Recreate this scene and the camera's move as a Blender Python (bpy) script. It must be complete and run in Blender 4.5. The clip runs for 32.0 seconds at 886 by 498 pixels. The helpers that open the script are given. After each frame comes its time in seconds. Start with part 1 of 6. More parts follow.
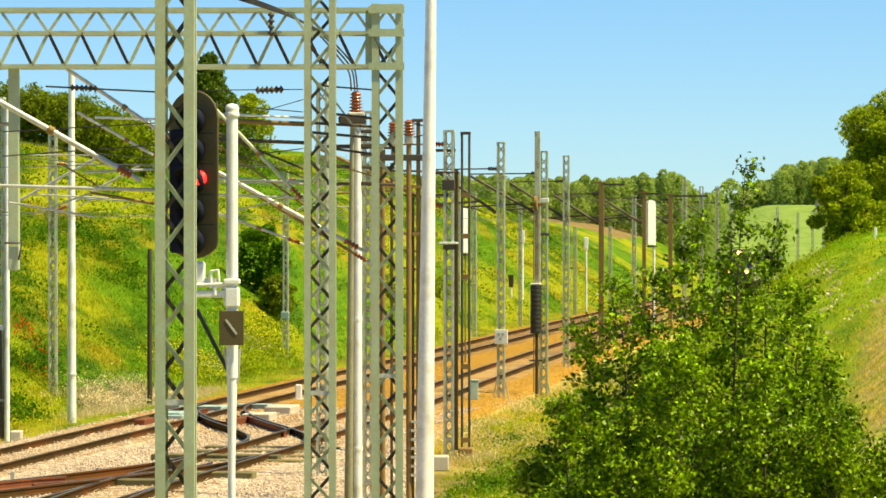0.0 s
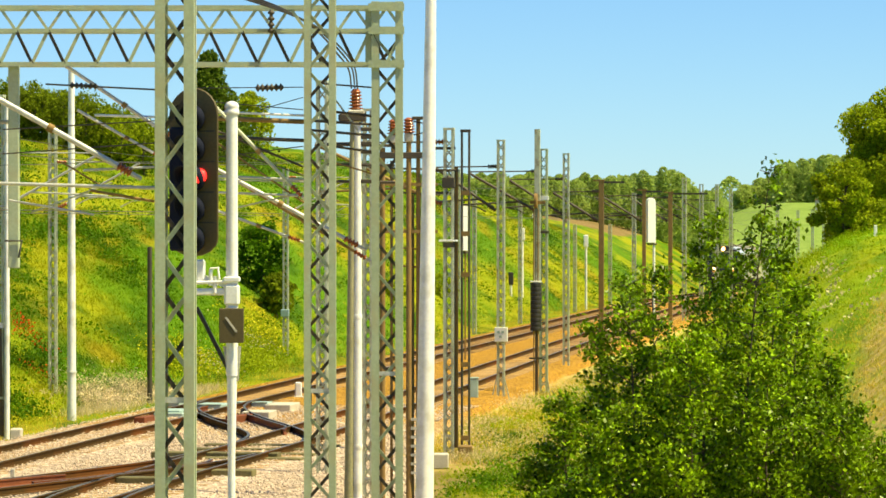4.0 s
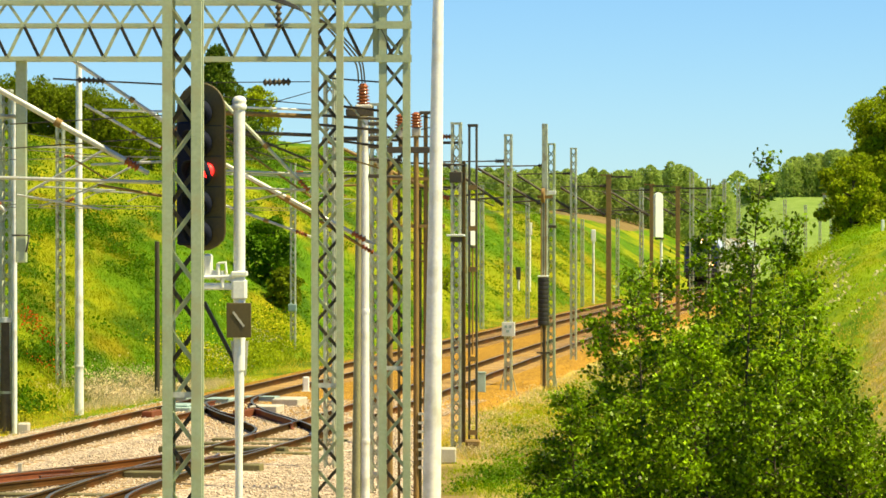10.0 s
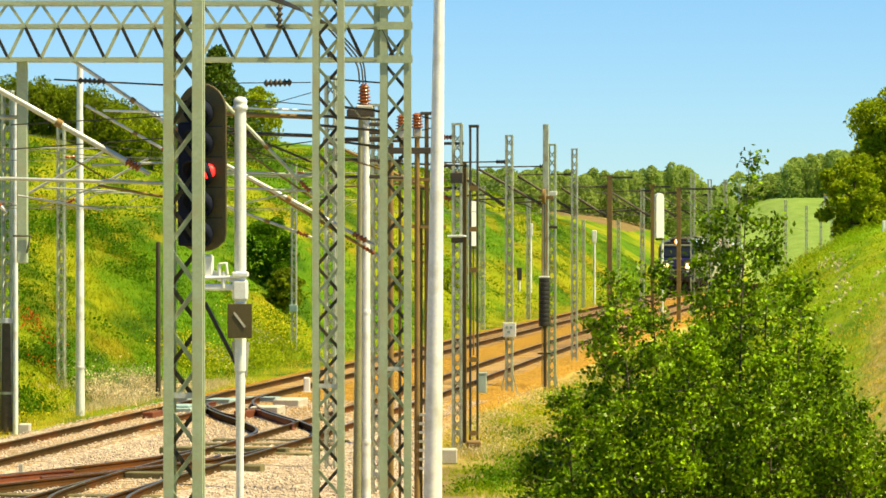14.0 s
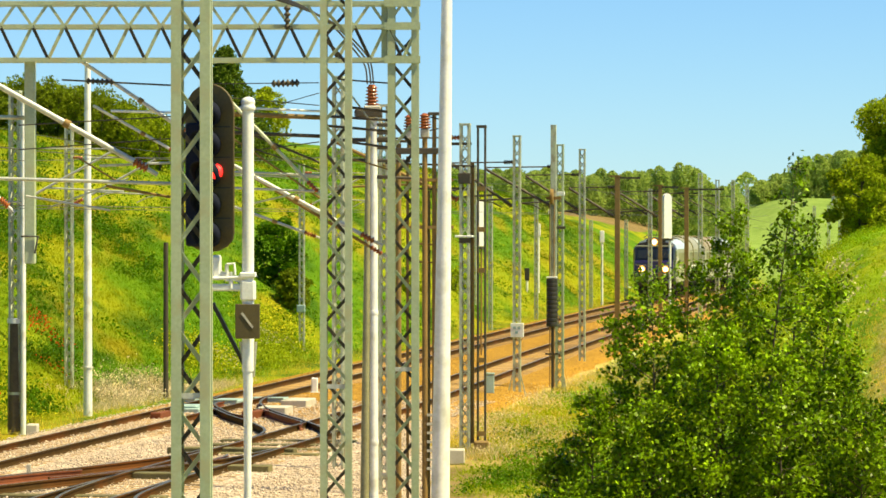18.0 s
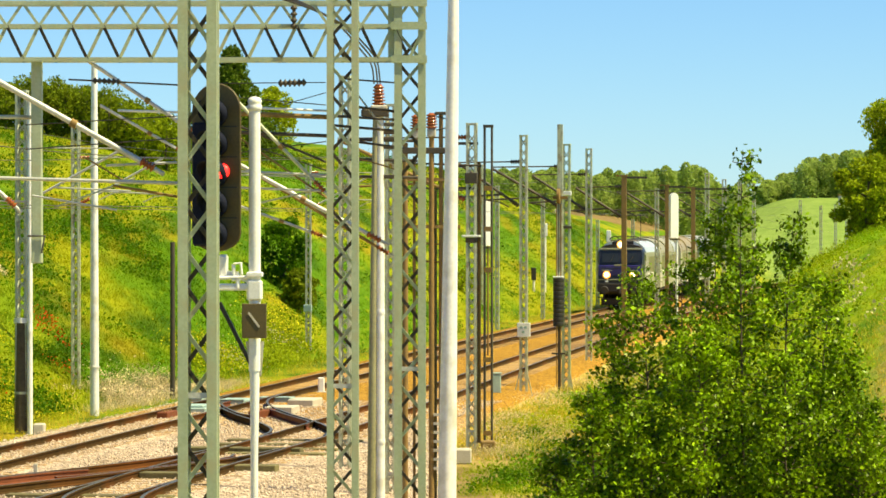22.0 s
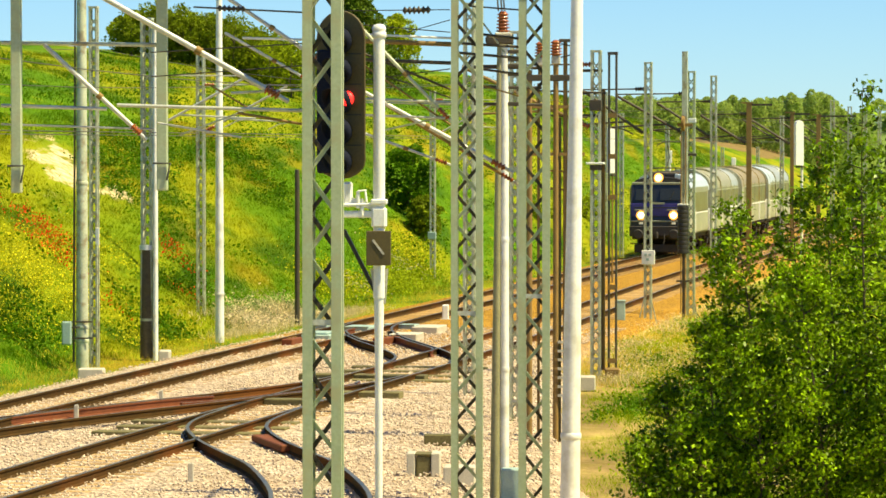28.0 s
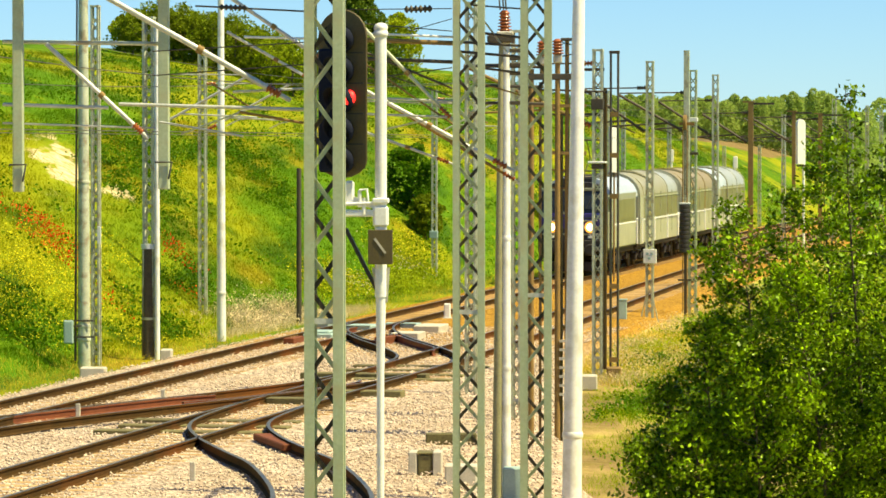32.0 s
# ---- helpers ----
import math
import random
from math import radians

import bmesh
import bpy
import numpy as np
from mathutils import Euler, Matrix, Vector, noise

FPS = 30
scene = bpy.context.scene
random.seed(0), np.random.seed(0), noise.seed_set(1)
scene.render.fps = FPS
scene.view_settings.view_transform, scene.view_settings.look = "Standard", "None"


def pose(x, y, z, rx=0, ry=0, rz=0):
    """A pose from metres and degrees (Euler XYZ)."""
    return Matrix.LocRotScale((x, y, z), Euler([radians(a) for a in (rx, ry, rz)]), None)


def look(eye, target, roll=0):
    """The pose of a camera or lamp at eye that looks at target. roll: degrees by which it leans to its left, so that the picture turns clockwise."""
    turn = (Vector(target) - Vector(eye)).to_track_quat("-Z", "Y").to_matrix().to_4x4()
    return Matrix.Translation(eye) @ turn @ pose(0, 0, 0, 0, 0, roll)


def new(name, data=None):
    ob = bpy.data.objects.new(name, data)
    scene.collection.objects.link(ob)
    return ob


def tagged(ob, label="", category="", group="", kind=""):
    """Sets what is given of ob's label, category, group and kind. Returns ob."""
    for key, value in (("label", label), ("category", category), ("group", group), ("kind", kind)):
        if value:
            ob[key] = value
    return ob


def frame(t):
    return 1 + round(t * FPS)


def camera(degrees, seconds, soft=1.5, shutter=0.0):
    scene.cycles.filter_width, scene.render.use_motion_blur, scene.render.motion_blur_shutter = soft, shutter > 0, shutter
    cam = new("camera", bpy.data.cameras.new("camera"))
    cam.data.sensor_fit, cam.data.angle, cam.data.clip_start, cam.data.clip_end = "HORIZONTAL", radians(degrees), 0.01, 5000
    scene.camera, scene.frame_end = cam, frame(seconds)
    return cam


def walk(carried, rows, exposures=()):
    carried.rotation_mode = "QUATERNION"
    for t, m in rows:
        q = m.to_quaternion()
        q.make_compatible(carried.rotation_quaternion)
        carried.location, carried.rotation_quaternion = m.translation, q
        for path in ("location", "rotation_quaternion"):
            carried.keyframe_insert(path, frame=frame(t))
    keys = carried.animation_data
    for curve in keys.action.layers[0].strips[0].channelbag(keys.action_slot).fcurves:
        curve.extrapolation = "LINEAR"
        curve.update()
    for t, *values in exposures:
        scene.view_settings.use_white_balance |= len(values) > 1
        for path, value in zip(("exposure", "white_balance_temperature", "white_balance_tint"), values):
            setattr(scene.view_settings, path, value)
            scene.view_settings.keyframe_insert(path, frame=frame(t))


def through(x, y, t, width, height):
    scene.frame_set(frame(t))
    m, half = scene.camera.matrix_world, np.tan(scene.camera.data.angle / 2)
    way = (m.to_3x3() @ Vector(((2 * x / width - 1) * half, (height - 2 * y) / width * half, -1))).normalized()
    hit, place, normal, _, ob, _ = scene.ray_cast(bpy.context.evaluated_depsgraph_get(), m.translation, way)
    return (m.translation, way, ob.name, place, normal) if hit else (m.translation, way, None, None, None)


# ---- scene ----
# Rail tops lie at z = 0; y runs along the lens axis at the start, x to its right.
cam = camera(13.754, 32.0, soft=1.6)
EYE = 5.35
AIM = [
    (0, 89.639, -0.000), (0.5, 89.629, 0.009), (1, 89.599, 0.041), (1.5, 89.597, 0.016), (2, 89.576, 0.025),
    (2.5, 89.579, 0.001), (3, 89.599, 0.006), (3.5, 89.596, 0.007), (5.5, 89.646, -0.046), (6, 89.637, -0.021),
    (6.5, 89.626, -0.004), (7, 89.598, 0.125), (7.5, 89.544, 0.126), (8, 89.511, 0.123), (8.5, 89.525, 0.104),
    (9, 89.515, 0.115), (9.5, 89.517, 0.118), (10, 89.519, 0.114), (10.5, 89.521, 0.117), (11, 89.542, 0.103),
    (11.5, 89.551, 0.115), (12, 89.538, 0.117), (12.5, 89.516, 0.131), (13, 89.515, 0.137), (13.5, 89.532, 0.131),
    (14, 89.530, 0.129), (14.5, 89.529, 0.125), (16.5, 89.520, 0.134), (17, 89.526, 0.174), (17.5, 89.540, 0.275),
    (18, 89.536, 0.249), (18.5, 89.525, 0.250), (19, 89.532, 0.285), (19.5, 89.539, 0.298), (20, 89.551, 0.297),
    (20.5, 89.543, 0.281), (21, 89.544, 0.273), (21.5, 89.540, 0.267), (22, 89.530, 0.353), (22.5, 89.495, 0.614),
    (23, 89.270, 1.094), (23.5, 88.740, 1.374), (24, 88.326, 1.424), (24.5, 88.358, 1.867), (25, 88.340, 1.952),
    (25.5, 88.358, 2.192), (27.5, 88.392, 2.288), (28, 88.397, 2.291), (28.5, 88.407, 2.295), (29, 88.409, 2.293),
    (29.5, 88.390, 2.301), (30, 88.374, 2.293), (30.5, 88.360, 2.295), (31, 88.328, 2.276), (31.5, 88.355, 2.288),
    (32, 88.380, 2.318),
]
walk(cam, [(t, pose(0, 0, EYE, rx, 0, rz)) for t, rx, rz in AIM])

# ---- light ----
SUN_AZ, SUN_EL = 106.0, 58.0     # degrees to the right of +y, and above the ground
world = bpy.data.worlds.new("world")
scene.world = world
world.use_nodes = True
wn, wl = world.node_tree.nodes, world.node_tree.links
sky = wn.new("ShaderNodeTexSky")
sky.sky_type, sky.sun_disc = "NISHITA", False
sky.sun_elevation, sky.sun_rotation = radians(SUN_EL), radians(SUN_AZ)
sky.air_density, sky.dust_density, sky.ozone_density = 0.8, 0.0, 5.0
tone = wn.new("ShaderNodeHueSaturation")
tone.inputs["Saturation"].default_value = 1.05
wl.new(sky.outputs[0], tone.inputs["Color"])
tint = wn.new("ShaderNodeMix")
tint.data_type, tint.blend_type = "RGBA", "MULTIPLY"
tint.inputs[0].default_value = 1.0
tint.inputs[7].default_value = (0.70, 0.93, 1.10, 1)
wl.new(tone.outputs[0], tint.inputs[6])
wl.new(tint.outputs[2], wn["Background"].inputs[0])
wn["Background"].inputs[1].default_value = 0.072
sun = new("sun", bpy.data.lights.new("sun", "SUN"))
sun.data.energy, sun.data.angle, sun.data.color = 5.1, radians(0.53), (1.0, 0.87, 0.48)
sun_way = Vector((math.sin(radians(SUN_AZ)) * math.cos(radians(SUN_EL)), math.cos(radians(SUN_AZ)) * math.cos(radians(SUN_EL)), math.sin(radians(SUN_EL))))
sun.matrix_world = look(sun_way * 300, (0, 0, 0))
scene.view_settings.exposure = 0.84


# ---- materials ----
def material(name, base, other=None, scale=6.0, fine=60.0, rough=0.6, metal=0.0, bump=0.2, mix=0.5, third=None, third_scale=1.2, island=0.0, rand=0.0, depth=0.01, gloss=0.5):
    """Two-scale varied surface: base and other mixed by coarse and fine noise, third in larger patches."""
    m = bpy.data.materials.new(name)
    m.use_nodes = True
    n, l = m.node_tree.nodes, m.node_tree.links
    b = n["Principled BSDF"]
    b.inputs["Roughness"].default_value, b.inputs["Metallic"].default_value = rough, metal
    b.inputs["Specular IOR Level"].default_value = gloss
    co = n.new("ShaderNodeTexCoord")
    geo = n.new("ShaderNodeNewGeometry")
    coarse = n.new("ShaderNodeTexNoise")
    coarse.inputs["Scale"].default_value, coarse.inputs["Detail"].default_value = scale, 5
    small = n.new("ShaderNodeTexNoise")
    small.inputs["Scale"].default_value, small.inputs["Detail"].default_value = fine, 3
    for t in (coarse, small):
        l.new(geo.outputs["Position"] if rand == 0 and island == 0 else co.outputs["Object"], t.inputs["Vector"])
    other = other or tuple(c * 0.7 for c in base)
    add = n.new("ShaderNodeMath")
    add.operation = "ADD"
    l.new(coarse.outputs[0], add.inputs[0])
    l.new(small.outputs[0], add.inputs[1])
    span = n.new("ShaderNodeMapRange")
    span.inputs[1].default_value, span.inputs[2].default_value = 0.75 + (0.5 - mix) * 0.5, 1.25 + (0.5 - mix) * 0.5
    l.new(add.outputs[0], span.inputs[0])
    c = n.new("ShaderNodeMix")
    c.data_type = "RGBA"
    c.inputs[6].default_value, c.inputs[7].default_value = (*base, 1), (*other, 1)
    l.new(span.outputs[0], c.inputs[0])
    out = c.outputs[2]
    if third:
        big = n.new("ShaderNodeTexNoise")
        big.inputs["Scale"].default_value, big.inputs["Detail"].default_value = third_scale, 6
        l.new(geo.outputs["Position"], big.inputs["Vector"])
        r = n.new("ShaderNodeMapRange")
        r.inputs[1].default_value, r.inputs[2].default_value = 0.5, 0.68
        l.new(big.outputs[0], r.inputs[0])
        c2 = n.new("ShaderNodeMix")
        c2.data_type = "RGBA"
        c2.inputs[7].default_value = (*third, 1)
        l.new(out, c2.inputs[6])
        l.new(r.outputs[0], c2.inputs[0])
        out = c2.outputs[2]
    if island or rand:
        hsv = n.new("ShaderNodeHueSaturation")
        src = geo.outputs["Random Per Island"] if island else n.new("ShaderNodeObjectInfo").outputs["Random"]
        mr = n.new("ShaderNodeMapRange")
        amount = island or rand
        mr.inputs[3].default_value, mr.inputs[4].default_value = 1 - amount, 1 + amount
        l.new(src, mr.inputs[0])
        l.new(mr.outputs[0], hsv.inputs["Value"])
        l.new(out, hsv.inputs["Color"])
        out = hsv.outputs[0]
    l.new(out, b.inputs["Base Color"])
    if bump:
        bp = n.new("ShaderNodeBump")
        bp.inputs["Strength"].default_value, bp.inputs["Distance"].default_value = bump, depth
        l.new(add.outputs[0], bp.inputs["Height"])
        l.new(bp.outputs[0], b.inputs["Normal"])
    return m


def leafy(name, base, other, through=0.35, amount=0.45, rough=0.5, gloss=0.05, third=None, third_scale=0.12, fine=4.0):
    """Foliage: colour varied leaf by leaf, some light passes through."""
    m = material(name, base, other, 0.35, fine, rough, 0, 0, 0.5, island=amount, gloss=gloss, third=third, third_scale=third_scale)
    n, l = m.node_tree.nodes, m.node_tree.links
    b = n["Principled BSDF"]
    tr = n.new("ShaderNodeBsdfTranslucent")
    mx = n.new("ShaderNodeMixShader")
    mx.inputs[0].default_value = through
    src = b.inputs["Base Color"].links[0].from_socket
    l.new(src, tr.inputs["Color"])
    l.new(b.outputs[0], mx.inputs[1])
    l.new(tr.outputs[0], mx.inputs[2])
    l.new(mx.outputs[0], n["Material Output"].inputs[0])
    return m


def meadow_tint(m, colours):
    """The uneven colour of turf, shared by the soil and the blades on it: broad sweeps, hollows, dry streaks and small bright flecks."""
    n, l = m.node_tree.nodes, m.node_tree.links
    geo = n.new("ShaderNodeNewGeometry")
    turn = n.new("ShaderNodeMapping")
    turn.inputs["Rotation"].default_value = (0, 0, radians(-24))
    turn.inputs["Scale"].default_value = (1.0, 0.38, 1.0)
    l.new(geo.outputs["Position"], turn.inputs["Vector"])
    along = n.new("ShaderNodeMapping")
    along.inputs["Scale"].default_value = (1.0, 0.40, 1.0)
    l.new(geo.outputs["Position"], along.inputs["Vector"])
    lush, pale, deep, dry, fleck = colours

    def tex(scale, lo, hi, top, detail=5, flow=False):
        t = n.new("ShaderNodeTexNoise")
        t.inputs["Scale"].default_value, t.inputs["Detail"].default_value = scale, detail
        l.new(turn.outputs[0] if flow else along.outputs[0], t.inputs["Vector"])
        r = n.new("ShaderNodeMapRange")
        r.interpolation_type = "SMOOTHSTEP"
        r.inputs[1].default_value, r.inputs[2].default_value, r.inputs[4].default_value = lo, hi, top
        l.new(t.outputs[0], r.inputs[0])
        return r.outputs[0]

    def over(fac, below, colour):
        x = n.new("ShaderNodeMix")
        x.data_type = "RGBA"
        l.new(fac, x.inputs[0])
        if isinstance(below, tuple):
            x.inputs[6].default_value = (*below, 1)
        else:
            l.new(below, x.inputs[6])
        x.inputs[7].default_value = (*colour, 1)
        return x.outputs[2]

    c = over(tex(0.14, 0.40, 0.60, 1.0, 4, True), lush, pale)
    c = over(tex(0.30, 0.54, 0.70, 0.75, 5, True), c, dry)
    c = over(tex(0.42, 0.50, 0.66, 0.9), c, deep)
    return over(tex(1.4, 0.56, 0.74, 0.5), c, fleck)


def turf(name, colours, through=0.4):
    """Grass blades that take the turf's colour, a little varied blade by blade."""
    m = leafy(name, colours[0], colours[1], through, 0.16)
    n, l = m.node_tree.nodes, m.node_tree.links
    l.new(meadow_tint(m, colours), n["Hue/Saturation/Value"].inputs["Color"])
    return m


def glow(name, colour, strength):
    m = bpy.data.materials.new(name)
    m.use_nodes = True
    b = m.node_tree.nodes["Principled BSDF"]
    b.inputs["Base Color"].default_value = (*colour, 1)
    b.inputs["Emission Color"].default_value, b.inputs["Emission Strength"].default_value = (*colour, 1), strength
    return m


MAST = material("grey_green_mast_paint", (0.44, 0.50, 0.33), (0.35, 0.41, 0.26), 3, 30, 0.5, 0.0, 0.1, third=(0.40, 0.40, 0.24), third_scale=4)
PALE = material("weathered_pale_steel", (0.58, 0.61, 0.46), (0.43, 0.46, 0.33), 3, 25, 0.5, 0.1, 0.1, third=(0.33, 0.28, 0.18), third_scale=5)
RUST = material("rust_brown_steel", (0.215, 0.135, 0.042), (0.31, 0.19, 0.055), 4, 30, 0.75, 0.1, 0.2)
DARK = material("dark_weathered_steel_and_brace_shade", (0.055, 0.048, 0.036), (0.09, 0.07, 0.045), 4, 30, 0.6, 0.2, 0.15)
POLE = material("white_galvanised_pole", (0.88, 0.88, 0.86), (0.76, 0.76, 0.73), 2, 18, 0.45, 0.0, 0.08, third=(0.62, 0.61, 0.54), third_scale=3)
WHITE = material("white_paint", (0.87, 0.87, 0.85), (0.76, 0.76, 0.73), 5, 40, 0.5, 0, 0.05)
CONCRETE = material("pale_concrete", (0.55, 0.52, 0.45), (0.42, 0.39, 0.32), 4, 40, 0.9, 0, 0.4)
BLACK = material("black_paint", (0.020, 0.018, 0.016), (0.035, 0.030, 0.025), 5, 40, 0.55, 0, 0.1)
SIGNAL = material("brown_black_signal_housing", (0.105, 0.078, 0.026), (0.078, 0.057, 0.019), 5, 40, 0.6, 0, 0.1)
BLUE_BLACK = material("signal_hood_black", (0.009, 0.012, 0.028), (0.014, 0.017, 0.034), 6, 40, 0.85, 0, 0.1, gloss=0.15)
PORCELAIN = material("brown_glazed_porcelain", (0.40, 0.115, 0.03), (0.26, 0.07, 0.02), 8, 50, 0.2, 0, 0.05)
DUCT = material("olive_grey_duct", (0.30, 0.29, 0.16), (0.22, 0.21, 0.11), 3, 25, 0.6, 0, 0.1)
TUBE = material("zinc_tube", (0.62, 0.62, 0.58), (0.45, 0.45, 0.41), 4, 30, 0.45, 0.2, 0.1)
WIRE = material("copper_wire_dark", (0.10, 0.09, 0.06), (0.07, 0.06, 0.04), 4, 30, 0.5, 0.5, 0)
CABINET = material("blue_grey_cabinet_paint", (0.36, 0.49, 0.46), (0.29, 0.40, 0.37), 5, 40, 0.5, 0, 0.05)
RAIL_SIDE = material("rusty_rail_steel", (0.050, 0.032, 0.012), (0.082, 0.044, 0.015), 3, 30, 0.85, 0.0, 0.15, third=(0.13, 0.050, 0.014), third_scale=0.3, gloss=0.05)
RAIL_RUST = material("fresh_rust_steel", (0.20, 0.055, 0.014), (0.13, 0.035, 0.010), 3, 30, 0.8, 0.1, 0.15)
RAIL_TOP = material("worn_rail_head", (0.23, 0.20, 0.085), (0.14, 0.115, 0.045), 3, 30, 0.32, 0.6, 0.05)
TIMBER = material("oiled_timber_sleeper", (0.42, 0.29, 0.14), (0.30, 0.19, 0.085), 3, 25, 0.9, 0, 0.5, rand=0.22, gloss=0.1)
OLD_TIMBER = material("oiled_green_timber", (0.17, 0.15, 0.055), (0.10, 0.085, 0.035), 3, 25, 0.85, 0, 0.4, rand=0.25)
STONE = material("broken_pale_stone", (0.64, 0.53, 0.43), (0.50, 0.40, 0.30), 2.0, 9, 0.95, 0, 0, island=0.30, gloss=0.1)
RED_LAMP = glow("red_signal_light", (1.0, 0.02, 0.015), 1.6)
LENS_DARK = material("unlit_signal_lens", (0.010, 0.010, 0.014), (0.016, 0.016, 0.02), 6, 40, 0.3, 0, 0, gloss=0.15)
HEADLIGHT = glow("headlight_glow", (1.0, 0.80, 0.40), 4.0)
# Emissive orange for the glare around the headlights, not a lamp itself.
LAMP_RING = glow("headlight_glare_glow", (1.0, 0.42, 0.07), 0.9)
# Sky glare on the roof metal, put in as a pale colour.
LOCO_ROOF = material("pale_sky_glare_roof", (0.60, 0.66, 0.70), (0.48, 0.53, 0.56), 1.5, 20, 0.3, 0.1, 0.03)
LOCO_BLUE = material("locomotive_blue_paint", (0.045, 0.035, 0.26), (0.030, 0.024, 0.17), 2, 20, 0.35, 0, 0.03)
LOCO_NAVY = material("locomotive_navy_paint", (0.022, 0.026, 0.040), (0.016, 0.018, 0.030), 2, 20, 0.35, 0, 0.03)
LOCO_GREY = material("locomotive_light_grey_paint", (0.33, 0.34, 0.25), (0.26, 0.27, 0.19), 2, 20, 0.4, 0, 0.03)
UNDER = material("sooty_running_gear", (0.020, 0.018, 0.020), (0.038, 0.03, 0.026), 3, 20, 0.7, 0.1, 0.2)
ROOF = material("olive_brown_hood_top", (0.33, 0.26, 0.11), (0.26, 0.20, 0.075), 1.5, 20, 0.38, 0.0, 0.05)
HOOD_GREY = material("grey_hood_top", (0.46, 0.47, 0.40), (0.36, 0.37, 0.30), 1.5, 20, 0.30, 0.1, 0.05)
HOOD_TAN = material("tan_hood_top", (0.36, 0.335, 0.19), (0.29, 0.265, 0.135), 1.5, 20, 0.36, 0.0, 0.05)
COACH = material("olive_grey_hood_paint", (0.22, 0.215, 0.095), (0.165, 0.16, 0.065), 1.5, 20, 0.4, 0, 0.03)
COACH_LOW = material("pale_grey_wagon_paint", (0.44, 0.45, 0.33), (0.34, 0.35, 0.25), 1.5, 20, 0.4, 0, 0.03)
GLASS = material("dark_window_glass", (0.025, 0.030, 0.035), (0.02, 0.024, 0.028), 1, 8, 0.08, 0, 0)
BARK = material("grey_brown_bark", (0.13, 0.10, 0.06), (0.08, 0.06, 0.04), 8, 50, 0.9, 0, 0.6)
LEAF = leafy("bright_bush_leaves", (0.285, 0.44, 0.005), (0.034, 0.094, 0.001), 0.28, 0.75, 0.34, gloss=0.16)
LEAF_WEED = leafy("green_weed_leaves", (0.110, 0.235, 0.004), (0.045, 0.120, 0.002), 0.45, 0.4)
LEAF_TREE = leafy("tree_leaves", (0.36, 0.44, 0.010), (0.17, 0.24, 0.006), 0.5, 0.45)
LEAF_BRIGHT = leafy("light_green_leaves", (0.40, 0.47, 0.012), (0.24, 0.31, 0.008), 0.5, 0.4)
LEAF_DARK = leafy("dark_conifer_needles", (0.13, 0.20, 0.014), (0.07, 0.115, 0.010), 0.3, 0.4)
LEAF_CREST = leafy("crest_shrub_leaves", (0.22, 0.28, 0.010), (0.13, 0.185, 0.007), 0.45, 0.4)
# Distance haze is mixed into this leaf colour: paler, bluer, more even.
LEAF_FAR = leafy("hazy_far_wood_leaves", (0.41, 0.51, 0.118), (0.33, 0.44, 0.100), 0.65, 0.06)
BANK_TURF = ((0.082, 0.175, 0.001), (0.245, 0.265, 0.003), (0.034, 0.094, 0.001), (0.255, 0.195, 0.005), (0.320, 0.315, 0.004))
SLOPE_TURF = ((0.190, 0.350, 0.002), (0.310, 0.395, 0.004), (0.120, 0.245, 0.002), (0.340, 0.330, 0.006), (0.380, 0.430, 0.006))
GRASS = turf("grass_blades", BANK_TURF)
GRASS_DRY = leafy("dry_grass_blades", (0.74, 0.52, 0.07), (0.58, 0.46, 0.04), 0.4, 0.3, third=(0.34, 0.38, 0.010), third_scale=0.5)
MEADOW = turf("yellow_green_grass", SLOPE_TURF)
STRAW = leafy("pale_straw", (0.76, 0.63, 0.40), (0.58, 0.46, 0.24), 0.3, 0.35)
POPPY = leafy("poppy_petals", (0.80, 0.075, 0.012), (0.60, 0.045, 0.01), 0.3, 0.3)
FLOWER = leafy("yellow_flower_heads", (0.86, 0.74, 0.03), (0.70, 0.64, 0.02), 0.4, 0.3)
FLOWER_PALE = leafy("cream_flower_heads", (0.68, 0.62, 0.36), (0.50, 0.46, 0.22), 0.3, 0.3)


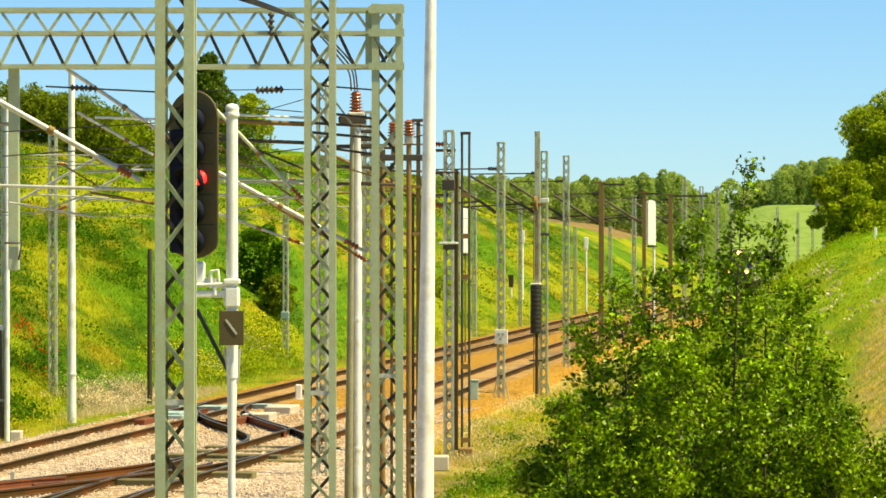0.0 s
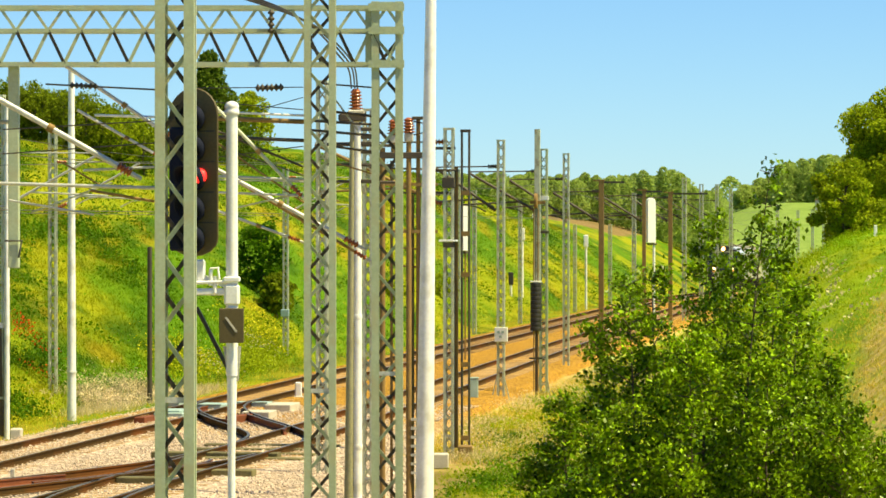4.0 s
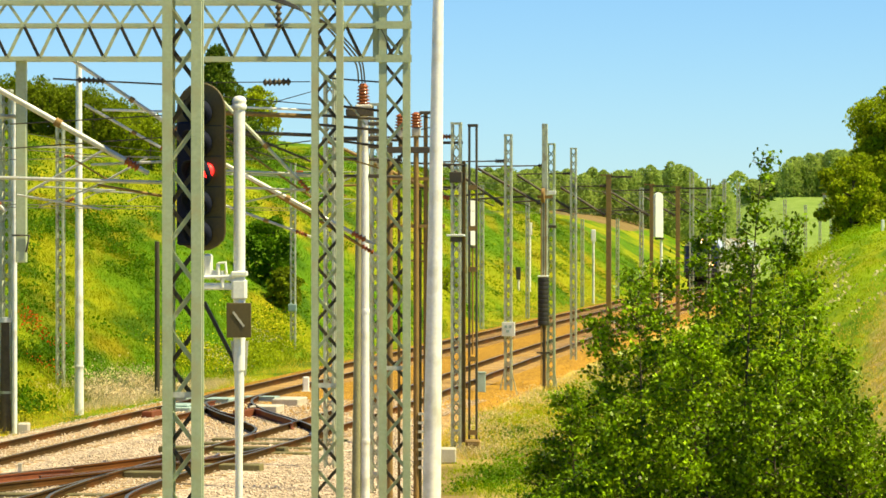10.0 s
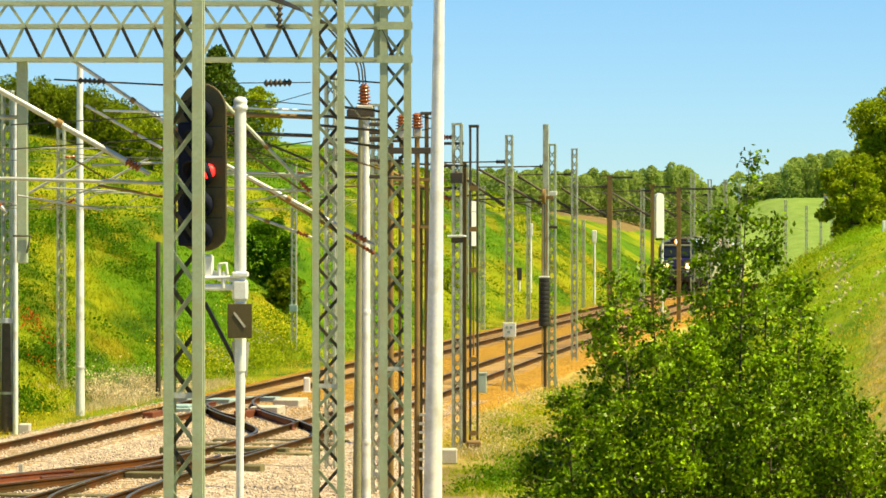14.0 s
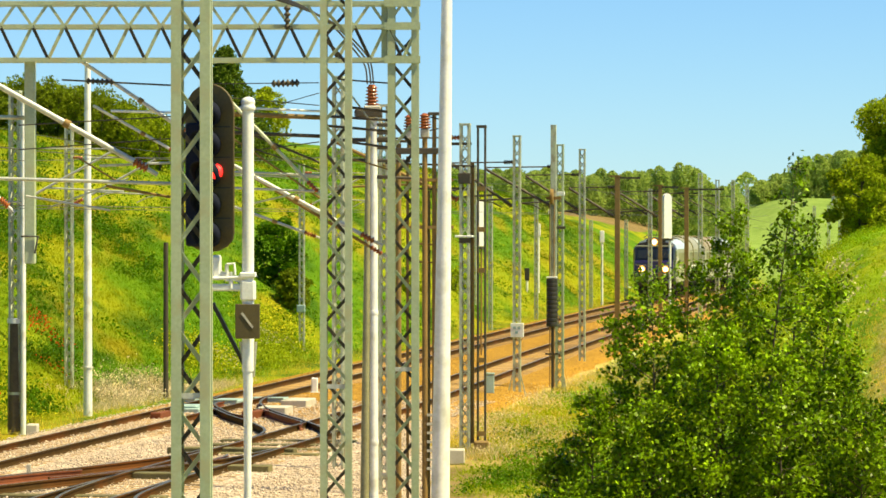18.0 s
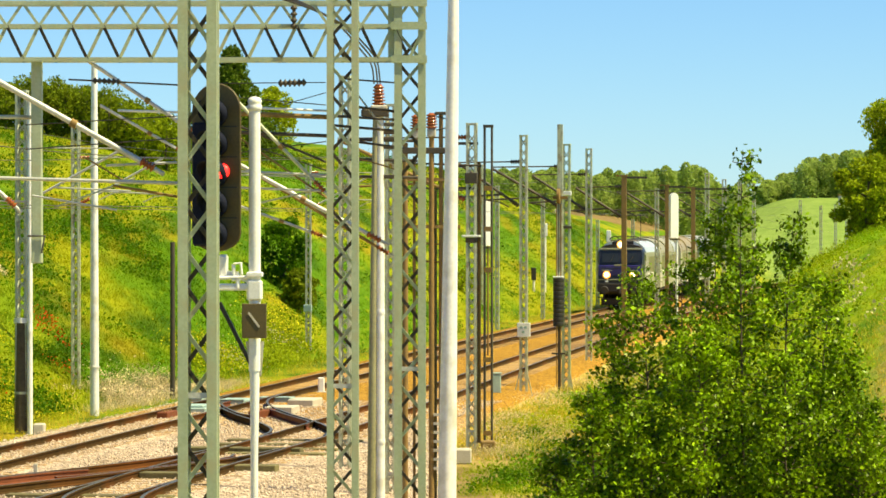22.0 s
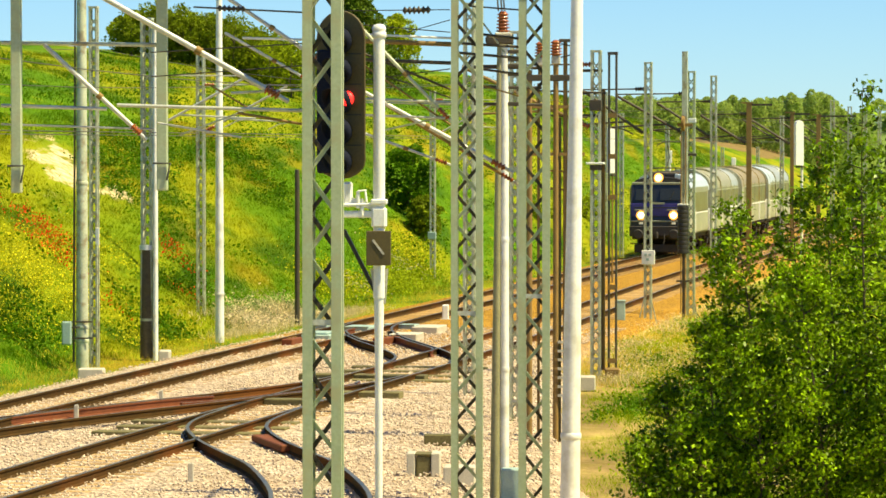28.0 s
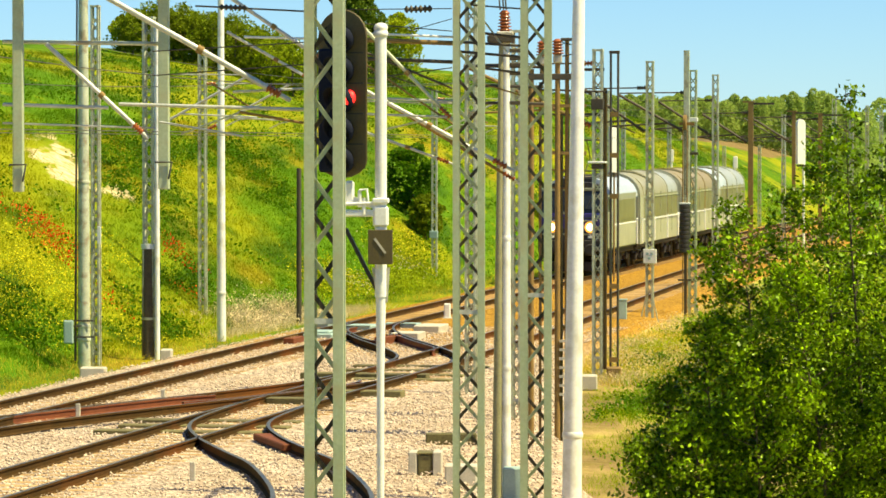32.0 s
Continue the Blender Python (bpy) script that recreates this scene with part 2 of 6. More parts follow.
def ground_material():
    """Meadow soil and turf; mesh attributes name dry grass, bare sand and brown field."""
    m = bpy.data.materials.new("meadow_ground")
    m.use_nodes = True
    n, l = m.node_tree.nodes, m.node_tree.links
    b = n["Principled BSDF"]
    b.inputs["Roughness"].default_value = 0.95
    b.inputs["Specular IOR Level"].default_value = 0.1
    geo = n.new("ShaderNodeNewGeometry")

    def tex(scale, detail=6):
        t = n.new("ShaderNodeTexNoise")
        t.inputs["Scale"].default_value, t.inputs["Detail"].default_value = scale, detail
        l.new(geo.outputs["Position"], t.inputs["Vector"])
        return t.outputs[0]

    def ramp(src, lo, hi):
        r = n.new("ShaderNodeMapRange")
        r.inputs[1].default_value, r.inputs[2].default_value = lo, hi
        l.new(src, r.inputs[0])
        return r.outputs[0]

    def blend(fac, a, c):
        mx = n.new("ShaderNodeMix")
        mx.data_type = "RGBA"
        l.new(fac, mx.inputs[0])
        for k, v in ((6, a), (7, c)):
            if isinstance(v, tuple):
                mx.inputs[k].default_value = (*v, 1)
            else:
                l.new(v, mx.inputs[k])
        return mx.outputs[2]

    def named(key, grain=0.9, mix=0.8, lo=0.75, hi=1.05):
        a = n.new("ShaderNodeAttribute")
        a.attribute_name = key
        add = n.new("ShaderNodeMath")
        add.operation = "MULTIPLY_ADD"
        t = n.new("ShaderNodeTexNoise")
        t.inputs["Scale"].default_value, t.inputs["Detail"].default_value = grain, 7
        run = n.new("ShaderNodeMapping")
        run.inputs["Scale"].default_value = (1.0, 0.25, 1.0)
        l.new(geo.outputs["Position"], run.inputs["Vector"])
        l.new(run.outputs[0], t.inputs["Vector"])
        l.new(t.outputs[0], add.inputs[0])
        add.inputs[1].default_value = mix
        l.new(a.outputs["Fac"], add.inputs[2])
        return ramp(add.outputs[0], lo, hi)

    side = n.new("ShaderNodeAttribute")
    side.attribute_name = "slope"
    col = blend(side.outputs["Fac"], meadow_tint(m, BANK_TURF), meadow_tint(m, SLOPE_TURF))
    col = blend(named("dry"), col, blend(ramp(tex(1.6), 0.4, 0.62), (0.56, 0.41, 0.14), (0.36, 0.31, 0.045)))
    col = blend(named("sand", 1.5, 3.6, 2.66, 3.0), col, blend(ramp(tex(4.0), 0.4, 0.60), (0.66, 0.55, 0.34), (0.38, 0.30, 0.11)))
    col = blend(named("field"), col, blend(ramp(tex(0.5), 0.4, 0.62), (0.24, 0.165, 0.070), (0.16, 0.120, 0.035)))
    # Far hill field: pale green with distance haze put into the colour.
    col = blend(named("hazy_field", 0.5, 0.3, 0.35, 0.9), col, blend(ramp(tex(0.6), 0.4, 0.62), (0.215, 0.305, 0.065), (0.17, 0.26, 0.048)))
    l.new(col, b.inputs["Base Color"])
    bp = n.new("ShaderNodeBump")
    bp.inputs["Strength"].default_value, bp.inputs["Distance"].default_value = 0.6, 0.25
    l.new(tex(3.0, 8), bp.inputs["Height"])
    l.new(bp.outputs[0], b.inputs["Normal"])
    return m


def ballast_material():
    """Crushed stone: pale near the points, rust-orange from brake dust further along the line."""
    m = material("crushed_stone_ballast", (0.62, 0.49, 0.38), (0.44, 0.33, 0.23), 2.5, 22, 0.95, 0, 1.0, third=(0.66, 0.55, 0.44), third_scale=0.6, depth=0.06, gloss=0.1)
    n, l = m.node_tree.nodes, m.node_tree.links
    b = n["Principled BSDF"]
    src = b.inputs["Base Color"].links[0].from_socket
    a = n.new("ShaderNodeAttribute")
    a.attribute_name = "rusty"
    t = n.new("ShaderNodeTexNoise")
    t.inputs["Scale"].default_value, t.inputs["Detail"].default_value = 1.3, 6
    geo = n.new("ShaderNodeNewGeometry")
    l.new(geo.outputs["Position"], t.inputs["Vector"])
    vo = n.new("ShaderNodeTexVoronoi")
    vo.inputs["Scale"].default_value = 13
    l.new(geo.outputs["Position"], vo.inputs["Vector"])
    sep = n.new("ShaderNodeSeparateColor")
    l.new(vo.outputs["Color"], sep.inputs[0])
    stone = n.new("ShaderNodeHueSaturation")
    mr = n.new("ShaderNodeMapRange")
    mr.inputs[3].default_value, mr.inputs[4].default_value = 0.42, 1.30
    l.new(sep.outputs[0], mr.inputs[0])
    l.new(mr.outputs[0], stone.inputs["Value"])
    rc = n.new("ShaderNodeMix")
    rc.data_type = "RGBA"
    rc.inputs[6].default_value, rc.inputs[7].default_value = (0.50, 0.265, 0.022, 1), (0.35, 0.19, 0.018, 1)
    l.new(t.outputs[0], rc.inputs[0])
    mx = n.new("ShaderNodeMix")
    mx.data_type = "RGBA"
    l.new(a.outputs["Fac"], mx.inputs[0])
    l.new(src, mx.inputs[6])
    l.new(rc.outputs[2], mx.inputs[7])
    l.new(mx.outputs[2], stone.inputs["Color"])
    l.new(stone.outputs[0], b.inputs["Base Color"])
    bp = n["Bump"]
    l.new(vo.outputs["Distance"], bp.inputs["Height"])
    return m


GROUND, BALLAST = ground_material(), ballast_material()


# ---- mesh helpers ----
class Solid:
    """Collects corners and faces for one mesh."""

    def __init__(self):
        self.v, self.f, self.s, self.k = [], [], [], []

    def add(self, verts, faces, smooth=False, slot=0):
        o = len(self.v)
        self.v += [tuple(p) for p in verts]
        self.f += [tuple(i + o for i in q) for q in faces]
        self.s += [smooth] * len(faces)
        self.k += [slot] * len(faces)
        return self

    def box(self, c, size, m=None, slot=0):
        hx, hy, hz = (a / 2 for a in size)
        p = [Vector((x, y, z)) for z in (-hz, hz) for y in (-hy, hy) for x in (-hx, hx)]
        p = [(m @ q if m else q) + Vector(c) for q in p]
        return self.add(p, [(0, 2, 3, 1), (4, 5, 7, 6), (0, 1, 5, 4), (2, 6, 7, 3), (0, 4, 6, 2), (1, 3, 7, 5)], False, slot)

    def block(self, c, size, b=0.02, slot=0):
        """A box with chamfered edges."""
        h = [a / 2 for a in size]
        bm = bmesh.new()
        for sx in (-1, 1):
            for sy in (-1, 1):
                for sz in (-1, 1):
                    for a in range(3):
                        q = [h[0] - b, h[1] - b, h[2] - b]
                        q[a] = h[a]
                        bm.verts.new((c[0] + sx * q[0], c[1] + sy * q[1], c[2] + sz * q[2]))
        r = bmesh.ops.convex_hull(bm, input=bm.verts[:])
        bm.verts.index_update()
        self.add([v.co for v in bm.verts], [[v.index for v in f.verts] for f in bm.faces], False, slot)
        bm.free()
        return self

    def bar(self, a, b, w, h, slot=0):
        """A flat bar from a to b, w wide and h thick."""
        a, b = Vector(a), Vector(b)
        d = b - a
        m = d.to_track_quat("Z", "Y").to_matrix()
        return self.box((a + b) / 2, (h, w, d.length), m, slot)

    def rod(self, a, b, r0, r1=None, n=10, slot=0, caps=True):
        a, b = Vector(a), Vector(b)
        r1 = r0 if r1 is None else r1
        m = (b - a).to_track_quat("Z", "Y").to_matrix()
        ring = [Vector((math.cos(2 * math.pi * i / n), math.sin(2 * math.pi * i / n), 0)) for i in range(n)]
        v = [a + m @ (q * r0) for q in ring] + [b + m @ (q * r1) for q in ring]
        self.add(v, [(i, (i + 1) % n, n + (i + 1) % n, n + i) for i in range(n)], True, slot)
        if caps:
            self.add(v, [tuple(range(n))[::-1], tuple(range(n, 2 * n))], False, slot)
        return self

    def path(self, pts, r, n=8, slot=0):
        """One continuous round tube along points."""
        p = [Vector(q) for q in pts]
        v = []
        for i, q in enumerate(p):
            d = (p[min(i + 1, len(p) - 1)] - p[max(i - 1, 0)]).normalized()
            m = d.to_track_quat("Z", "Y").to_matrix() if i == 0 else (last_d.rotation_difference(d).to_matrix() @ m)
            last_d = d
            v += [q + m @ Vector((r * math.cos(2 * math.pi * k / n), r * math.sin(2 * math.pi * k / n), 0)) for k in range(n)]
        f = [(j * n + k, j * n + (k + 1) % n, (j + 1) * n + (k + 1) % n, (j + 1) * n + k) for j in range(len(p) - 1) for k in range(n)]
        self.add(v, f, True, slot)
        return self.add(v, [tuple(range(n))[::-1], tuple(range((len(p) - 1) * n, len(p) * n))], False, slot)

    def turned(self, base, prof, n=14, axis=(0, 0, 1), slot=0):
        """A turned shape: prof holds (radius, height) along the axis from base."""
        m = Vector(axis).to_track_quat("Z", "Y").to_matrix()
        v = []
        for r, h in prof:
            v += [Vector(base) + m @ Vector((r * math.cos(2 * math.pi * i / n), r * math.sin(2 * math.pi * i / n), h)) for i in range(n)]
        f = []
        for k in range(len(prof) - 1):
            f += [(k * n + i, k * n + (i + 1) % n, (k + 1) * n + (i + 1) % n, (k + 1) * n + i) for i in range(n)]
        self.add(v, f, True, slot)
        k = (len(prof) - 1) * n
        return self.add(v, [tuple(range(n))[::-1], tuple(range(k, k + n))], False, slot)

    def prism(self, section, y0, y1, slot=0, smooth=False):
        """A section of (x, z) points drawn out along y."""
        n = len(section)
        v = [(x, y0, z) for x, z in section] + [(x, y1, z) for x, z in section]
        self.add(v, [(i, (i + 1) % n, n + (i + 1) % n, n + i)[::-1] for i in range(n)], smooth, slot)
        return self.add(v, [tuple(range(n)), tuple(range(n, 2 * n))[::-1]], False, slot)

    def mesh(self, name, *mats):
        me = bpy.data.meshes.new(name)
        me.from_pydata(self.v, [], self.f)
        me.polygons.foreach_set("use_smooth", self.s)
        for m in mats:
            me.materials.append(m)
        me.polygons.foreach_set("material_index", self.k)
        me.update()
        return me


def thing(name, label, category, at=None, group="", kind=""):
    ob = new(name)
    ob.empty_display_size = 0.2
    if at is not None:
        ob.matrix_world = at if isinstance(at, Matrix) else Matrix.Translation(at)
    return tagged(ob, label, category, group, kind)


def part(name, solid, mat, parent, label=""):
    """One mesh object under a thing or a part, in its parent's space."""
    ob = new(name, solid if isinstance(solid, bpy.types.Mesh) else solid.mesh(name, *(mat if isinstance(mat, tuple) else (mat,))))
    ob.parent = parent
    return tagged(ob, label) if label else ob


def ramp(x, pts):
    return float(np.interp(x, [p[0] for p in pts], [p[1] for p in pts]))


# ---- the line: far track and near track ----
SLOPE = 0.144                      # the far track's sideways run for each metre of y
TURN = math.atan(SLOPE)


def far_x(y):
    return 2.04 + SLOPE * (y - 171)


def dip(y):
    """Rail level: the line falls gently in the distance."""
    return -0.5 * max(0.0, (y - 250) / 60) ** 1.3 if y > 250 else 0.0


NEAR_OFF = [(0, 4.7), (64, 4.95), (72, 5.0), (90, 5.35), (112, 5.25), (141, 4.7), (164, 4.4), (200, 4.2), (900, 4.2)]


def near_x(y):
    return far_x(y) + ramp(y, NEAR_OFF)


LEFT_TOP = [(0, 9.4), (140, 9.9), (190, 11.1), (215, 10.9), (240, 11.0), (275, 12.2), (300, 11.2), (330, 7.6), (370, 6.7), (430, 6.5), (900, 5.0)]
RIGHT_TOE = [(0, 13), (30, 17), (45, 18.6), (62, 18), (86, 14.5), (120, 9.8), (150, 8.2), (400, 7.6)]
RIGHT_TOP = [(0, 3.6), (60, 4.2), (110, 5.0), (180, 5.0), (260, 4.0), (400, 3.2), (900, 4.0)]


SAND = (-12.35, 120.0, -10.6, 121.4)


def smooth(a, b, x):
    t = min(1.0, max(0.0, (x - a) / (b - a)))
    return t * t * (3 - 2 * t)


def ground_z(x, y):
    """Height of the land: the cutting, and the hill that closes it."""
    rise = smooth(425, 515, y) * smooth(30, 46, x) * (1 - smooth(570, 720, y))
    z = cutting_z(x, y)
    return z + rise * max(0.0, 8.3 - z)


def cutting_z(x, y):
    yy = min(max(y, 0), 900)
    u = x - far_x(yy)
    near = ramp(yy, NEAR_OFF)
    low = -0.42 + dip(min(yy, 420))
    bump = 0.22 * noise.noise((x * 0.22, y * 0.12, 0.0)) + 0.10 * noise.noise((x * 0.8, y * 0.5, 3.0))
    if u < -3.4:
        top = ramp(yy, LEFT_TOP) - low
        run = -u - 4.6
        rise = top * (1 - math.exp(-max(0, run) ** 1.25 / (top * 1.75))) if run > 0 else 0
        rise += 0.012 * max(0, -u - 40)
        return low + rise + bump * smooth(0, 4, run)
    toe = ramp(yy, RIGHT_TOE)
    if u > toe:
        top = ramp(yy, RIGHT_TOP) - low
        run = u - toe
        rise = top * smooth(0, top * 2.0, run) + 0.012 * max(0, run - 30)
        return low + rise + bump * smooth(0, 4, run)
    return low + (0.06 * bump if u > near + 3 else 0)


def sandy(u, y):
    """Bare sand where the bank has slipped: a scar and the trail below it."""
    a = math.exp(-((u - SAND[0]) / 1.8) ** 2 - ((y - SAND[1] - 0.4 + 2.2 * (u - SAND[0])) / 3.3) ** 2)
    b = math.exp(-((u - SAND[2]) / 0.55) ** 2 - ((y - SAND[3] - 2.0 * (u - SAND[2])) / 1.9) ** 2)
    return 0.95 * max(a, 0.85 * b)


def make_ground():
    us = [-1500, -900, -500, -300, -200, -140, -100, -75, -60, -50, -42, -36] + [-32 + 0.8 * i for i in range(21)] + [-15.6 + 0.4 * i for i in range(30)] + [-3.4, -2.4, 0, 2.4, 4.5, 6.5]
    us += [7.5 + 0.8 * i for i in range(36)] + [38, 42, 47, 54, 64, 78, 100, 140, 200, 300, 500, 900, 1500]
    ys = [-900, -500, -300, -150, -80, -40, -15, 0, 12, 24, 34, 42] + [48 + 1.5 * i for i in range(70)] + [153 + 3.0 * i for i in range(60)]
    ys += [340, 355, 372, 392, 410, 425, 440, 455, 470, 485, 500, 515, 535, 565, 600, 700, 850, 1050, 1400, 2000, 3000, 4500]
    v, dry, sand, field, slope, hazy_field = [], [], [], [], [], []
    for y in ys:
        for u in us:
            x = far_x(min(max(y, 0), 900)) + u
            z = ground_z(x, y)
            if y > 480:
                z += 0.006 * (min(y, 1500) - 480) * smooth(480, 800, y) + 3 * smooth(700, 1500, y)
            v.append((x, y, z))
            toe = ramp(min(max(y, 0), 900), RIGHT_TOE)
            d = 0.0
            if -6.5 < u < toe + 1.5 and y < 340:
                d = (0.72 + 0.20 * smooth(80, 104, y)) * (1 - smooth(toe - 2.5, toe + 1.5, u)) if u > 0 else 0.22
            if u > toe + 1.5 and y > 100:
                d = 0.12
            if u > toe:
                d = max(d, 0.62 * smooth(18.8, 20.4, u) * (1 - smooth(92, 102, y)))
            dry.append(d)
            sand.append(1.62 * sandy(u, y))
            fl = 0.0
            if y < 99 and 8 < u < toe + 1.0:
                fl = 0.56 * (1 - smooth(84, 99, y))
            if 375 < y < 445 and -30 < u < -11 and z > 4.0:
                fl = 0.9
            field.append(fl)
            slope.append(smooth(4, 8, u))
            hazy_field.append(smooth(380, 440, y) * smooth(33, 40, x) * (1 - smooth(560, 640, y)))
    nu = len(us)
    f = [(j * nu + i, j * nu + i + 1, (j + 1) * nu + i + 1, (j + 1) * nu + i) for j in range(len(ys) - 1) for i in range(nu - 1)]
    me = bpy.data.meshes.new("ground")
    me.from_pydata(v, [], f)
    for key, val in (("dry", dry), ("sand", sand), ("field", field), ("slope", slope), ("hazy_field", hazy_field)):
        me.attributes.new(key, "FLOAT", "POINT").data.foreach_set("value", val)
    me.polygons.foreach_set("use_smooth", [True] * len(f))
    me.materials.append(GROUND)
    tagged(new("ground", me), "green meadow cutting with dry grass and bare soil", kind="structure")


make_ground()


def make_ballast():
    v, f, rusty = [], [], []
    ys = [30 + 2.0 * i for i in range(120)] + [272 + 6 * i for i in range(25)]
    for y in ys:
        near = ramp(y, NEAR_OFF)
        wide = ramp(y, [(30, 15), (56, 14.8), (62, 13.7), (68, 12.6), (75, 11.4), (84, 10.1), (92, near + 3.6), (100, near + 3.0), (110, near + 2.7), (600, near + 2.7)]) + 0.35 * noise.noise((y * 0.23, 1.0, 2.0)) * smooth(40, 60, y)
        z = dip(y)
        row = [-2.9, -2.0, -1.2, 0.0, 1.2, near / 2, near - 1.2, near, near + 1.2, near + 2.0, (near + 2.0 + wide) / 2, wide - 0.3, wide]
        hh = [-0.52, -0.185, -0.172, -0.176, -0.172, -0.25, -0.172, -0.176, -0.172, -0.20, -0.24, -0.30, -0.52]
        for u, h in zip(row, hh):
            v.append((far_x(y) + u, y, z + h + 0.02 * noise.noise((u, y, 9))))
            rusty.append(smooth(88, 112, y + 3 * noise.noise((u * 0.4, y * 0.2, 5))) * 0.95)
    n = 13
    f = [(j * n + i, j * n + i + 1, (j + 1) * n + i + 1, (j + 1) * n + i) for j in range(len(ys) - 1) for i in range(n - 1)]
    me = bpy.data.meshes.new("ballast_bed")
    me.from_pydata(v, [], f)
    me.attributes.new("rusty", "FLOAT", "POINT").data.foreach_set("value", rusty)
    me.polygons.foreach_set("use_smooth", [True] * len(f))
    me.materials.append(BALLAST)
    tagged(new("ballast_bed", me), "crushed stone ballast, pale and rust orange", kind="structure")


make_ballast()

RAIL_SECTION = [(-0.036, 0.0), (0.036, 0.0), (0.036, -0.035), (0.010, -0.050), (0.010, -0.140), (0.070, -0.160), (0.070, -0.172), (-0.070, -0.172), (-0.070, -0.160), (-0.010, -0.140), (-0.010, -0.050), (-0.036, -0.035)]


def rail_along(pts, name, parent, web=None):
    """A rail swept along points; a worn head on rusty sides."""
    s = Solid()
    n = len(RAIL_SECTION)
    v = []
    for i, p in enumerate(pts):
        a, b = Vector(pts[max(0, i - 1)]), Vector(pts[min(len(pts) - 1, i + 1)])
        d = (b - a).normalized()
        side = Vector((d.y, -d.x, 0)).normalized()
        v += [Vector(p) + side * x + Vector((0, 0, z)) for x, z in RAIL_SECTION]
    o = 0
    f, k = [], []
    for j in range(len(pts) - 1):
        for i in range(n):
            f.append((j * n + i, j * n + (i + 1) % n, (j + 1) * n + (i + 1) % n, (j + 1) * n + i))
            k.append(1 if i == 0 else 0)
    s.v, s.f, s.s, s.k = [tuple(p) for p in v], f + [tuple(range(n)), tuple(range((len(pts) - 1) * n, len(pts) * n))[::-1]], [False] * (len(f) + 2), k + [0, 0]
    return part(name, s, (web or RAIL_SIDE, RAIL_TOP), parent)


def offset(pts, d):
    out = []
    for i, p in enumerate(pts):
        a, b = Vector(pts[max(0, i - 1)]), Vector(pts[min(len(pts) - 1, i + 1)])
        t = (b - a).normalized()
        out.append((p[0] + t.y * d, p[1] - t.x * d, p[2]))
    return out


def spline(pts, step=1.0):
    """A smooth line through (x, y) points, at rail level."""
    q = [Vector((x, y, 0)) for x, y in pts]
    q = [2 * q[0] - q[1]] + q + [2 * q[-1] - q[-2]]
    out = []
    for i in range(1, len(q) - 2):
        a, b, c, d = q[i - 1:i + 3]
        n = max(2, int((c - b).length / step))
        for k in range(n):
            t = k / n
            out.append(0.5 * (2 * b + (c - a) * t + (2 * a - 5 * b + 4 * c - d) * t * t + (3 * b - a - 3 * c + d) * t ** 3))
    out.append(q[-2])
    return [(p.x, p.y, dip(p.y)) for p in out]


GAUGE = 1.507 / 2
far_line = [(far_x(y), y, dip(y)) for y in [20 + 4 * i for i in range(101)]]
near_line = [(near_x(y), y, dip(y)) for y in [20 + 4 * i for i in range(101)]]
tracks = []
for name, label, line in (("railway_track", "straight railway track with rusty rails on orange ballast", far_line), ("railway_track", "railway track with rusty rails beside dry grass", near_line)):
    tr = thing(name, label, "railway track", group="railway tracks")
    rail_along(offset(line, -GAUGE), "rail", tr)
    rail_along(offset(line, GAUGE), "rail", tr)
    tracks.append(tr)


def turnout(pts, label, trims=((0, 0), (0, 0))):
    tr = thing("turnout_track", label, "railway points", group="turnouts")
    line = spline(pts, 0.7)
    for side, (a, b) in zip((-1, 1), trims):
        rail = offset(line, side * GAUGE)
        rail_along(rail[a:len(rail) - b], "rail", tr)
    return tr, line


def u_pt(y, u):
    return (far_x(y) + u, y)


# connections between the two tracks, and one that leaves the near track
cross_a, line_a = turnout([u_pt(118, 0.0), u_pt(111, 0.1), u_pt(106.5, 0.75), u_pt(101.5, 2.25), u_pt(96.5, 4.05), u_pt(92.5, 5.1), u_pt(87, 5.35)], "rusty points connecting the two tracks", ((3, 5), (5, 3)))
cross_b, line_b = turnout([u_pt(62, 0.0), u_pt(67, 0.35), u_pt(71, 1.05), u_pt(75, 2.3), u_pt(79, 3.75), u_pt(83, 4.85), u_pt(88, 5.3)], "rusty points connecting the two tracks", ((3, 4), (4, 3)))
spur, line_c = turnout([u_pt(79, 5.10), u_pt(74.5, 5.14), u_pt(70.7, 5.42), u_pt(67.4, 6.36), u_pt(64, 7.72), u_pt(61.6, 8.72), u_pt(57.6, 9.98), u_pt(54.9, 10.64), u_pt(50, 11.6), u_pt(44, 12.5)], "rusty curved points leaving the near track", ((4, 0), (3, 0)))


def check_rails(tr, line, spots):
    """Flared guard rails beside the crossing noses."""
    for i, side, length in spots:
        seg = line[i:i + length]
        base = offset(seg, side * (GAUGE - 0.16))
        n = len(base)
        tip = offset(seg, side * (GAUGE - 0.42))
        w = [smooth(0.72, 1.0, abs(2 * k / (n - 1) - 1)) for k in range(n)]
        rail_along([tuple(np.array(p) * (1 - t) + np.array(q) * t) for p, q, t in zip(base, tip, w)], "guard_rail", tr, RAIL_RUST)


check_rails(cross_a, line_a, ((14, 1, 12), (20, -1, 12)))
check_rails(cross_b, line_b, ((12, -1, 12), (20, 1, 12)))
heel = part("heel_block", Solid().block((0, 0, 0), (0.34, 2.6, 0.13), 0.02), RAIL_RUST, spur, "rust-red heel block of the points")
heel.matrix_basis = pose(-5.78, 67.2, -0.105, 0, 0, 17)


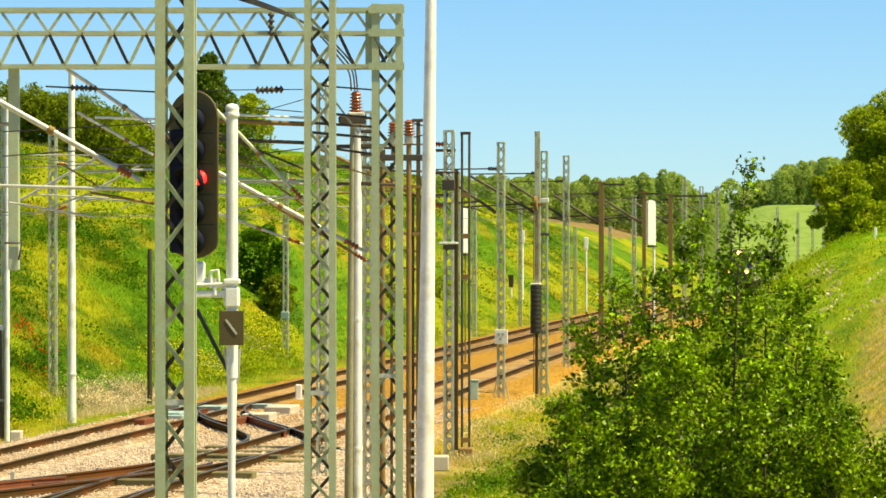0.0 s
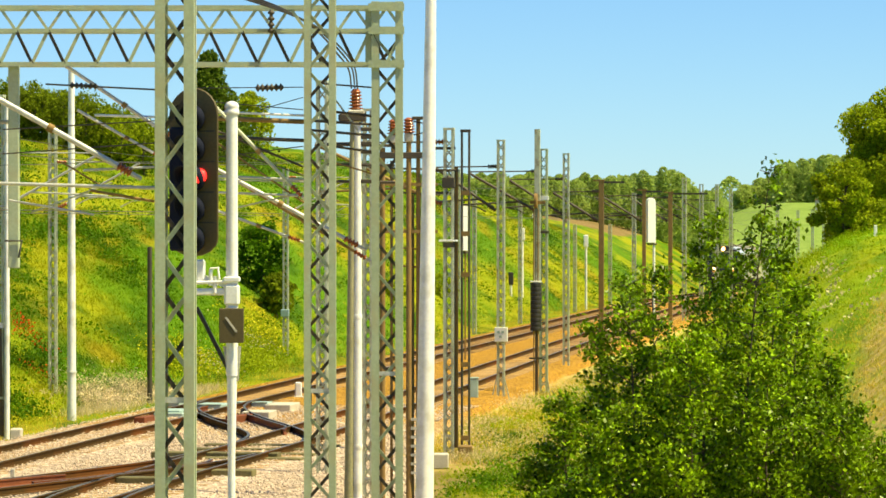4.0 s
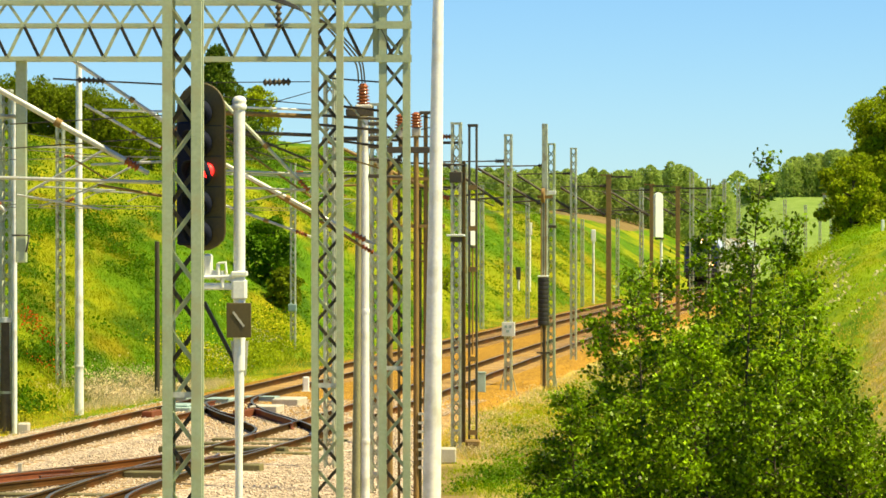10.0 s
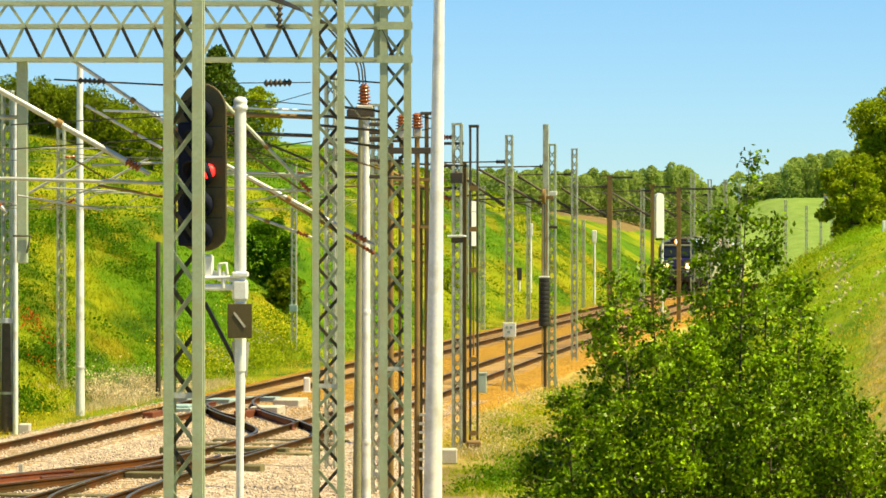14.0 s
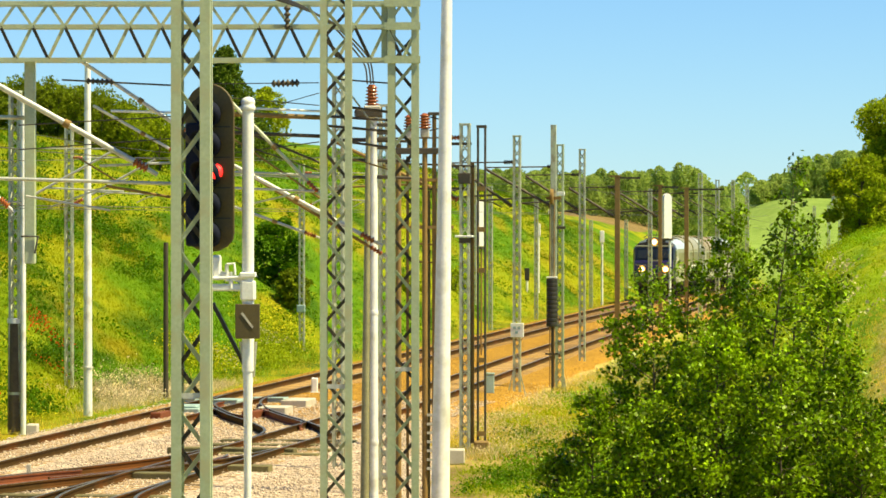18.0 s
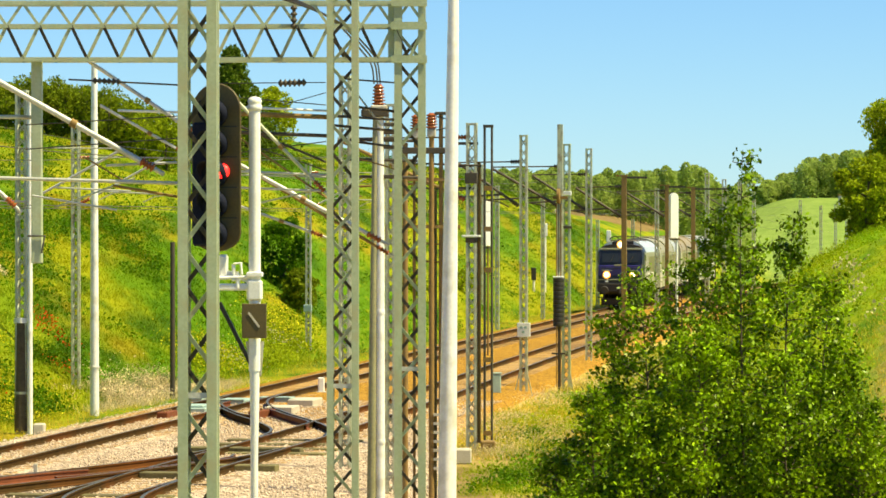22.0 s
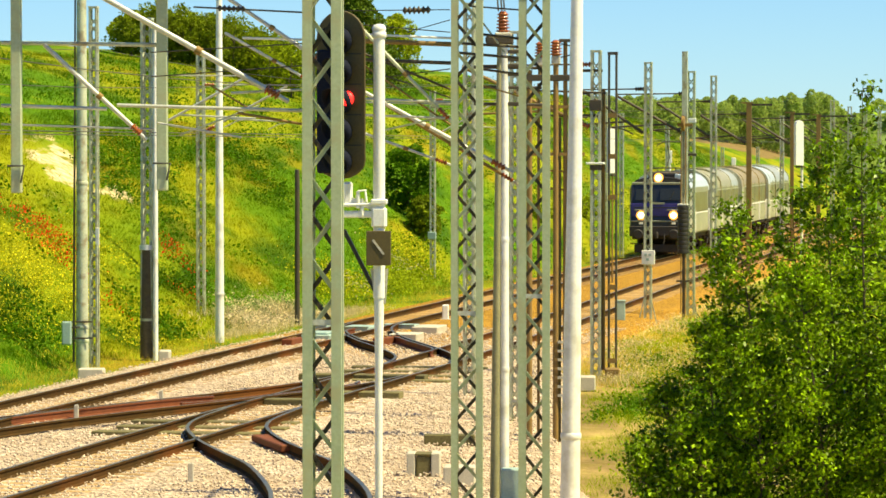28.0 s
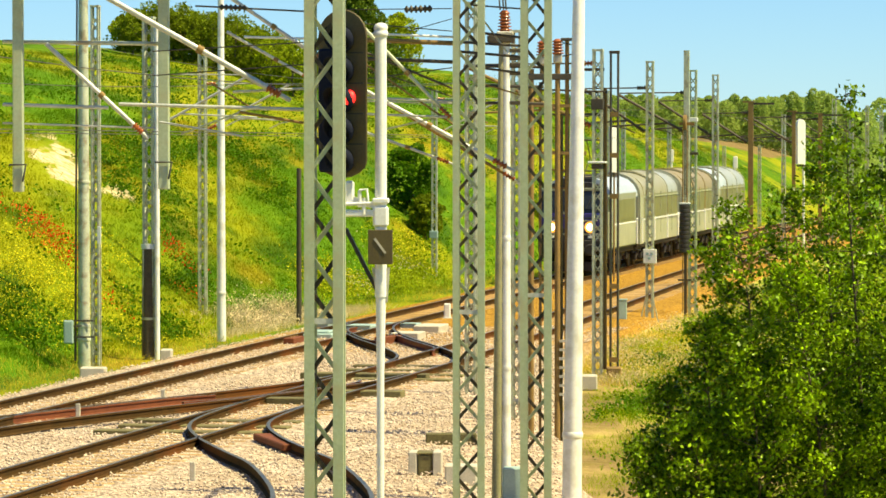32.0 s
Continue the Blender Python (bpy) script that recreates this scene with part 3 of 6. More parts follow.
# ---- sleepers ----
def make_sleepers(track, line_x, y0, y1, lean, name="sleeper"):
    """Timber sleepers one by one along a stretch of track."""
    me = Solid().block((0, 0, 0), (2.6, 0.25, 0.16), 0.015).mesh(name, TIMBER)
    y, i = y0, 0
    while y < y1:
        ob = part(name, me, None, track)
        ob.matrix_basis = pose(line_x(y) + random.uniform(-0.03, 0.03), y, -0.245 + dip(y), 0, random.uniform(-0.4, 0.4), lean + random.uniform(-0.5, 0.5))
        y += 0.62
        i += 1


def sleeper_row(track, line_x, y0, y1):
    s = Solid()
    y = y0
    m = pose(0, 0, 0, 0, 0, -math.degrees(TURN)).to_3x3()
    while y < y1:
        s.box((line_x(y), y, dip(y) - 0.245), (2.6, 0.25, 0.16), m)
        y += 0.62
    tagged(part("sleeper_bed", s, TIMBER, track), kind="stuff")


make_sleepers(tracks[0], far_x, 54, 140, -math.degrees(TURN))
make_sleepers(tracks[1], near_x, 56, 150, -math.degrees(TURN))
sleeper_row(tracks[0], far_x, 140.3, 400)
sleeper_row(tracks[1], near_x, 150.3, 400)
# long turnout timbers, oily green, where the tracks join
board = Solid().block((0, 0, 0), (1.55, 0.50, 0.15), 0.015).mesh("board_cover", OLD_TIMBER)
for x, y, turn in ((-4.62, 86.6, -8), (-6.10, 86.9, -8), (-6.15, 78.2, -8), (-4.9, 80.6, -8)):
    part("board_cover", board, None, cross_a, "olive weathered board").matrix_basis = pose(x, y, -0.12, 0, 0, turn)
long_timber = Solid().block((0, 0, 0), (3.4, 0.44, 0.20), 0.015).mesh("long_timber", OLD_TIMBER)
for tr, rows in ((cross_a, [(86.2 + 1.7 * i, 5.2) for i in range(4)]), (spur, [(70.2, 4.6), (71.6, 4.7), (73.0, 4.6)])):
    for y, u in rows:
        ob = part("long_timber", long_timber, None, tr)
        ob.matrix_basis = pose(far_x(y) + u, y, -0.232, 0, 0, -8 + random.uniform(-1, 1))


# ---- lattice masts ----
FACE = [((-1, -1), (1, -1)), ((1, -1), (1, 1)), ((1, 1), (-1, 1)), ((-1, 1), (-1, -1))]


def angle_bar(a, b, w, t=0.008, out=0.022):
    """A brace of angle iron on a front face: its web, and a leg along the upper edge that stands out towards -y."""
    a, b = Vector(a), Vector(b)
    d = (b - a).normalized()
    up = Vector((-d.z, 0, d.x))
    if up.z < 0:
        up = -up
    off = up * (w / 2) + Vector((0, -out / 2, 0))
    return Solid().bar(a, b, w, t).bar(a + off, b + off, t, out)


def lattice(label, at, w, h, leg, mat, group="lattice masts", split=False, step=None, foot=0.4, turn=-8.0, brace=None, name="lattice_mast", inner=None, battens=(0.35,)):
    """A square mast of four angle legs with zigzag bars on each face."""
    ob = thing(name, label, "mast", pose(*at, 0, 0, turn), group)
    hw, t = w / 2, 0.011
    leg_me = {}
    for i, (sx, sy) in enumerate(((-1, -1), (1, -1), (1, 1), (-1, 1))):
        s = Solid()
        s.box((sx * (hw - leg / 2), sy * (hw - t / 2), (h - foot) / 2), (leg, t, h + foot))
        s.box((sx * (hw - t / 2), sy * (hw - leg / 2 - t), (h - foot) / 2), (t, leg, h + foot))
        part("leg", s, mat, ob)
    step = step or w
    bw = brace or max(0.03, leg * 0.45)
    n = int(h / step)
    span, up = (w - leg * 0.9), step
    bar = angle_bar((-span / 2, 0, -up / 2), (span / 2, 0, up / 2), bw)
    back = angle_bar((span / 2, 0, -up / 2), (-span / 2, 0, up / 2), bw)
    for k, ((ax, ay), (bx, by)) in enumerate(FACE):
        c = Vector(((ax + bx) / 2 * (hw - 0.040), (ay + by) / 2 * (hw - 0.040), 0))
        ang = (0, 90, 180, 270)[k]
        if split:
            # Side and back braces take a dark colour in place of their shade.
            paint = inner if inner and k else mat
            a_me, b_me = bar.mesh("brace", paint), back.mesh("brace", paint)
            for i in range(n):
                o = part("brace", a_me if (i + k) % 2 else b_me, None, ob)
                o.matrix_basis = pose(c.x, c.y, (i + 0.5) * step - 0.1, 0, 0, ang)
        else:
            s = Solid()
            m = pose(0, 0, 0, 0, 0, ang).to_3x3()
            for i in range(n):
                src = bar if (i + k) % 2 else back
                s.add([m @ Vector(p) + c + Vector((0, 0, (i + 0.5) * step - 0.1)) for p in src.v], src.f)
            tagged(part("bracing", s, mat, ob), kind="stuff")
    s = Solid()
    s.box((0, 0, h - 0.03), (w + 0.012, w + 0.012, 0.05))
    part("cap_plate", s, mat, ob)
    if split:
        for z in battens:
            part("batten", Solid().box((0, -hw + 0.024, z), (w - 2 * leg + 0.02, 0.012, 0.05)), TUBE, ob)
    return ob


def insulator(ob, a, b, r=0.06, n=4, mat=None, name="insulator"):
    """Ribbed porcelain between two points."""
    a, b = Vector(a), Vector(b)
    d = b - a
    prof = [(r * 0.4, 0)]
    for i in range(n):
        h0 = d.length * (i + 0.15) / n
        h1 = d.length * (i + 0.85) / n
        prof += [(r * 0.5, h0), (r, h0 + (h1 - h0) * 0.35), (r, h0 + (h1 - h0) * 0.6), (r * 0.5, h1)]
    prof += [(r * 0.4, d.length)]
    return part(name, Solid().turned(a, prof, 10, d), mat or PORCELAIN, ob)


def cantilever(ob, side, reach=2.1, low=5.75, top=7.15, hw=0.13, r=0.032, mat=None, tie=True):
    """Bracket of a mast: inclined tube, tie and registration tube with insulators, in the mast's space."""
    mat = mat or TUBE
    e = side
    p0, p1 = Vector((e * hw, 0, low)), Vector((e * (hw + reach), 0, top))
    d = (p1 - p0).normalized()
    part("bracket_tube", Solid().rod(p0 + d * 0.34, p1, r, r, 8), mat, ob)
    insulator(ob, p0 + d * 0.04, p0 + d * 0.36, r * 2.0, 4, DARK if mat is DARK else None)
    if tie:
        part("tie_rod", Solid().rod((e * (hw + 0.3), 0, top + 0.05), p1 + Vector((0, 0, 0.03)), r * 0.55, None, 6), DARK if mat is RUST else mat, ob)
        insulator(ob, (e * hw, 0, top + 0.05), (e * (hw + 0.3), 0, top + 0.05), r * 1.7, 4, DARK if mat is DARK else None)
    q = p0 + d * ((top - low) * 0.28 / max(d.z, 0.1))
    part("registration_tube", Solid().rod((q.x, 0, q.z), (e * (hw + reach + 0.25), 0, q.z - 0.10), r * 0.75, None, 6), mat, ob)
    part("steady_arm", Solid().path([(e * (hw + reach + 0.2), 0, q.z - 0.1), (e * (hw + reach - 0.25), 0, q.z - 0.16), (e * (hw + reach - 0.6), 0, q.z - 0.33)], r * 0.45), mat, ob)


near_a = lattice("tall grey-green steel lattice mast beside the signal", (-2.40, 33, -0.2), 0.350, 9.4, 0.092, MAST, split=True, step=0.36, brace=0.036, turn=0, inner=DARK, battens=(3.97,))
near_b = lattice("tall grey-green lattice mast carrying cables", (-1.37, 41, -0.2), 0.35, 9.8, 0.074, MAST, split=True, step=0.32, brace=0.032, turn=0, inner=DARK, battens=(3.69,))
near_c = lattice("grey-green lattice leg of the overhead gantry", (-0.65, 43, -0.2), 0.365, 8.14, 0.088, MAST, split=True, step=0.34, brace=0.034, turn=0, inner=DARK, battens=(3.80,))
mast_h = lattice("slim pale lattice mast behind the cable pole", (-2.69, 82, -0.2), 0.25, 8.75, 0.055, PALE, split=True, step=0.27)
mast_i = lattice("slim rust-stained lattice mast behind the gantry leg", (-1.53, 75, -0.2), 0.20, 7.9, 0.05, PALE, split=True, step=0.24)
mast_d = lattice("grey lattice mast on a concrete base", (0.15, 90, -0.2), 0.25, 7.90, 0.055, PALE, split=True, step=0.25)
mast_e = lattice("pale lattice mast with a white plate", (1.88, 119, -0.35), 0.25, 8.42, 0.06, PALE, split=True, step=0.3)
mast_f = lattice("pale lattice tension mast in dry grass", (3.36, 122.5, -0.35), 0.27, 8.2, 0.06, MAST, split=True, step=0.3)
mast_g = lattice("thin pale lattice mast beside the track", (4.83, 144, -0.35), 0.25, 8.46, 0.06, PALE, split=True, step=0.3)
mast_l1 = lattice("grey lattice mast with a dark lower sleeve", (-11.89, 98.4, -0.4), 0.30, 9.2, 0.06, PALE, split=True, step=0.3)
mast_l2 = lattice("slim pale lattice mast beside a pole", (-12.94, 95.5, -0.4), 0.22, 9.4, 0.05, PALE, split=True, step=0.25)
mast_l3 = lattice("slim pale lattice mast on the grassy bank", (-12.0, 113, -0.4), 0.24, 8.7, 0.05, PALE, split=True, step=0.27)
mast_l4 = lattice("slim pale lattice mast with a small box", (-6.42, 150, -0.4), 0.22, 8.0, 0.05, PALE, split=True, step=0.27)
cantilever(mast_e, -1, 2.0, 6.1, 7.5, 0.13, 0.046, DARK)
cantilever(mast_f, -1, 2.4, 6.05, 7.4, 0.13, 0.046, DARK)
cantilever(mast_g, -1, 2.1, 6.05, 7.4, 0.13, 0.046, DARK)
cantilever(mast_d, -1, 3.2, 6.0, 7.5, 0.13, 0.04, RUST)
for m in (mast_l1, mast_l3, mast_l4):
    cantilever(m, 1, 2.6, 6.2, 7.6, 0.13, 0.035, TUBE)

# far masts, each a thing of its own
for x, y, h, w, label in ((0.85, 206, 8.4, 0.24, "distant pale mast on the bank"), (10.2, 196, 7.4, 0.22, "distant pale lattice mast"), (13.8, 210, 8.4, 0.26, "distant pale lattice mast"),
                          (15.9, 226, 8.2, 0.26, "distant pale lattice mast"), (17.6, 236, 8.3, 0.22, "distant pale lattice mast"), (19.6, 250, 8.2, 0.24, "distant pale lattice mast"),
                          (1.64, 191, 7.5, 0.22, "distant slim pale mast below the bank"), (4.43, 210.5, 7.0, 0.22, "distant slim pale mast below the bank"), (8.61, 239.5, 5.7, 0.22, "distant short pale mast below the bank"), (11.97, 263, 5.8, 0.24, "distant short pale mast below the bank"),
                          (25.5, 280, 7.4, 0.24, "distant pale lattice mast"), (29.0, 300, 7.2, 0.24, "distant pale lattice mast"), (32.0, 318, 7.4, 0.24, "distant pale lattice mast"), (34.2, 330, 7.0, 0.24, "distant pale lattice mast"), (36.0, 342, 7.2, 0.24, "distant pale lattice mast")):
    ob = lattice(label, (x, y, ground_z(x, y)), w, h - min(2.5, max(0, ground_z(x, y))), 0.07, PALE, "distant masts", step=0.36)
    if y < 240 and x > 9:
        cantilever(ob, -1, 2.0, 6.0, 7.2, 0.12, 0.035, DARK)


# ---- poles ----
def pole(label, at, r0, r1, h, mat, joints=(), lean=(0, 0), name="round_pole", foot=0.4):
    ob = thing(name, label, "pole", pose(*at, lean[1], lean[0], 0), "poles")
    part("shaft", Solid().rod((0, 0, -foot), (0, 0, h), r0, r1, 16), mat, ob)
    for z in joints:
        r = r0 + (r1 - r0) * z / h
        part("collar", Solid().turned((0, 0, z - 0.05), [(r * 1.02, 0), (r * 1.09, 0.02), (r * 1.09, 0.08), (r * 1.02, 0.10)], 16), mat, ob)
    return ob


big = pole("tall tapered white pole with a collar", (-0.305, 57, -0.2), 0.158, 0.062, 11.6, POLE, (1.05,), (0.75, 0))
cable_pole = pole("white cable pole topped by brown insulators", (-1.428, 58.0, 0.398), 0.088, 0.072, 7.4, POLE, (1.6, 3.9), foot=1.0)
cable_pole.scale = (0.8923,) * 3
for ob in cable_pole.children:
    ob.matrix_basis = Matrix.Translation((0.087, 0, 0))
part("cable_duct", Solid().rod((-0.081, -0.05, -0.9), (-0.003, -0.05, 7.3), 0.090, 0.040, 12), DUCT, cable_pole, "olive grey cable duct")
pole_l = pole("pale round pole with a collar on the bank", (-10.88, 107.6, -0.35), 0.138, 0.088, 10.2, POLE, (1.35,))
pole_m = pole("thick weathered pole on a concrete base", (-13.05, 94, -0.2), 0.165, 0.12, 10.4, PALE, (0.55, 0.9, 4.6))
pole_n = pole("white pole against a lattice mast", (-11.66, 98.2, -0.3), 0.075, 0.07, 8.9, POLE)
pole_p = pole("dark thin post beside the track", (-9.42, 118, -0.3), 0.085, 0.075, 4.9, DARK, (1.3,))
sleeve = part("sleeve", Solid().rod((0, 0, 0.05), (0, 0, 3.0), 0.215, 0.19, 16), BARK, mast_l1, "dark brown lower sleeve")
part("band", Solid().rod((0, 0, 2.96), (0, 0, 3.09), 0.222, 0.222, 16), WHITE, mast_l1, "white painted band")
part("clamp", Solid().rod((0, 0, 1.05), (0, 0, 1.12), 0.212, 0.212, 16), PALE, mast_l1)
part("conduit", Solid().rod((-0.22, -0.05, 0.0), (-0.15, -0.05, 10.0), 0.030, 0.022, 8), DARK, pole_m, "dark cable conduit")
for z in (0.62, 1.04):
    part("strap", Solid().box((-0.1, -0.17, z), (0.75, 0.03, 0.04)), DARK, pole_m)
box = thing("cable_cabinet", "blue-grey steel box on a weathered pole", "cabinet", (-13.42, 93.8, 0.55))
part("body", Solid().block((0, 0, 0), (0.24, 0.2, 0.60), 0.02), CABINET, box)
part("door", Solid().block((0, -0.108, 0), (0.20, 0.016, 0.54), 0.006), CABINET, box)
part("bracket", Solid().bar((0.1, 0, 0.15), (0.34, 0.05, 0.15), 0.04, 0.03), DARK, box)
for x, y, sx, sz, label in ((-12.18, 89.37, 0.62, 0.34, "pale concrete mast foundation by the track"), (-11.27, 97.0, 0.30, 0.36, "pale concrete foundation block in grass"), (-0.05, 86.5, 0.38, 0.36, "white concrete block at a mast foot"), (0.55, 89.8, 0.36, 0.35, "brown concrete mast foundation")):
    ob = thing("concrete_foundation", label, "foundation", (x, y, -0.42), "foundations")
    part("block", Solid().block((0, 0, sz / 2), (sx, 0.5, sz), 0.03), CONCRETE if "brown" not in label else RUST, ob)

# twin-channel frame mast with its tie plates
frame_mast = thing("channel_mast", "dark rusty twin-channel mast with tie plates", "mast", pose(0.545, 90, -0.1, 0, 0, -8))
for sx in (-0.08, 0.10):
    part("channel", Solid().box((sx, 0, 3.85), (0.042, 0.14, 7.7)), DARK, frame_mast)
part("cap_plate", Solid().box((0.01, 0, 7.72), (0.24, 0.16, 0.07)), DARK, frame_mast)
for z in (0.2, 2.0, 4.2, 5.2, 6.2):
    part("tie_plate", Solid().box((0.01, -0.075, z), (0.20, 0.012, 0.12)), RUST, frame_mast)
part("post", Solid().box((-0.24, 0.1, 3.4), (0.10, 0.10, 6.9)), RUST, frame_mast)
for z, l in ((7.3, 0.6), (6.75, 0.75), (6.2, 0.55)):
    part("cross_arm", Solid().box((-0.55, 0.06, z), (l, 0.07, 0.07)), DARK, frame_mast)

# tensioning weights on a dark post
weight = thing("tension_weight_mast", "dark post with a stack of tensioning weights", "mast", pose(3.09, 121.5, -0.35, 0, 0, -8))
for sx in (-0.07, 0.07):
    part("guide_rail", Solid().rod((sx, -0.12, 0.15), (sx, -0.12, 6.2), 0.02, None, 6), RUST, weight)
part("shaft", Solid().box((0.03, 0.06, 6.2), (0.18, 0.15, 5.25)), PALE, weight)
part("lower_shaft", Solid().box((0.0, 0.06, 1.75), (0.09, 0.10, 3.7)), DARK, weight, "dark lower post")
part("top_cap", Solid().block((0, -0.12, 3.78), (0.34, 0.30, 0.05), 0.01), WHITE, weight, "pale cap over the weights")
disc = Solid().turned((0, 0, 0), [(0.178, 0), (0.185, 0.02), (0.185, 0.12), (0.178, 0.14)], 14).mesh("weight_disc", BLACK)
for i in range(11):
    part("weight_disc", disc, None, weight).matrix_basis = pose(0, -0.12, 2.15 + 0.145 * i)
part("hanger", Solid().rod((0, -0.12, 3.6), (0, -0.12, 6.3), 0.014, None, 6), DARK, weight)
part("pulley_wheel", Solid().turned((-0.05, -0.12, 6.45), [(0.24, 0), (0.26, 0.02), (0.22, 0.05), (0.26, 0.08), (0.24, 0.10)], 18, (1, 0, 0)), RUST, weight)
part("guide_plate", Solid().box((0, -0.12, 1.25), (0.44, 0.06, 0.06)), DARK, weight)
part("anchor_arm", Solid().box((0.05, -0.06, 6.4), (0.5, 0.08, 0.10)), RUST, weight)


def brown_post(at, h, r, label, arm=0.0, low=5.75):
    ob = thing("rusty_post", label, "post", pose(*at, 0, 0, -8), "rusty posts")
    part("shaft", Solid().box((0, 0, h / 2 - 0.2), (r * 2, r * 1.6, h + 0.4)), RUST, ob)
    if arm:
        part("cross_arm", Solid().box((arm / 2, 0, h - 0.05), (abs(arm), 0.09, 0.09)), DARK, ob)
        part("head_plate", Solid().box((-0.1, 0, h + 0.03), (0.5, 0.2, 0.06)), RUST, ob)
    cantilever(ob, -1, 2.0, low, 7.0, r, 0.055, DARK, True)
    return ob


brown_post((6.9, 160, -0.3), 7.5, 0.11, "rust-brown steel post with a crossarm", 1.0)
brown_post((10.05, 183.5, -0.3), 7.3, 0.09, "rust-brown steel post near the white signal", 0.9)
brown_post((12.2, 197, -0.3), 7.3, 0.11, "rust-brown steel post with a long crossarm", 2.0)

# white plate box on the pale mast, its number left as bars
plate = part("number_plate", Solid().block((0.03, -0.19, 2.11), (0.42, 0.10, 0.46), 0.01), WHITE, mast_e, "white box plate")
for dx, dz in ((-0.08, 0.08), (0.06, 0.08), (-0.02, -0.07)):
    part("number_bar", Solid().box((dx + 0.03, -0.244, 2.11 + dz), (0.09, 0.008, 0.08)), CABINET, plate)
part("crossbar", Solid().box((-0.12, 0, 1.80), (0.55, 0.06, 0.05)), RUST, mast_e)
for s in (-1, 1):
    part("foot_brace", Solid().bar((s * 0.08, -0.1, 0.9), (s * 0.34, -0.1, -0.2), 0.035, 0.03), PALE, mast_e)
    part("foot_brace", Solid().bar((s * 0.08, -0.1, 0.9), (s * 0.26, -0.1, -0.3), 0.05, 0.03), PALE, mast_f)
part("small_box", Solid().block((0, -0.16, 2.1), (0.34, 0.14, 0.30), 0.02), CABINET, mast_l4)
part("dark_band", Solid().block((0, -0.02, 6.55), (0.30, 0.30, 0.26), 0.01), DARK, mast_d)
part("step_plate", Solid().block((0, -0.05, 5.13), (0.44, 0.34, 0.05), 0.01), WHITE, mast_d, "white step plate")
part("dark_band", Solid().block((0, -0.02, 5.03), (0.27, 0.28, 0.12), 0.01), DARK, mast_d)
for dz, dx in ((5.95, -0.22), (6.55, 0.06)):
    part("white_box", Solid().block((dx, -0.2, dz), (0.26, 0.12, 0.14), 0.01), WHITE, mast_f, "small white box")
part("dark_band", Solid().block((0.0, -0.16, 5.42), (0.42, 0.06, 0.09), 0.01), DARK, mast_f)
part("small_plate", Solid().block((0.12, -0.13, 3.4), (0.10, 0.03, 0.46), 0.008), WHITE, mast_l2)

cab = thing("trackside_cabinet", "pale blue-green steel box on a stand", "cabinet", (0.97, 117, -0.25))
part("body", Solid().block((0, 0, 0.34), (0.31, 0.24, 0.64), 0.02), CABINET, cab)
part("lid", Solid().block((0, 0, 0.68), (0.35, 0.28, 0.05), 0.01), CABINET, cab)
part("door", Solid().block((0, -0.126, 0.34), (0.25, 0.012, 0.54), 0.005), CABINET, cab)
part("stand", Solid().box((0, 0, 0.08), (0.08, 0.08, 0.3)), RUST, cab)
marker = thing("fouling_marker", "white marker box between the tracks", "marker", (-4.6, 117, -0.24))
part("post", Solid().block((0, 0, 0.26), (0.21, 0.18, 0.56), 0.03), WHITE, marker)
part("foot", Solid().block((0, 0, 0.04), (0.32, 0.28, 0.10), 0.02), CONCRETE, marker)
for x, y, sx, sy, label in ((-4.78, 109.3, 0.78, 1.6, "pale concrete slab between the tracks"), (-5.25, 105, 0.8, 1.2, "pale concrete slab between the tracks")):
    ob = thing("concrete_slab", label, "slab", pose(x, y, -0.25, 0, 0, -8), "slabs")
    part("slab", Solid().block((0, 0, 0.10), (sx, sy, 0.30), 0.02), CONCRETE, ob)
machine = thing("point_machine", "blue-green point motor beside the rails", "point machine", pose(-7.75, 105.5, -0.25, 0, 0, -8))
part("case", Solid().block((0, 0, 0.10), (0.9, 1.6, 0.22), 0.03), CABINET, machine)
part("cover", Solid().block((0, -0.2, 0.24), (0.7, 0.9, 0.08), 0.03), CABINET, machine)
part("drive_rod", Solid().rod((-1.0, 0, 0.06), (1.2, 0, 0.06), 0.025), RUST, machine)
for x, y, w, d in ((-6.9, 109.9, 0.80, 1.5), (-5.75, 111.0, 1.05, 1.0), (-8.1, 111.5, 0.40, 1.0)):
    ob = thing("point_machine", "low blue-green cover plate over the point rods", "point machine", pose(x, y, -0.25, 0, 0, -8), "cover plates")
    part("case", Solid().block((0, 0, 0.09), (w, d, 0.24), 0.025), CABINET, ob)
    part("lip", Solid().block((0, -d / 2 + 0.04, 0.22), (w + 0.05, 0.12, 0.03), 0.008), CABINET, ob)
    part("drive_rod", Solid().rod((-w / 2 - 0.3, 0, 0.05), (w / 2 + 0.3, 0, 0.05), 0.022), RUST, ob)
for x, y, turn in ((-5.70, 102.8, -20), (-8.30, 102.1, -8)):
    ob = thing("joint_cover", "rust-red steel cover over a rail joint", "rail joint", pose(x, y, -0.25, 0, 0, turn), "joint covers")
    part("plate", Solid().block((0, 0, 0.12), (0.30, 1.3, 0.26), 0.02), RAIL_RUST, ob)
    for dy in (-0.4, 0.0, 0.4):
        part("bolt", Solid().turned((-0.0, dy, 0.25), [(0.03, 0), (0.03, 0.03), (0.015, 0.04)], 8), RUST, ob)
machine2 = thing("cable_pit", "olive box between pale concrete side slabs on ballast", "cable box", pose(-2.82, 62.3, -0.25))
part("case", Solid().block((0.0, 0, 0.16), (0.24, 0.46, 0.40), 0.02), OLD_TIMBER, machine2)
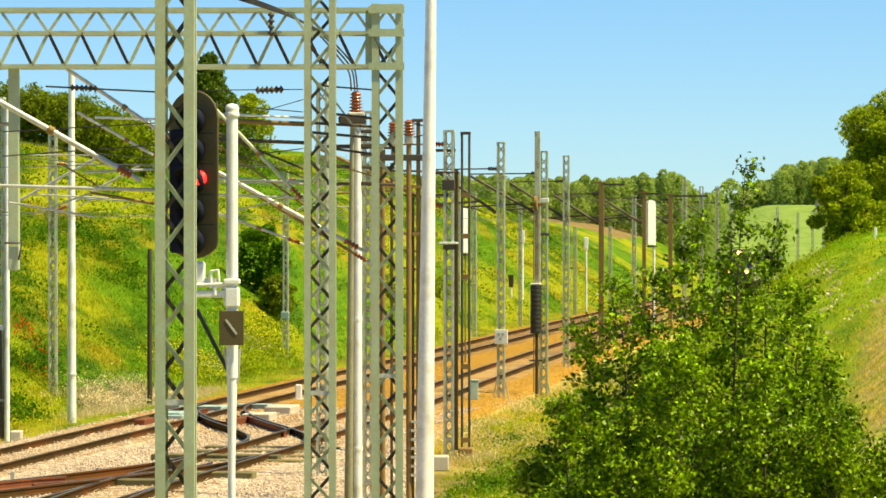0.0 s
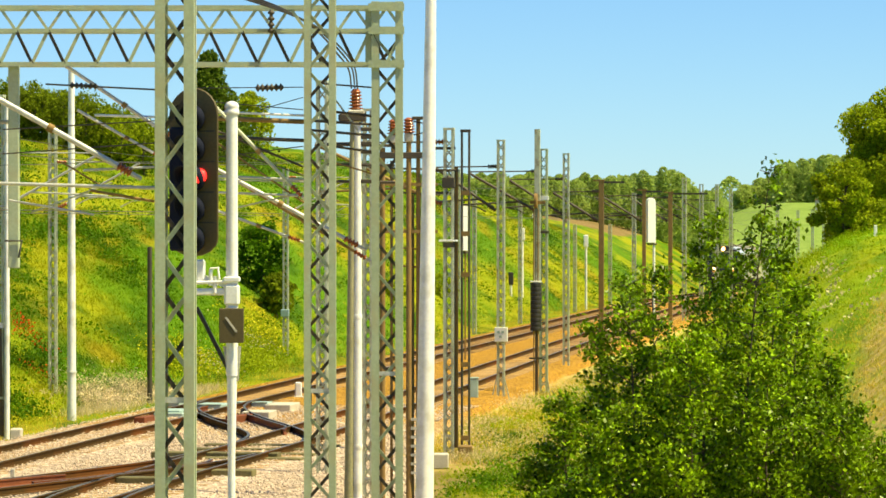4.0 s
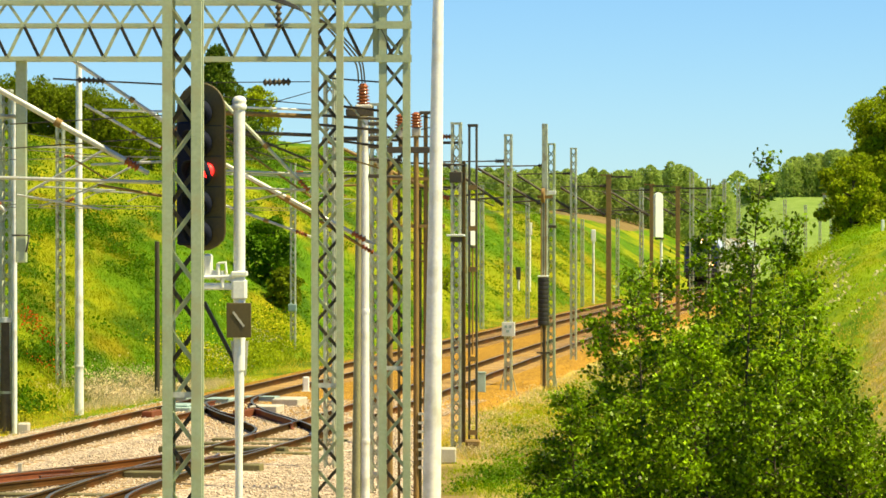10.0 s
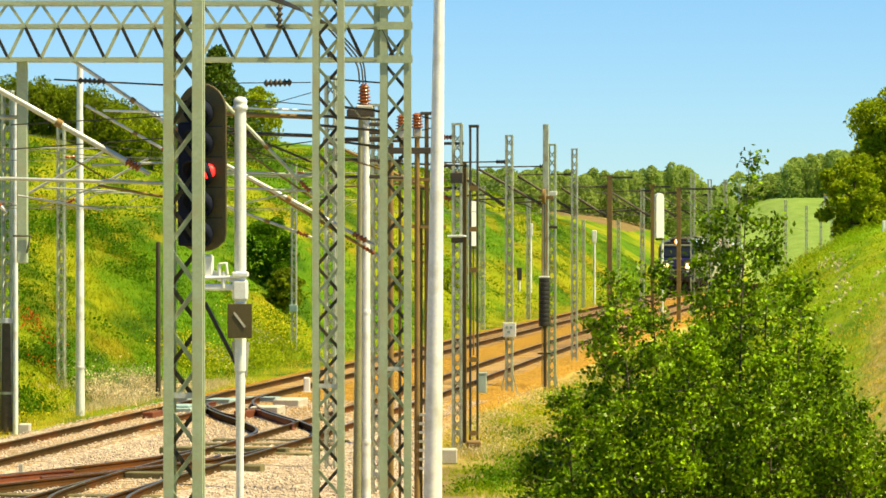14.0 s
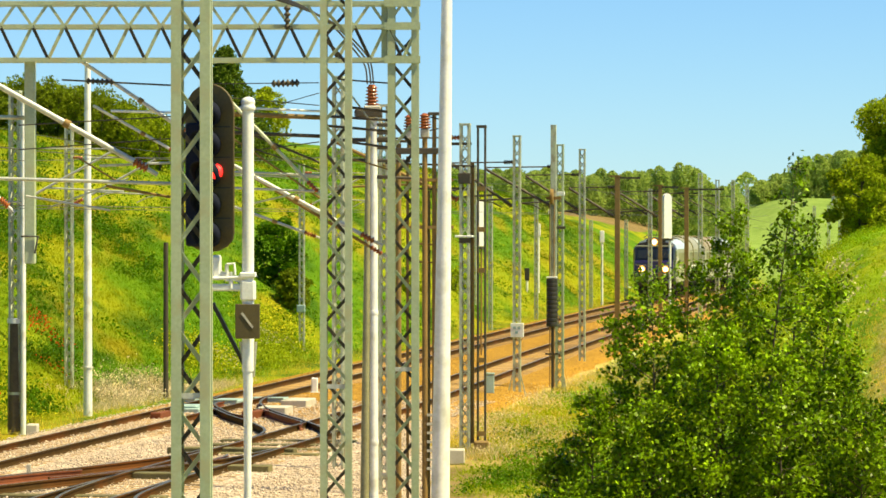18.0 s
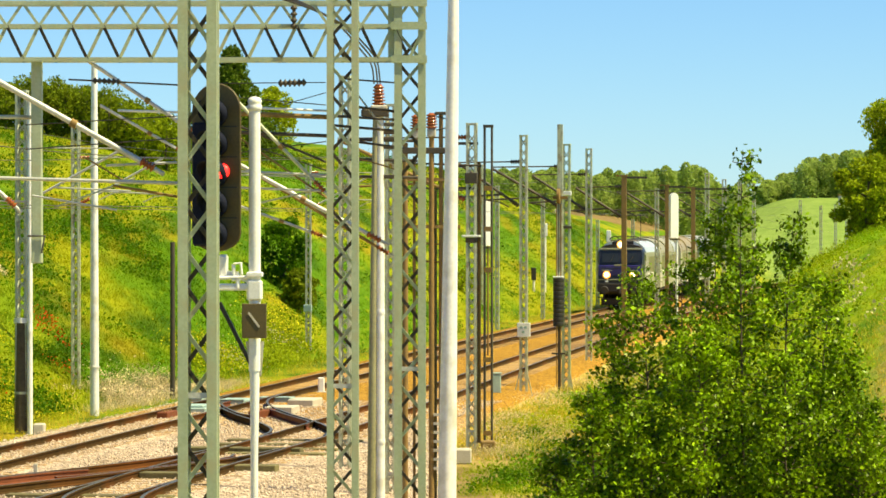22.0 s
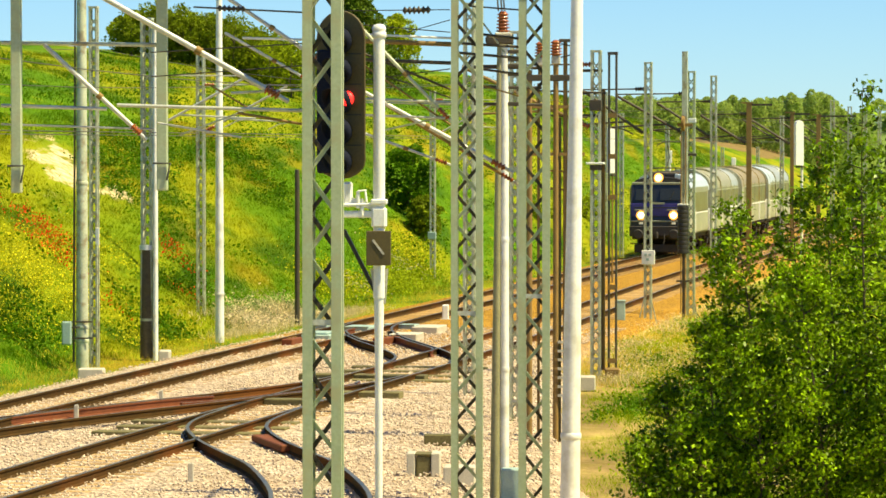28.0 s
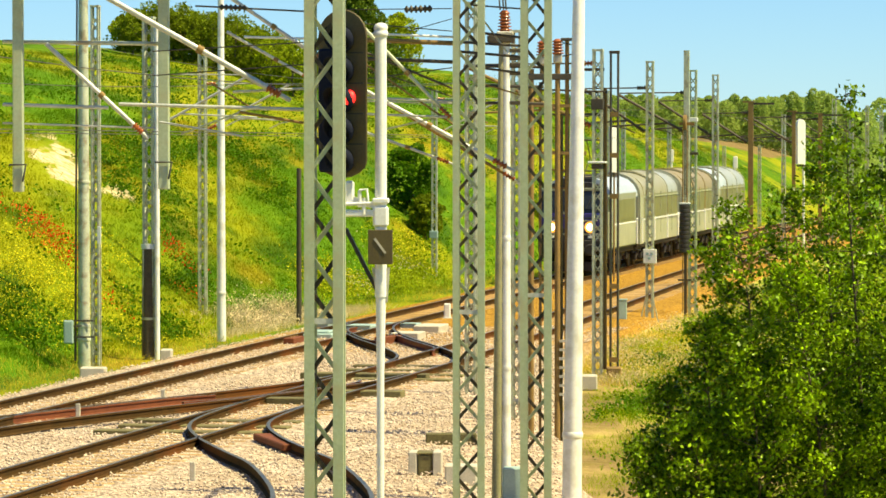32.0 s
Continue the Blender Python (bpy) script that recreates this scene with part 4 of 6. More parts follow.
part("cover", Solid().block((0, 0, 0.375), (0.28, 0.5, 0.03), 0.008), OLD_TIMBER, machine2)
for x, w in ((-0.21, 0.14), (0.21, 0.15)):
    part("side_slab", Solid().block((x, 0, 0.18), (w, 0.5, 0.44), 0.015), CONCRETE, machine2, "pale concrete slab")
plinth = thing("concrete_foundation", "pale concrete block behind a lattice mast", "foundation", (-2.15, 60.6, -0.25), "foundations")
part("block", Solid().block((0, 0, 0.12), (0.52, 0.5, 0.40), 0.02), CONCRETE, plinth)
baulk = thing("timber_baulk", "dark oily timber baulk lying on the ballast", "timber", pose(-2.62, 68.5, -0.25, 0, 0, 4))
part("beam", Solid().block((0, 0, 0.11), (0.95, 0.26, 0.22), 0.02), OLD_TIMBER, baulk)
for x, y in ((-10.4, 74.0), (-9.2, 78.5), (-6.6, 60.5)):
    ob = thing("marker_peg", "short yellowish wooden peg in the ballast", "peg", (x, y, -0.25), "pegs")
    part("peg", Solid().block((0, 0, 0.15), (0.09, 0.09, 0.42), 0.012), CONCRETE, ob)

# ---- signal ----
signal = thing("railway_signal", "five-lamp railway signal showing red on a white post", "railway signal", (-2.01, 35, -0.2))
part("post", Solid().rod((0, 0, 4.1), (0, 0, 6.66), 0.057, 0.055, 18), WHITE, signal)
part("post_cap", Solid().turned((0, 0, 6.58), [(0.057, 0), (0.070, 0.01), (0.070, 0.05), (0.059, 0.06), (0.068, 0.075), (0.066, 0.10), (0.048, 0.125), (0.02, 0.135)], 18), WHITE, signal)
head = new("signal_head")
head.parent = signal
head.matrix_basis = pose(-0.365, 0.02, 5.25, 0, 0, -24)
pill = []
hw, z0, z1 = 0.25, 0.0, 1.58
for i in range(13):
    a = math.pi * i / 12
    pill.append((hw * math.cos(a), z1 - hw + hw * math.sin(a)))
for i in range(9):
    a = math.pi + math.pi * i / 8
    pill.append((hw * math.cos(a), z0 + 0.16 + 0.16 * math.sin(a)))
part("backplate", Solid().prism(pill, -0.012, 0.012), SIGNAL, head, "rounded brown-black backplate")
part("rim", Solid().path([(x, 0, z) for x, z in pill] + [(pill[0][0], 0, pill[0][1])], 0.014), SIGNAL, head)
part("housing", Solid().block((0, 0.12, 0.76), (0.32, 0.20, 1.34), 0.03), SIGNAL, head)
for i in range(5):
    z = 1.30 - 0.288 * i
    prof = [(0.125, 0), (0.13, 0.06), (0.118, 0.062), (0.105, 0.02)]
    part("lens_ring", Solid().turned((0, -0.012, z), prof, 18, (0, -1, 0)), BLUE_BLACK, head)
    part("lens", Solid().turned((0.075 if i == 2 else 0.0, -0.02, z + (0.03 if i == 2 else 0.0)), [(0.075, 0), (0.062, 0.025), (0.035, 0.042)] if i == 2 else [(0.10, 0), (0.085, 0.025), (0.05, 0.042)], 18, (0, -1, 0)), RED_LAMP if i == 2 else LENS_DARK, head, "glowing red lens" if i == 2 else "")
    hood = Solid()
    arc = [math.radians(-35 + 250 * k / 12) for k in range(13)]
    ring = [(0.13 * math.cos(a), 0.13 * math.sin(a)) for a in arc]
    inner = [(0.122 * math.cos(a), 0.122 * math.sin(a)) for a in arc]
    v = []
    for rr in (ring, inner):
        v += [(x, -0.02, z + q) for x, q in rr] + [(x, -0.06 - 0.20 * max(0.0, (q + 0.09) / 0.22), z + q) for x, q in rr]
    k = 13
    f = []
    for j in range(12):
        f += [(j, j + 1, k + j + 1, k + j), (2 * k + j, 3 * k + j, 3 * k + j + 1, 2 * k + j + 1), (k + j, k + j + 1, 3 * k + j + 1, 3 * k + j)]
    part("hood", hood.add(v, f, True), BLUE_BLACK, head)
# Added dark panel: stands in for the hoods' shade on the plate.
part("shade_board", Solid().block((-0.135, -0.045, 0.63), (0.20, 0.05, 1.18), 0.02), BLUE_BLACK, head, "blue-black panel standing in for the hoods' shade")
for z in (0.31, 0.60, 0.89, 1.18):
    part("seam", Solid().box((0.1, -0.016, z), (0.26, 0.006, 0.012)), BLACK, head)
part("bracket", Solid().block((-0.16, 0.0, 4.90), (0.46, 0.10, 0.065), 0.012), WHITE, signal)
part("bracket_rail", Solid().rod((-0.40, -0.05, 4.985), (0.02, -0.05, 5.0), 0.016, None, 8), WHITE, signal)
for x, z in ((-0.37, 5.16), (-0.20, 5.12), (-0.16, 5.05)):
    part("cable_gland", Solid().rod((x, -0.04, z - 0.16), (x, -0.04, z), 0.022, 0.016, 8), WHITE, signal)
part("cable_elbow", Solid().path([(-0.20, -0.05, 5.12), (-0.13, -0.05, 5.13), (-0.12, -0.05, 5.02)], 0.012), WHITE, signal)
part("bracket_box", Solid().block((-0.30, 0.02, 5.09), (0.09, 0.10, 0.24), 0.02), WHITE, signal, "white cable box")
part("bracket_arm", Solid().bar((-0.3, 0, 5.05), (-0.02, 0, 4.95), 0.05, 0.04), WHITE, signal)
part("clamp", Solid().block((0, 0, 4.87), (0.145, 0.145, 0.20), 0.02), WHITE, signal)
part("clamp", Solid().block((0, 0, 5.02), (0.155, 0.155, 0.05), 0.01), WHITE, signal)
plate = part("sign_plate", Solid().block((0.0, -0.09, 4.58), (0.235, 0.02, 0.33), 0.006), SIGNAL, signal, "black plate with a white diagonal stroke")
part("diagonal_stroke", Solid().bar((-0.055, -0.104, 4.66), (0.05, -0.104, 4.52), 0.020, 0.006), CONCRETE, plate)
part("gusset", Solid().prism([(-0.085, 4.38), (0.085, 4.38), (0.062, 4.05), (-0.03, 4.02)], -0.02, 0.02), CONCRETE, signal)
part("lower_post", Solid().rod((-0.005, 0, -0.35), (-0.005, 0, 3.3), 0.036, 0.036, 18).rod((-0.005, 0, 3.3), (0, 0, 4.2), 0.036, 0.050, 18), WHITE, signal)
part("stay", Solid().bar((-0.34, 0.05, 4.75), (-0.03, 0.0, 4.15), 0.035, 0.03), BLACK, signal, "black stay bar")


def small_signal(at, h, w, z0, label, r=0.065, mat=POLE):
    """A signal seen from its pale back."""
    ob = thing("railway_signal", label, "railway signal", pose(*at, 0, 0, 30), "signals seen from behind")
    sec = []
    for i in range(9):
        a = math.pi * i / 8
        sec.append((w / 2 * math.cos(a), h - w / 2 + w / 2 * math.sin(a)))
    sec += [(-w / 2, z0), (w / 2, z0)]
    part("back_shell", Solid().prism(sec, -0.14, 0.06), WHITE, ob)
    part("post", Solid().rod((w * 0.6, 0.1, -0.4), (w * 0.6, 0.1, z0 + 0.6), r), mat, ob)
    part("bracket", Solid().block((w * 0.3, 0.05, z0 - 0.08), (w * 1.1, 0.14, 0.09), 0.01), DARK, ob)
    return ob


small_signal((10.45, 185, -0.35), 7.0, 0.46, 4.75, "white-backed signal on a pale post")
small_signal((0.83, 150, -0.35), 6.5, 0.26, 4.6, "white-backed signal between the tracks", 0.035, RUST)
for x, y, h, label in ((4.3, 232, 2.7, "short pale signal post on the bank"), (5.1, 236, 5.6, "thin white post on the bank"), (9.6, 246.5, 6.2, "thin white post beside the track")):
    ob = thing("trackside_post", label, "post", (x, y, ground_z(x, y)), "trackside posts")
    part("shaft", Solid().rod((0, 0, -0.3), (0, 0, h - 1.5), 0.08), POLE, ob)
    part("head", Solid().block((0, 0, h - 1.6), (0.3, 0.2, 0.8), 0.03), BLACK if h < 3 else WHITE, ob)

# ---- overhead gantry ----
beam = thing("overhead_gantry_beam", "grey-green lattice gantry beam over the tracks", "gantry")
BX0, BX1, BY, H0, H1, H2 = -20.0, -0.47, 43.0, 7.21, 7.60, 7.87
for z, hgt in ((H0, 0.05), (H1, 0.045), (H2, 0.05)):
    for dy in (-0.16, 0.16):
        part("chord", Solid().box(((BX0 + BX1) / 2, BY + dy, z), (BX1 - BX0, 0.05, hgt)), MAST, beam)
n = 52
st = (BX1 - BX0) / n / 2
a_me = angle_bar((-st / 2, 0, H0), (st / 2, 0, H1), 0.034).mesh("brace", MAST)
# Every other gantry brace is coloured dark to stand in for shade.
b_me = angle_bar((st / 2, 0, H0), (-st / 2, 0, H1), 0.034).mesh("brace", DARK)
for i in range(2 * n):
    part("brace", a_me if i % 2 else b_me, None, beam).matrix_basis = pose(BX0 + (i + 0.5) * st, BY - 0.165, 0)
s = Solid()
for i in range(n):
    x = BX0 + (i + 0.5) * 2 * st
    s.bar((x - st, BY - 0.165, H1), (x, BY - 0.165, H2), 0.034, 0.01).bar((x + st, BY - 0.165, H1), (x, BY - 0.165, H2), 0.034, 0.01)
    s.bar((x - st, BY - 0.16, H0), (x, BY + 0.16, H0), 0.03, 0.01)
tagged(part("inner_bracing", s, MAST, beam), kind="stuff")
left_leg = lattice("grey-green lattice leg of the overhead gantry", (-20.0, 43, ground_z(-20, 43)), 0.365, 7.9 - ground_z(-20, 43), 0.088, MAST, step=0.36)
for x in (-2.0,):
    insulator(beam, (x, BY - 0.22, 7.56), (x, BY - 0.22, 7.84), 0.04, 4, DARK, "hanging_insulator")
part("end_post", Solid().box((-0.87, BY - 0.1, 7.54), (0.07, 0.07, 0.66)), MAST, beam)
for dz in (7.21, 7.60, 7.87):
    part("gusset_plate", Solid().box((-0.66, BY - 0.2, dz), (0.42, 0.012, 0.09)), MAST, beam)
for x, z1, wd in ((-5.02, 4.83, 0.125), (-6.74, 4.80, 0.12)):
    dr = part("drop_post", Solid().block((x, BY, (H0 + z1) / 2), (wd, 0.12, H0 - z1), 0.01), MAST, beam, "flat grey drop post")
    part("hook", Solid().path([(x - 0.10, BY - 0.08, z1 + 0.32), (x + 0.10, BY - 0.08, z1 + 0.32), (x + 0.06, BY - 0.08, z1 + 0.12)], 0.012), BLACK, dr)


# ---- brackets of the near masts ----
def tube_run(ob, a, b, r, ins=None, mat=None, name="bracket_tube"):
    """A tube with porcelain at its lower end, under a mast that stands at ob."""
    inv = ob.matrix_world.inverted()
    r *= 0.8
    a, b = inv @ Vector(a), inv @ Vector(b)
    d = (b - a).normalized()
    L = (b - a).length
    if ins:
        part(name, Solid().rod(a, b - d * ins * 1.15, r, None, 10), mat or TUBE, ob)
        insulator(ob, b - d * ins * 1.15, b - d * ins * 0.15, r * 1.7, 4)
        part("end_fitting", Solid().rod(b - d * ins * 0.15, b + d * 0.08, r * 0.8, None, 8), TUBE, ob)
        part("clamp", Solid().rod(a + d * L * 0.55, a + d * (L * 0.55 + 0.06), r * 1.5, None, 10), RUST, ob)
    else:
        part(name, Solid().rod(a, b, r, None, 8), mat or TUBE, ob)


bpy.context.view_layer.update()


A, B, C, D = near_a, near_b, near_c, mast_d
tube_run(A, (-4.49, 33.00, 6.75), (-2.78, 33.00, 5.79), 0.034, 0.14)
tube_run(A, (-4.26, 33.00, 5.72), (-2.59, 33.00, 5.67), 0.020)
tube_run(A, (-3.90, 33.05, 5.56), (-3.14, 33.05, 5.43), 0.012)
tube_run(A, (-3.18, 33.10, 5.65), (-2.60, 33.10, 5.55), 0.016, None, RUST)
tube_run(A, (-3.24, 33.10, 5.83), (-2.60, 33.10, 5.86), 0.014)
tube_run(beam, (-6.41, 43.00, 6.54), (-5.26, 43.00, 5.48), 0.034, 0.14)
tube_run(beam, (-6.94, 43.10, 6.57), (-4.98, 43.10, 6.54), 0.030, None, PALE)
tube_run(beam, (-6.94, 43.10, 5.83), (-5.69, 43.10, 5.79), 0.026)
tube_run(beam, (-6.94, 43.10, 5.61), (-5.13, 43.10, 5.55), 0.014)
tube_run(beam, (-4.28, 43.00, 6.68), (-3.27, 43.00, 6.11), 0.022, 0.12)
tube_run(beam, (-4.08, 43.05, 6.62), (-3.36, 43.05, 6.60), 0.018, None, WHITE)
tube_run(beam, (-4.45, 43.00, 7.22), (-3.18, 43.00, 6.37), 0.030, 0.16)
tube_run(B, (-2.71, 41.00, 6.83), (-1.56, 41.00, 5.64), 0.026, 0.16, PALE)
tube_run(B, (-2.71, 41.10, 5.56), (-1.58, 41.10, 5.15), 0.020, 0.14)
tube_run(C, (-3.10, 43.00, 6.23), (-0.97, 43.00, 5.08), 0.032, 0.18)
tube_run(C, (-2.59, 43.10, 5.95), (-0.88, 43.10, 4.93), 0.024, 0.16, RUST)
for z, r, m in ((6.53, 0.034, RUST), (6.32, 0.026, DARK), (6.60, 0.016, WHITE), (5.88, 0.018, TUBE), (5.70, 0.016, TUBE)):
    tube_run(B, (-2.55, 41.15, z), (-1.54, 41.15, z - 0.04), r, None, m)
tube_run(C, (-1.59, 43.10, 6.45), (-0.78, 43.10, 6.38), 0.020, None, DARK)
tube_run(C, (-1.59, 43.10, 6.56), (-0.78, 43.10, 6.51), 0.020, None, DARK)
tube_run(A, (-3.59, 33.20, 6.61), (-2.59, 33.20, 6.56), 0.010, None, WIRE, "stay_wire")
tube_run(B, (-2.80, 41.20, 6.87), (-1.57, 41.20, 6.88), 0.007, None, WIRE, "stay_wire")
for x0, z0, x1, z1, r, m in ((-2.73, 6.47, -1.57, 5.99, 0.016, DARK), (-2.60, 6.30, -1.55, 5.58, 0.014, RUST), (-2.48, 6.20, -1.55, 5.89, 0.010, WIRE), (-2.73, 6.07, -1.57, 6.22, 0.008, WIRE), (-2.35, 5.52, -1.57, 5.70, 0.012, PALE), (-2.73, 6.73, -1.57, 6.63, 0.007, WIRE), (-2.06, 6.63, -1.57, 6.77, 0.006, WIRE), (-2.73, 5.85, -1.57, 5.82, 0.010, TUBE)):
    tube_run(B, (x0, 41.3, z0), (x1, 41.3, z1), r, None, m, "stay_rod")
for x0, z0, x1, z1, r, m in ((-1.30, 6.67, -0.78, 6.61, 0.020, DARK), (-1.30, 6.26, -0.78, 6.19, 0.018, DARK), (-1.34, 6.09, -0.74, 5.91, 0.012, RUST), (-1.26, 6.80, -1.00, 6.45, 0.014, PALE), (-1.43, 7.00, -0.78, 6.95, 0.012, DARK)):
    tube_run(C, (x0, 43.3, z0), (x1, 43.3, z1), r, None, m, "stay_rod")
for x0, z0, x1, z1, r, m in ((-3.98, 5.98, -2.59, 6.08, 0.007, WIRE), (-3.98, 6.20, -2.59, 6.28, 0.007, WIRE), (-3.72, 5.45, -2.99, 5.72, 0.010, PALE), (-3.45, 5.91, -3.05, 5.67, 0.010, RUST)):
    tube_run(A, (x0, 33.2, z0), (x1, 33.2, z1), r, None, m, "stay_rod")
inv = near_b.matrix_world.inverted()
insulator(near_b, inv @ Vector((-2.10, 41.20, 6.87)), inv @ Vector((-1.79, 41.20, 6.88)), 0.045, 6, DARK)
inv = near_a.matrix_world.inverted()
insulator(near_a, inv @ Vector((-3.37, 33.20, 6.60)), inv @ Vector((-3.12, 33.20, 6.59)), 0.03, 6, DARK)

# cable pole top: shelf, porcelain bushings and cables swept up to the lattice mast
part("shelf", Solid().block((0, 0, 7.42), (0.49, 0.40, 0.13), 0.02), DARK, cable_pole)
part("bushing_base", Solid().block((0.07, -0.05, 7.52), (0.30, 0.30, 0.07), 0.02), CONCRETE, cable_pole)
prof = [(0.10, 0)]
for i in range(6):
    prof += [(0.075, 0.015 + 0.058 * i), (0.128 - 0.006 * i, 0.030 + 0.058 * i), (0.128 - 0.006 * i, 0.042 + 0.058 * i), (0.072, 0.055 + 0.058 * i)]
part("bushing", Solid().turned((0.06, -0.05, 7.55), prof + [(0.05, 0.38)], 18), PORCELAIN, cable_pole, "orange-brown porcelain bushing")
bpy.context.view_layer.update()
inv = cable_pole.matrix_world.inverted()
for k, dx in enumerate((-0.06, 0.02, 0.08)):
    pts = []
    run = [(-1.404, 58, 7.49), (-1.35, 54, 7.61), (-1.40, 49, 7.64), (-1.58, 45.8, 7.78), (-1.86, 42.4, 7.84), (-2.40, 41.2, 7.98)]
    q = [Vector((x + dx * 0.7 * (1 - j / 6), y, z + 0.03 * k * math.sin(j))) for j, (x, y, z) in enumerate(run)]
    q = [2 * q[0] - q[1]] + q + [2 * q[-1] - q[-2]]
    for j in range(1, len(q) - 2):
        a, b, c, d = q[j - 1:j + 3]
        for i in range(6):
            t = i / 6
            pts.append(inv @ (0.5 * (2 * b + (c - a) * t + (2 * a - 5 * b + 4 * c - d) * t * t + (3 * b - a - 3 * c + d) * t ** 3)))
    pts.append(inv @ q[-2])
    part("cable", Solid().path(pts, 0.014, 8), BLACK, cable_pole)
for z in (7.22, 7.08, 6.97, 6.82, 6.30):
    part("side_bar", Solid().block((0.28, 0, z), (0.26, 0.10, 0.065), 0.01), DARK, cable_pole)
part("side_post", Solid().box((0.39, 0.03, 6.8), (0.05, 0.05, 1.1)), DARK, cable_pole)
part("base_box", Solid().block((0.222, -0.5, -0.42), (0.36, 0.34, 0.62), 0.03), CABINET, cable_pole, "blue-grey steel box at the pole foot")
for z in (6.6, 6.95, 6.3):
    part("cross_arm", Solid().rod((-0.45, 0, z), (0.75, 0, z - 0.02), 0.028, None, 8), DARK, cable_pole)

# switch frame behind the gantry leg: bushings on rusty posts
sw = thing("isolator_switch_frame", "rusty post frame with brown isolator bushings", "switch gear", (-0.50, 70, -0.2))
for x in (-0.65, -0.15, 0.18):
    part("post", Solid().rod((x, 0, -0.2), (x, 0, 7.0 if x < 0.1 else 7.35), 0.055, 0.05, 10), RUST, sw)
part("top_beam", Solid().block((-0.25, 0, 6.85), (1.1, 0.12, 0.12), 0.01), DARK, sw)
for x, z in ((-0.44, 7.24), (-0.15, 7.27)):
    prof = [(0.09, 0)]
    for i in range(5):
        prof += [(0.075, 0.01 + 0.056 * i), (0.125 - 0.006 * i, 0.024 + 0.056 * i), (0.125 - 0.006 * i, 0.036 + 0.056 * i), (0.07, 0.050 + 0.056 * i)]
    part("bushing", Solid().turned((x, 0, z), prof + [(0.04, 0.30)], 16), PORCELAIN, sw, "orange-brown porcelain bushing")
    part("bushing_base", Solid().block((x, 0, z - 0.08), (0.17, 0.16, 0.16), 0.02), CONCRETE, sw)
    part("bushing_stem", Solid().rod((x, 0, 6.85), (x, 0, z - 0.15), 0.05, None, 10), RUST, sw)
part("top_plate", Solid().block((0.02, 0, 7.56), (0.22, 0.14, 0.06), 0.01), DARK, sw)
part("post", Solid().rod((0.03, 0.05, -0.2), (0.03, 0.05, 7.54), 0.045, 0.04, 10), RUST, sw)
part("loop_cable", Solid().path([(-0.06 + 0.25 * math.sin(math.pi * i / 12) * 1.55, 0, 7.50 - 0.26 * i / 12) for i in range(13)], 0.012), BLACK, sw)
for z in (5.4, 6.3):
    part("cross_arm", Solid().box((-0.2, 0, z), (1.2, 0.06, 0.06)), RUST, sw)
for x, top, r in ((-0.30, 6.45, 0.03), (-0.08, 6.1, 0.035), (0.05, 6.5, 0.022), (-0.48, 6.75, 0.028)):
    part("slim_post", Solid().rod((x, 0.12, -0.2), (x, 0.12, top), r, None, 8), OLD_TIMBER if r > 0.029 else RUST, sw)
for z, x0, x1 in ((6.62, -0.9, 0.75), (6.15, -0.55, 0.45), (5.1, -0.5, 0.3), (4.75, -0.4, 0.35)):
    part("link_rod", Solid().rod((x0, 0.08, z), (x1, 0.08, z - 0.05), 0.02, None, 6), RUST if z < 5.5 else DARK, sw)
for i in range(7):
    part("rung", Solid().box((0.02, -0.05, 0.80 + 0.17 * i), (0.26, 0.04, 0.05)), CONCRETE, sw)


# ---- overhead wires ----
def wire_line(label, line_x, z, y0, y1, off=0.0, sag=0.0, r=0.009, group="overhead wires"):
    pts = []
    y = y0
    while y <= y1:
        t = ((y - 45) % 55) / 55
        pts.append((line_x(y) + off, y, z + dip(y) - sag * 4 * t * (1 - t)))
        y += 5.5
    ob = thing("overhead_wire", label, "wire", group=group)
    part("strand", Solid().path(pts, r, 5), WIRE, ob)


for lx in (far_x, near_x):
    wire_line("dark copper contact wire above the track", lx, 5.6, 30, 420)
    wire_line("dark sagging carrier wire above the track", lx, 7.1, 30, 420, 0.0, 0.5)
wire_line("dark feeder wire on the bank masts", far_x, 8.0, 95, 420, -5.2, 0.4)


# ---- train ----
def wheelset(parent, y, r=0.60):
    for sx in (-0.75, 0.75):
        w = part("wheel", Solid().turned((sx - 0.06, y, r), [(r - 0.06, 0), (r, 0.01), (r, 0.12), (r - 0.08, 0.13), (0.18, 0.10)], 20, (1, 0, 0)), UNDER, parent)
        part("axle_box", Solid().block((sx * 1.38, y, r), (0.22, 0.34, 0.34), 0.03), UNDER, w)


def bogie(parent, y, gap, r):
    b = part("bogie_frame", Solid().block((-1.0, y, 0.72), (0.14, gap + 1.5, 0.28), 0.03).block((1.0, y, 0.72), (0.14, gap + 1.5, 0.28), 0.03).block((0, y, 0.7), (2.0, 0.5, 0.3), 0.03), UNDER, parent)
    for sx in (-1.08, 1.08):
        for dy in (-gap / 2, gap / 2):
            part("spring", Solid().turned((sx, y + dy + 0.35, 0.45), [(0.09, 0), (0.11, 0.05), (0.08, 0.10), (0.11, 0.15), (0.08, 0.2), (0.11, 0.25), (0.09, 0.3)], 10), UNDER, b)
    for dy in (-gap / 2, gap / 2):
        wheelset(parent, y + dy, r)


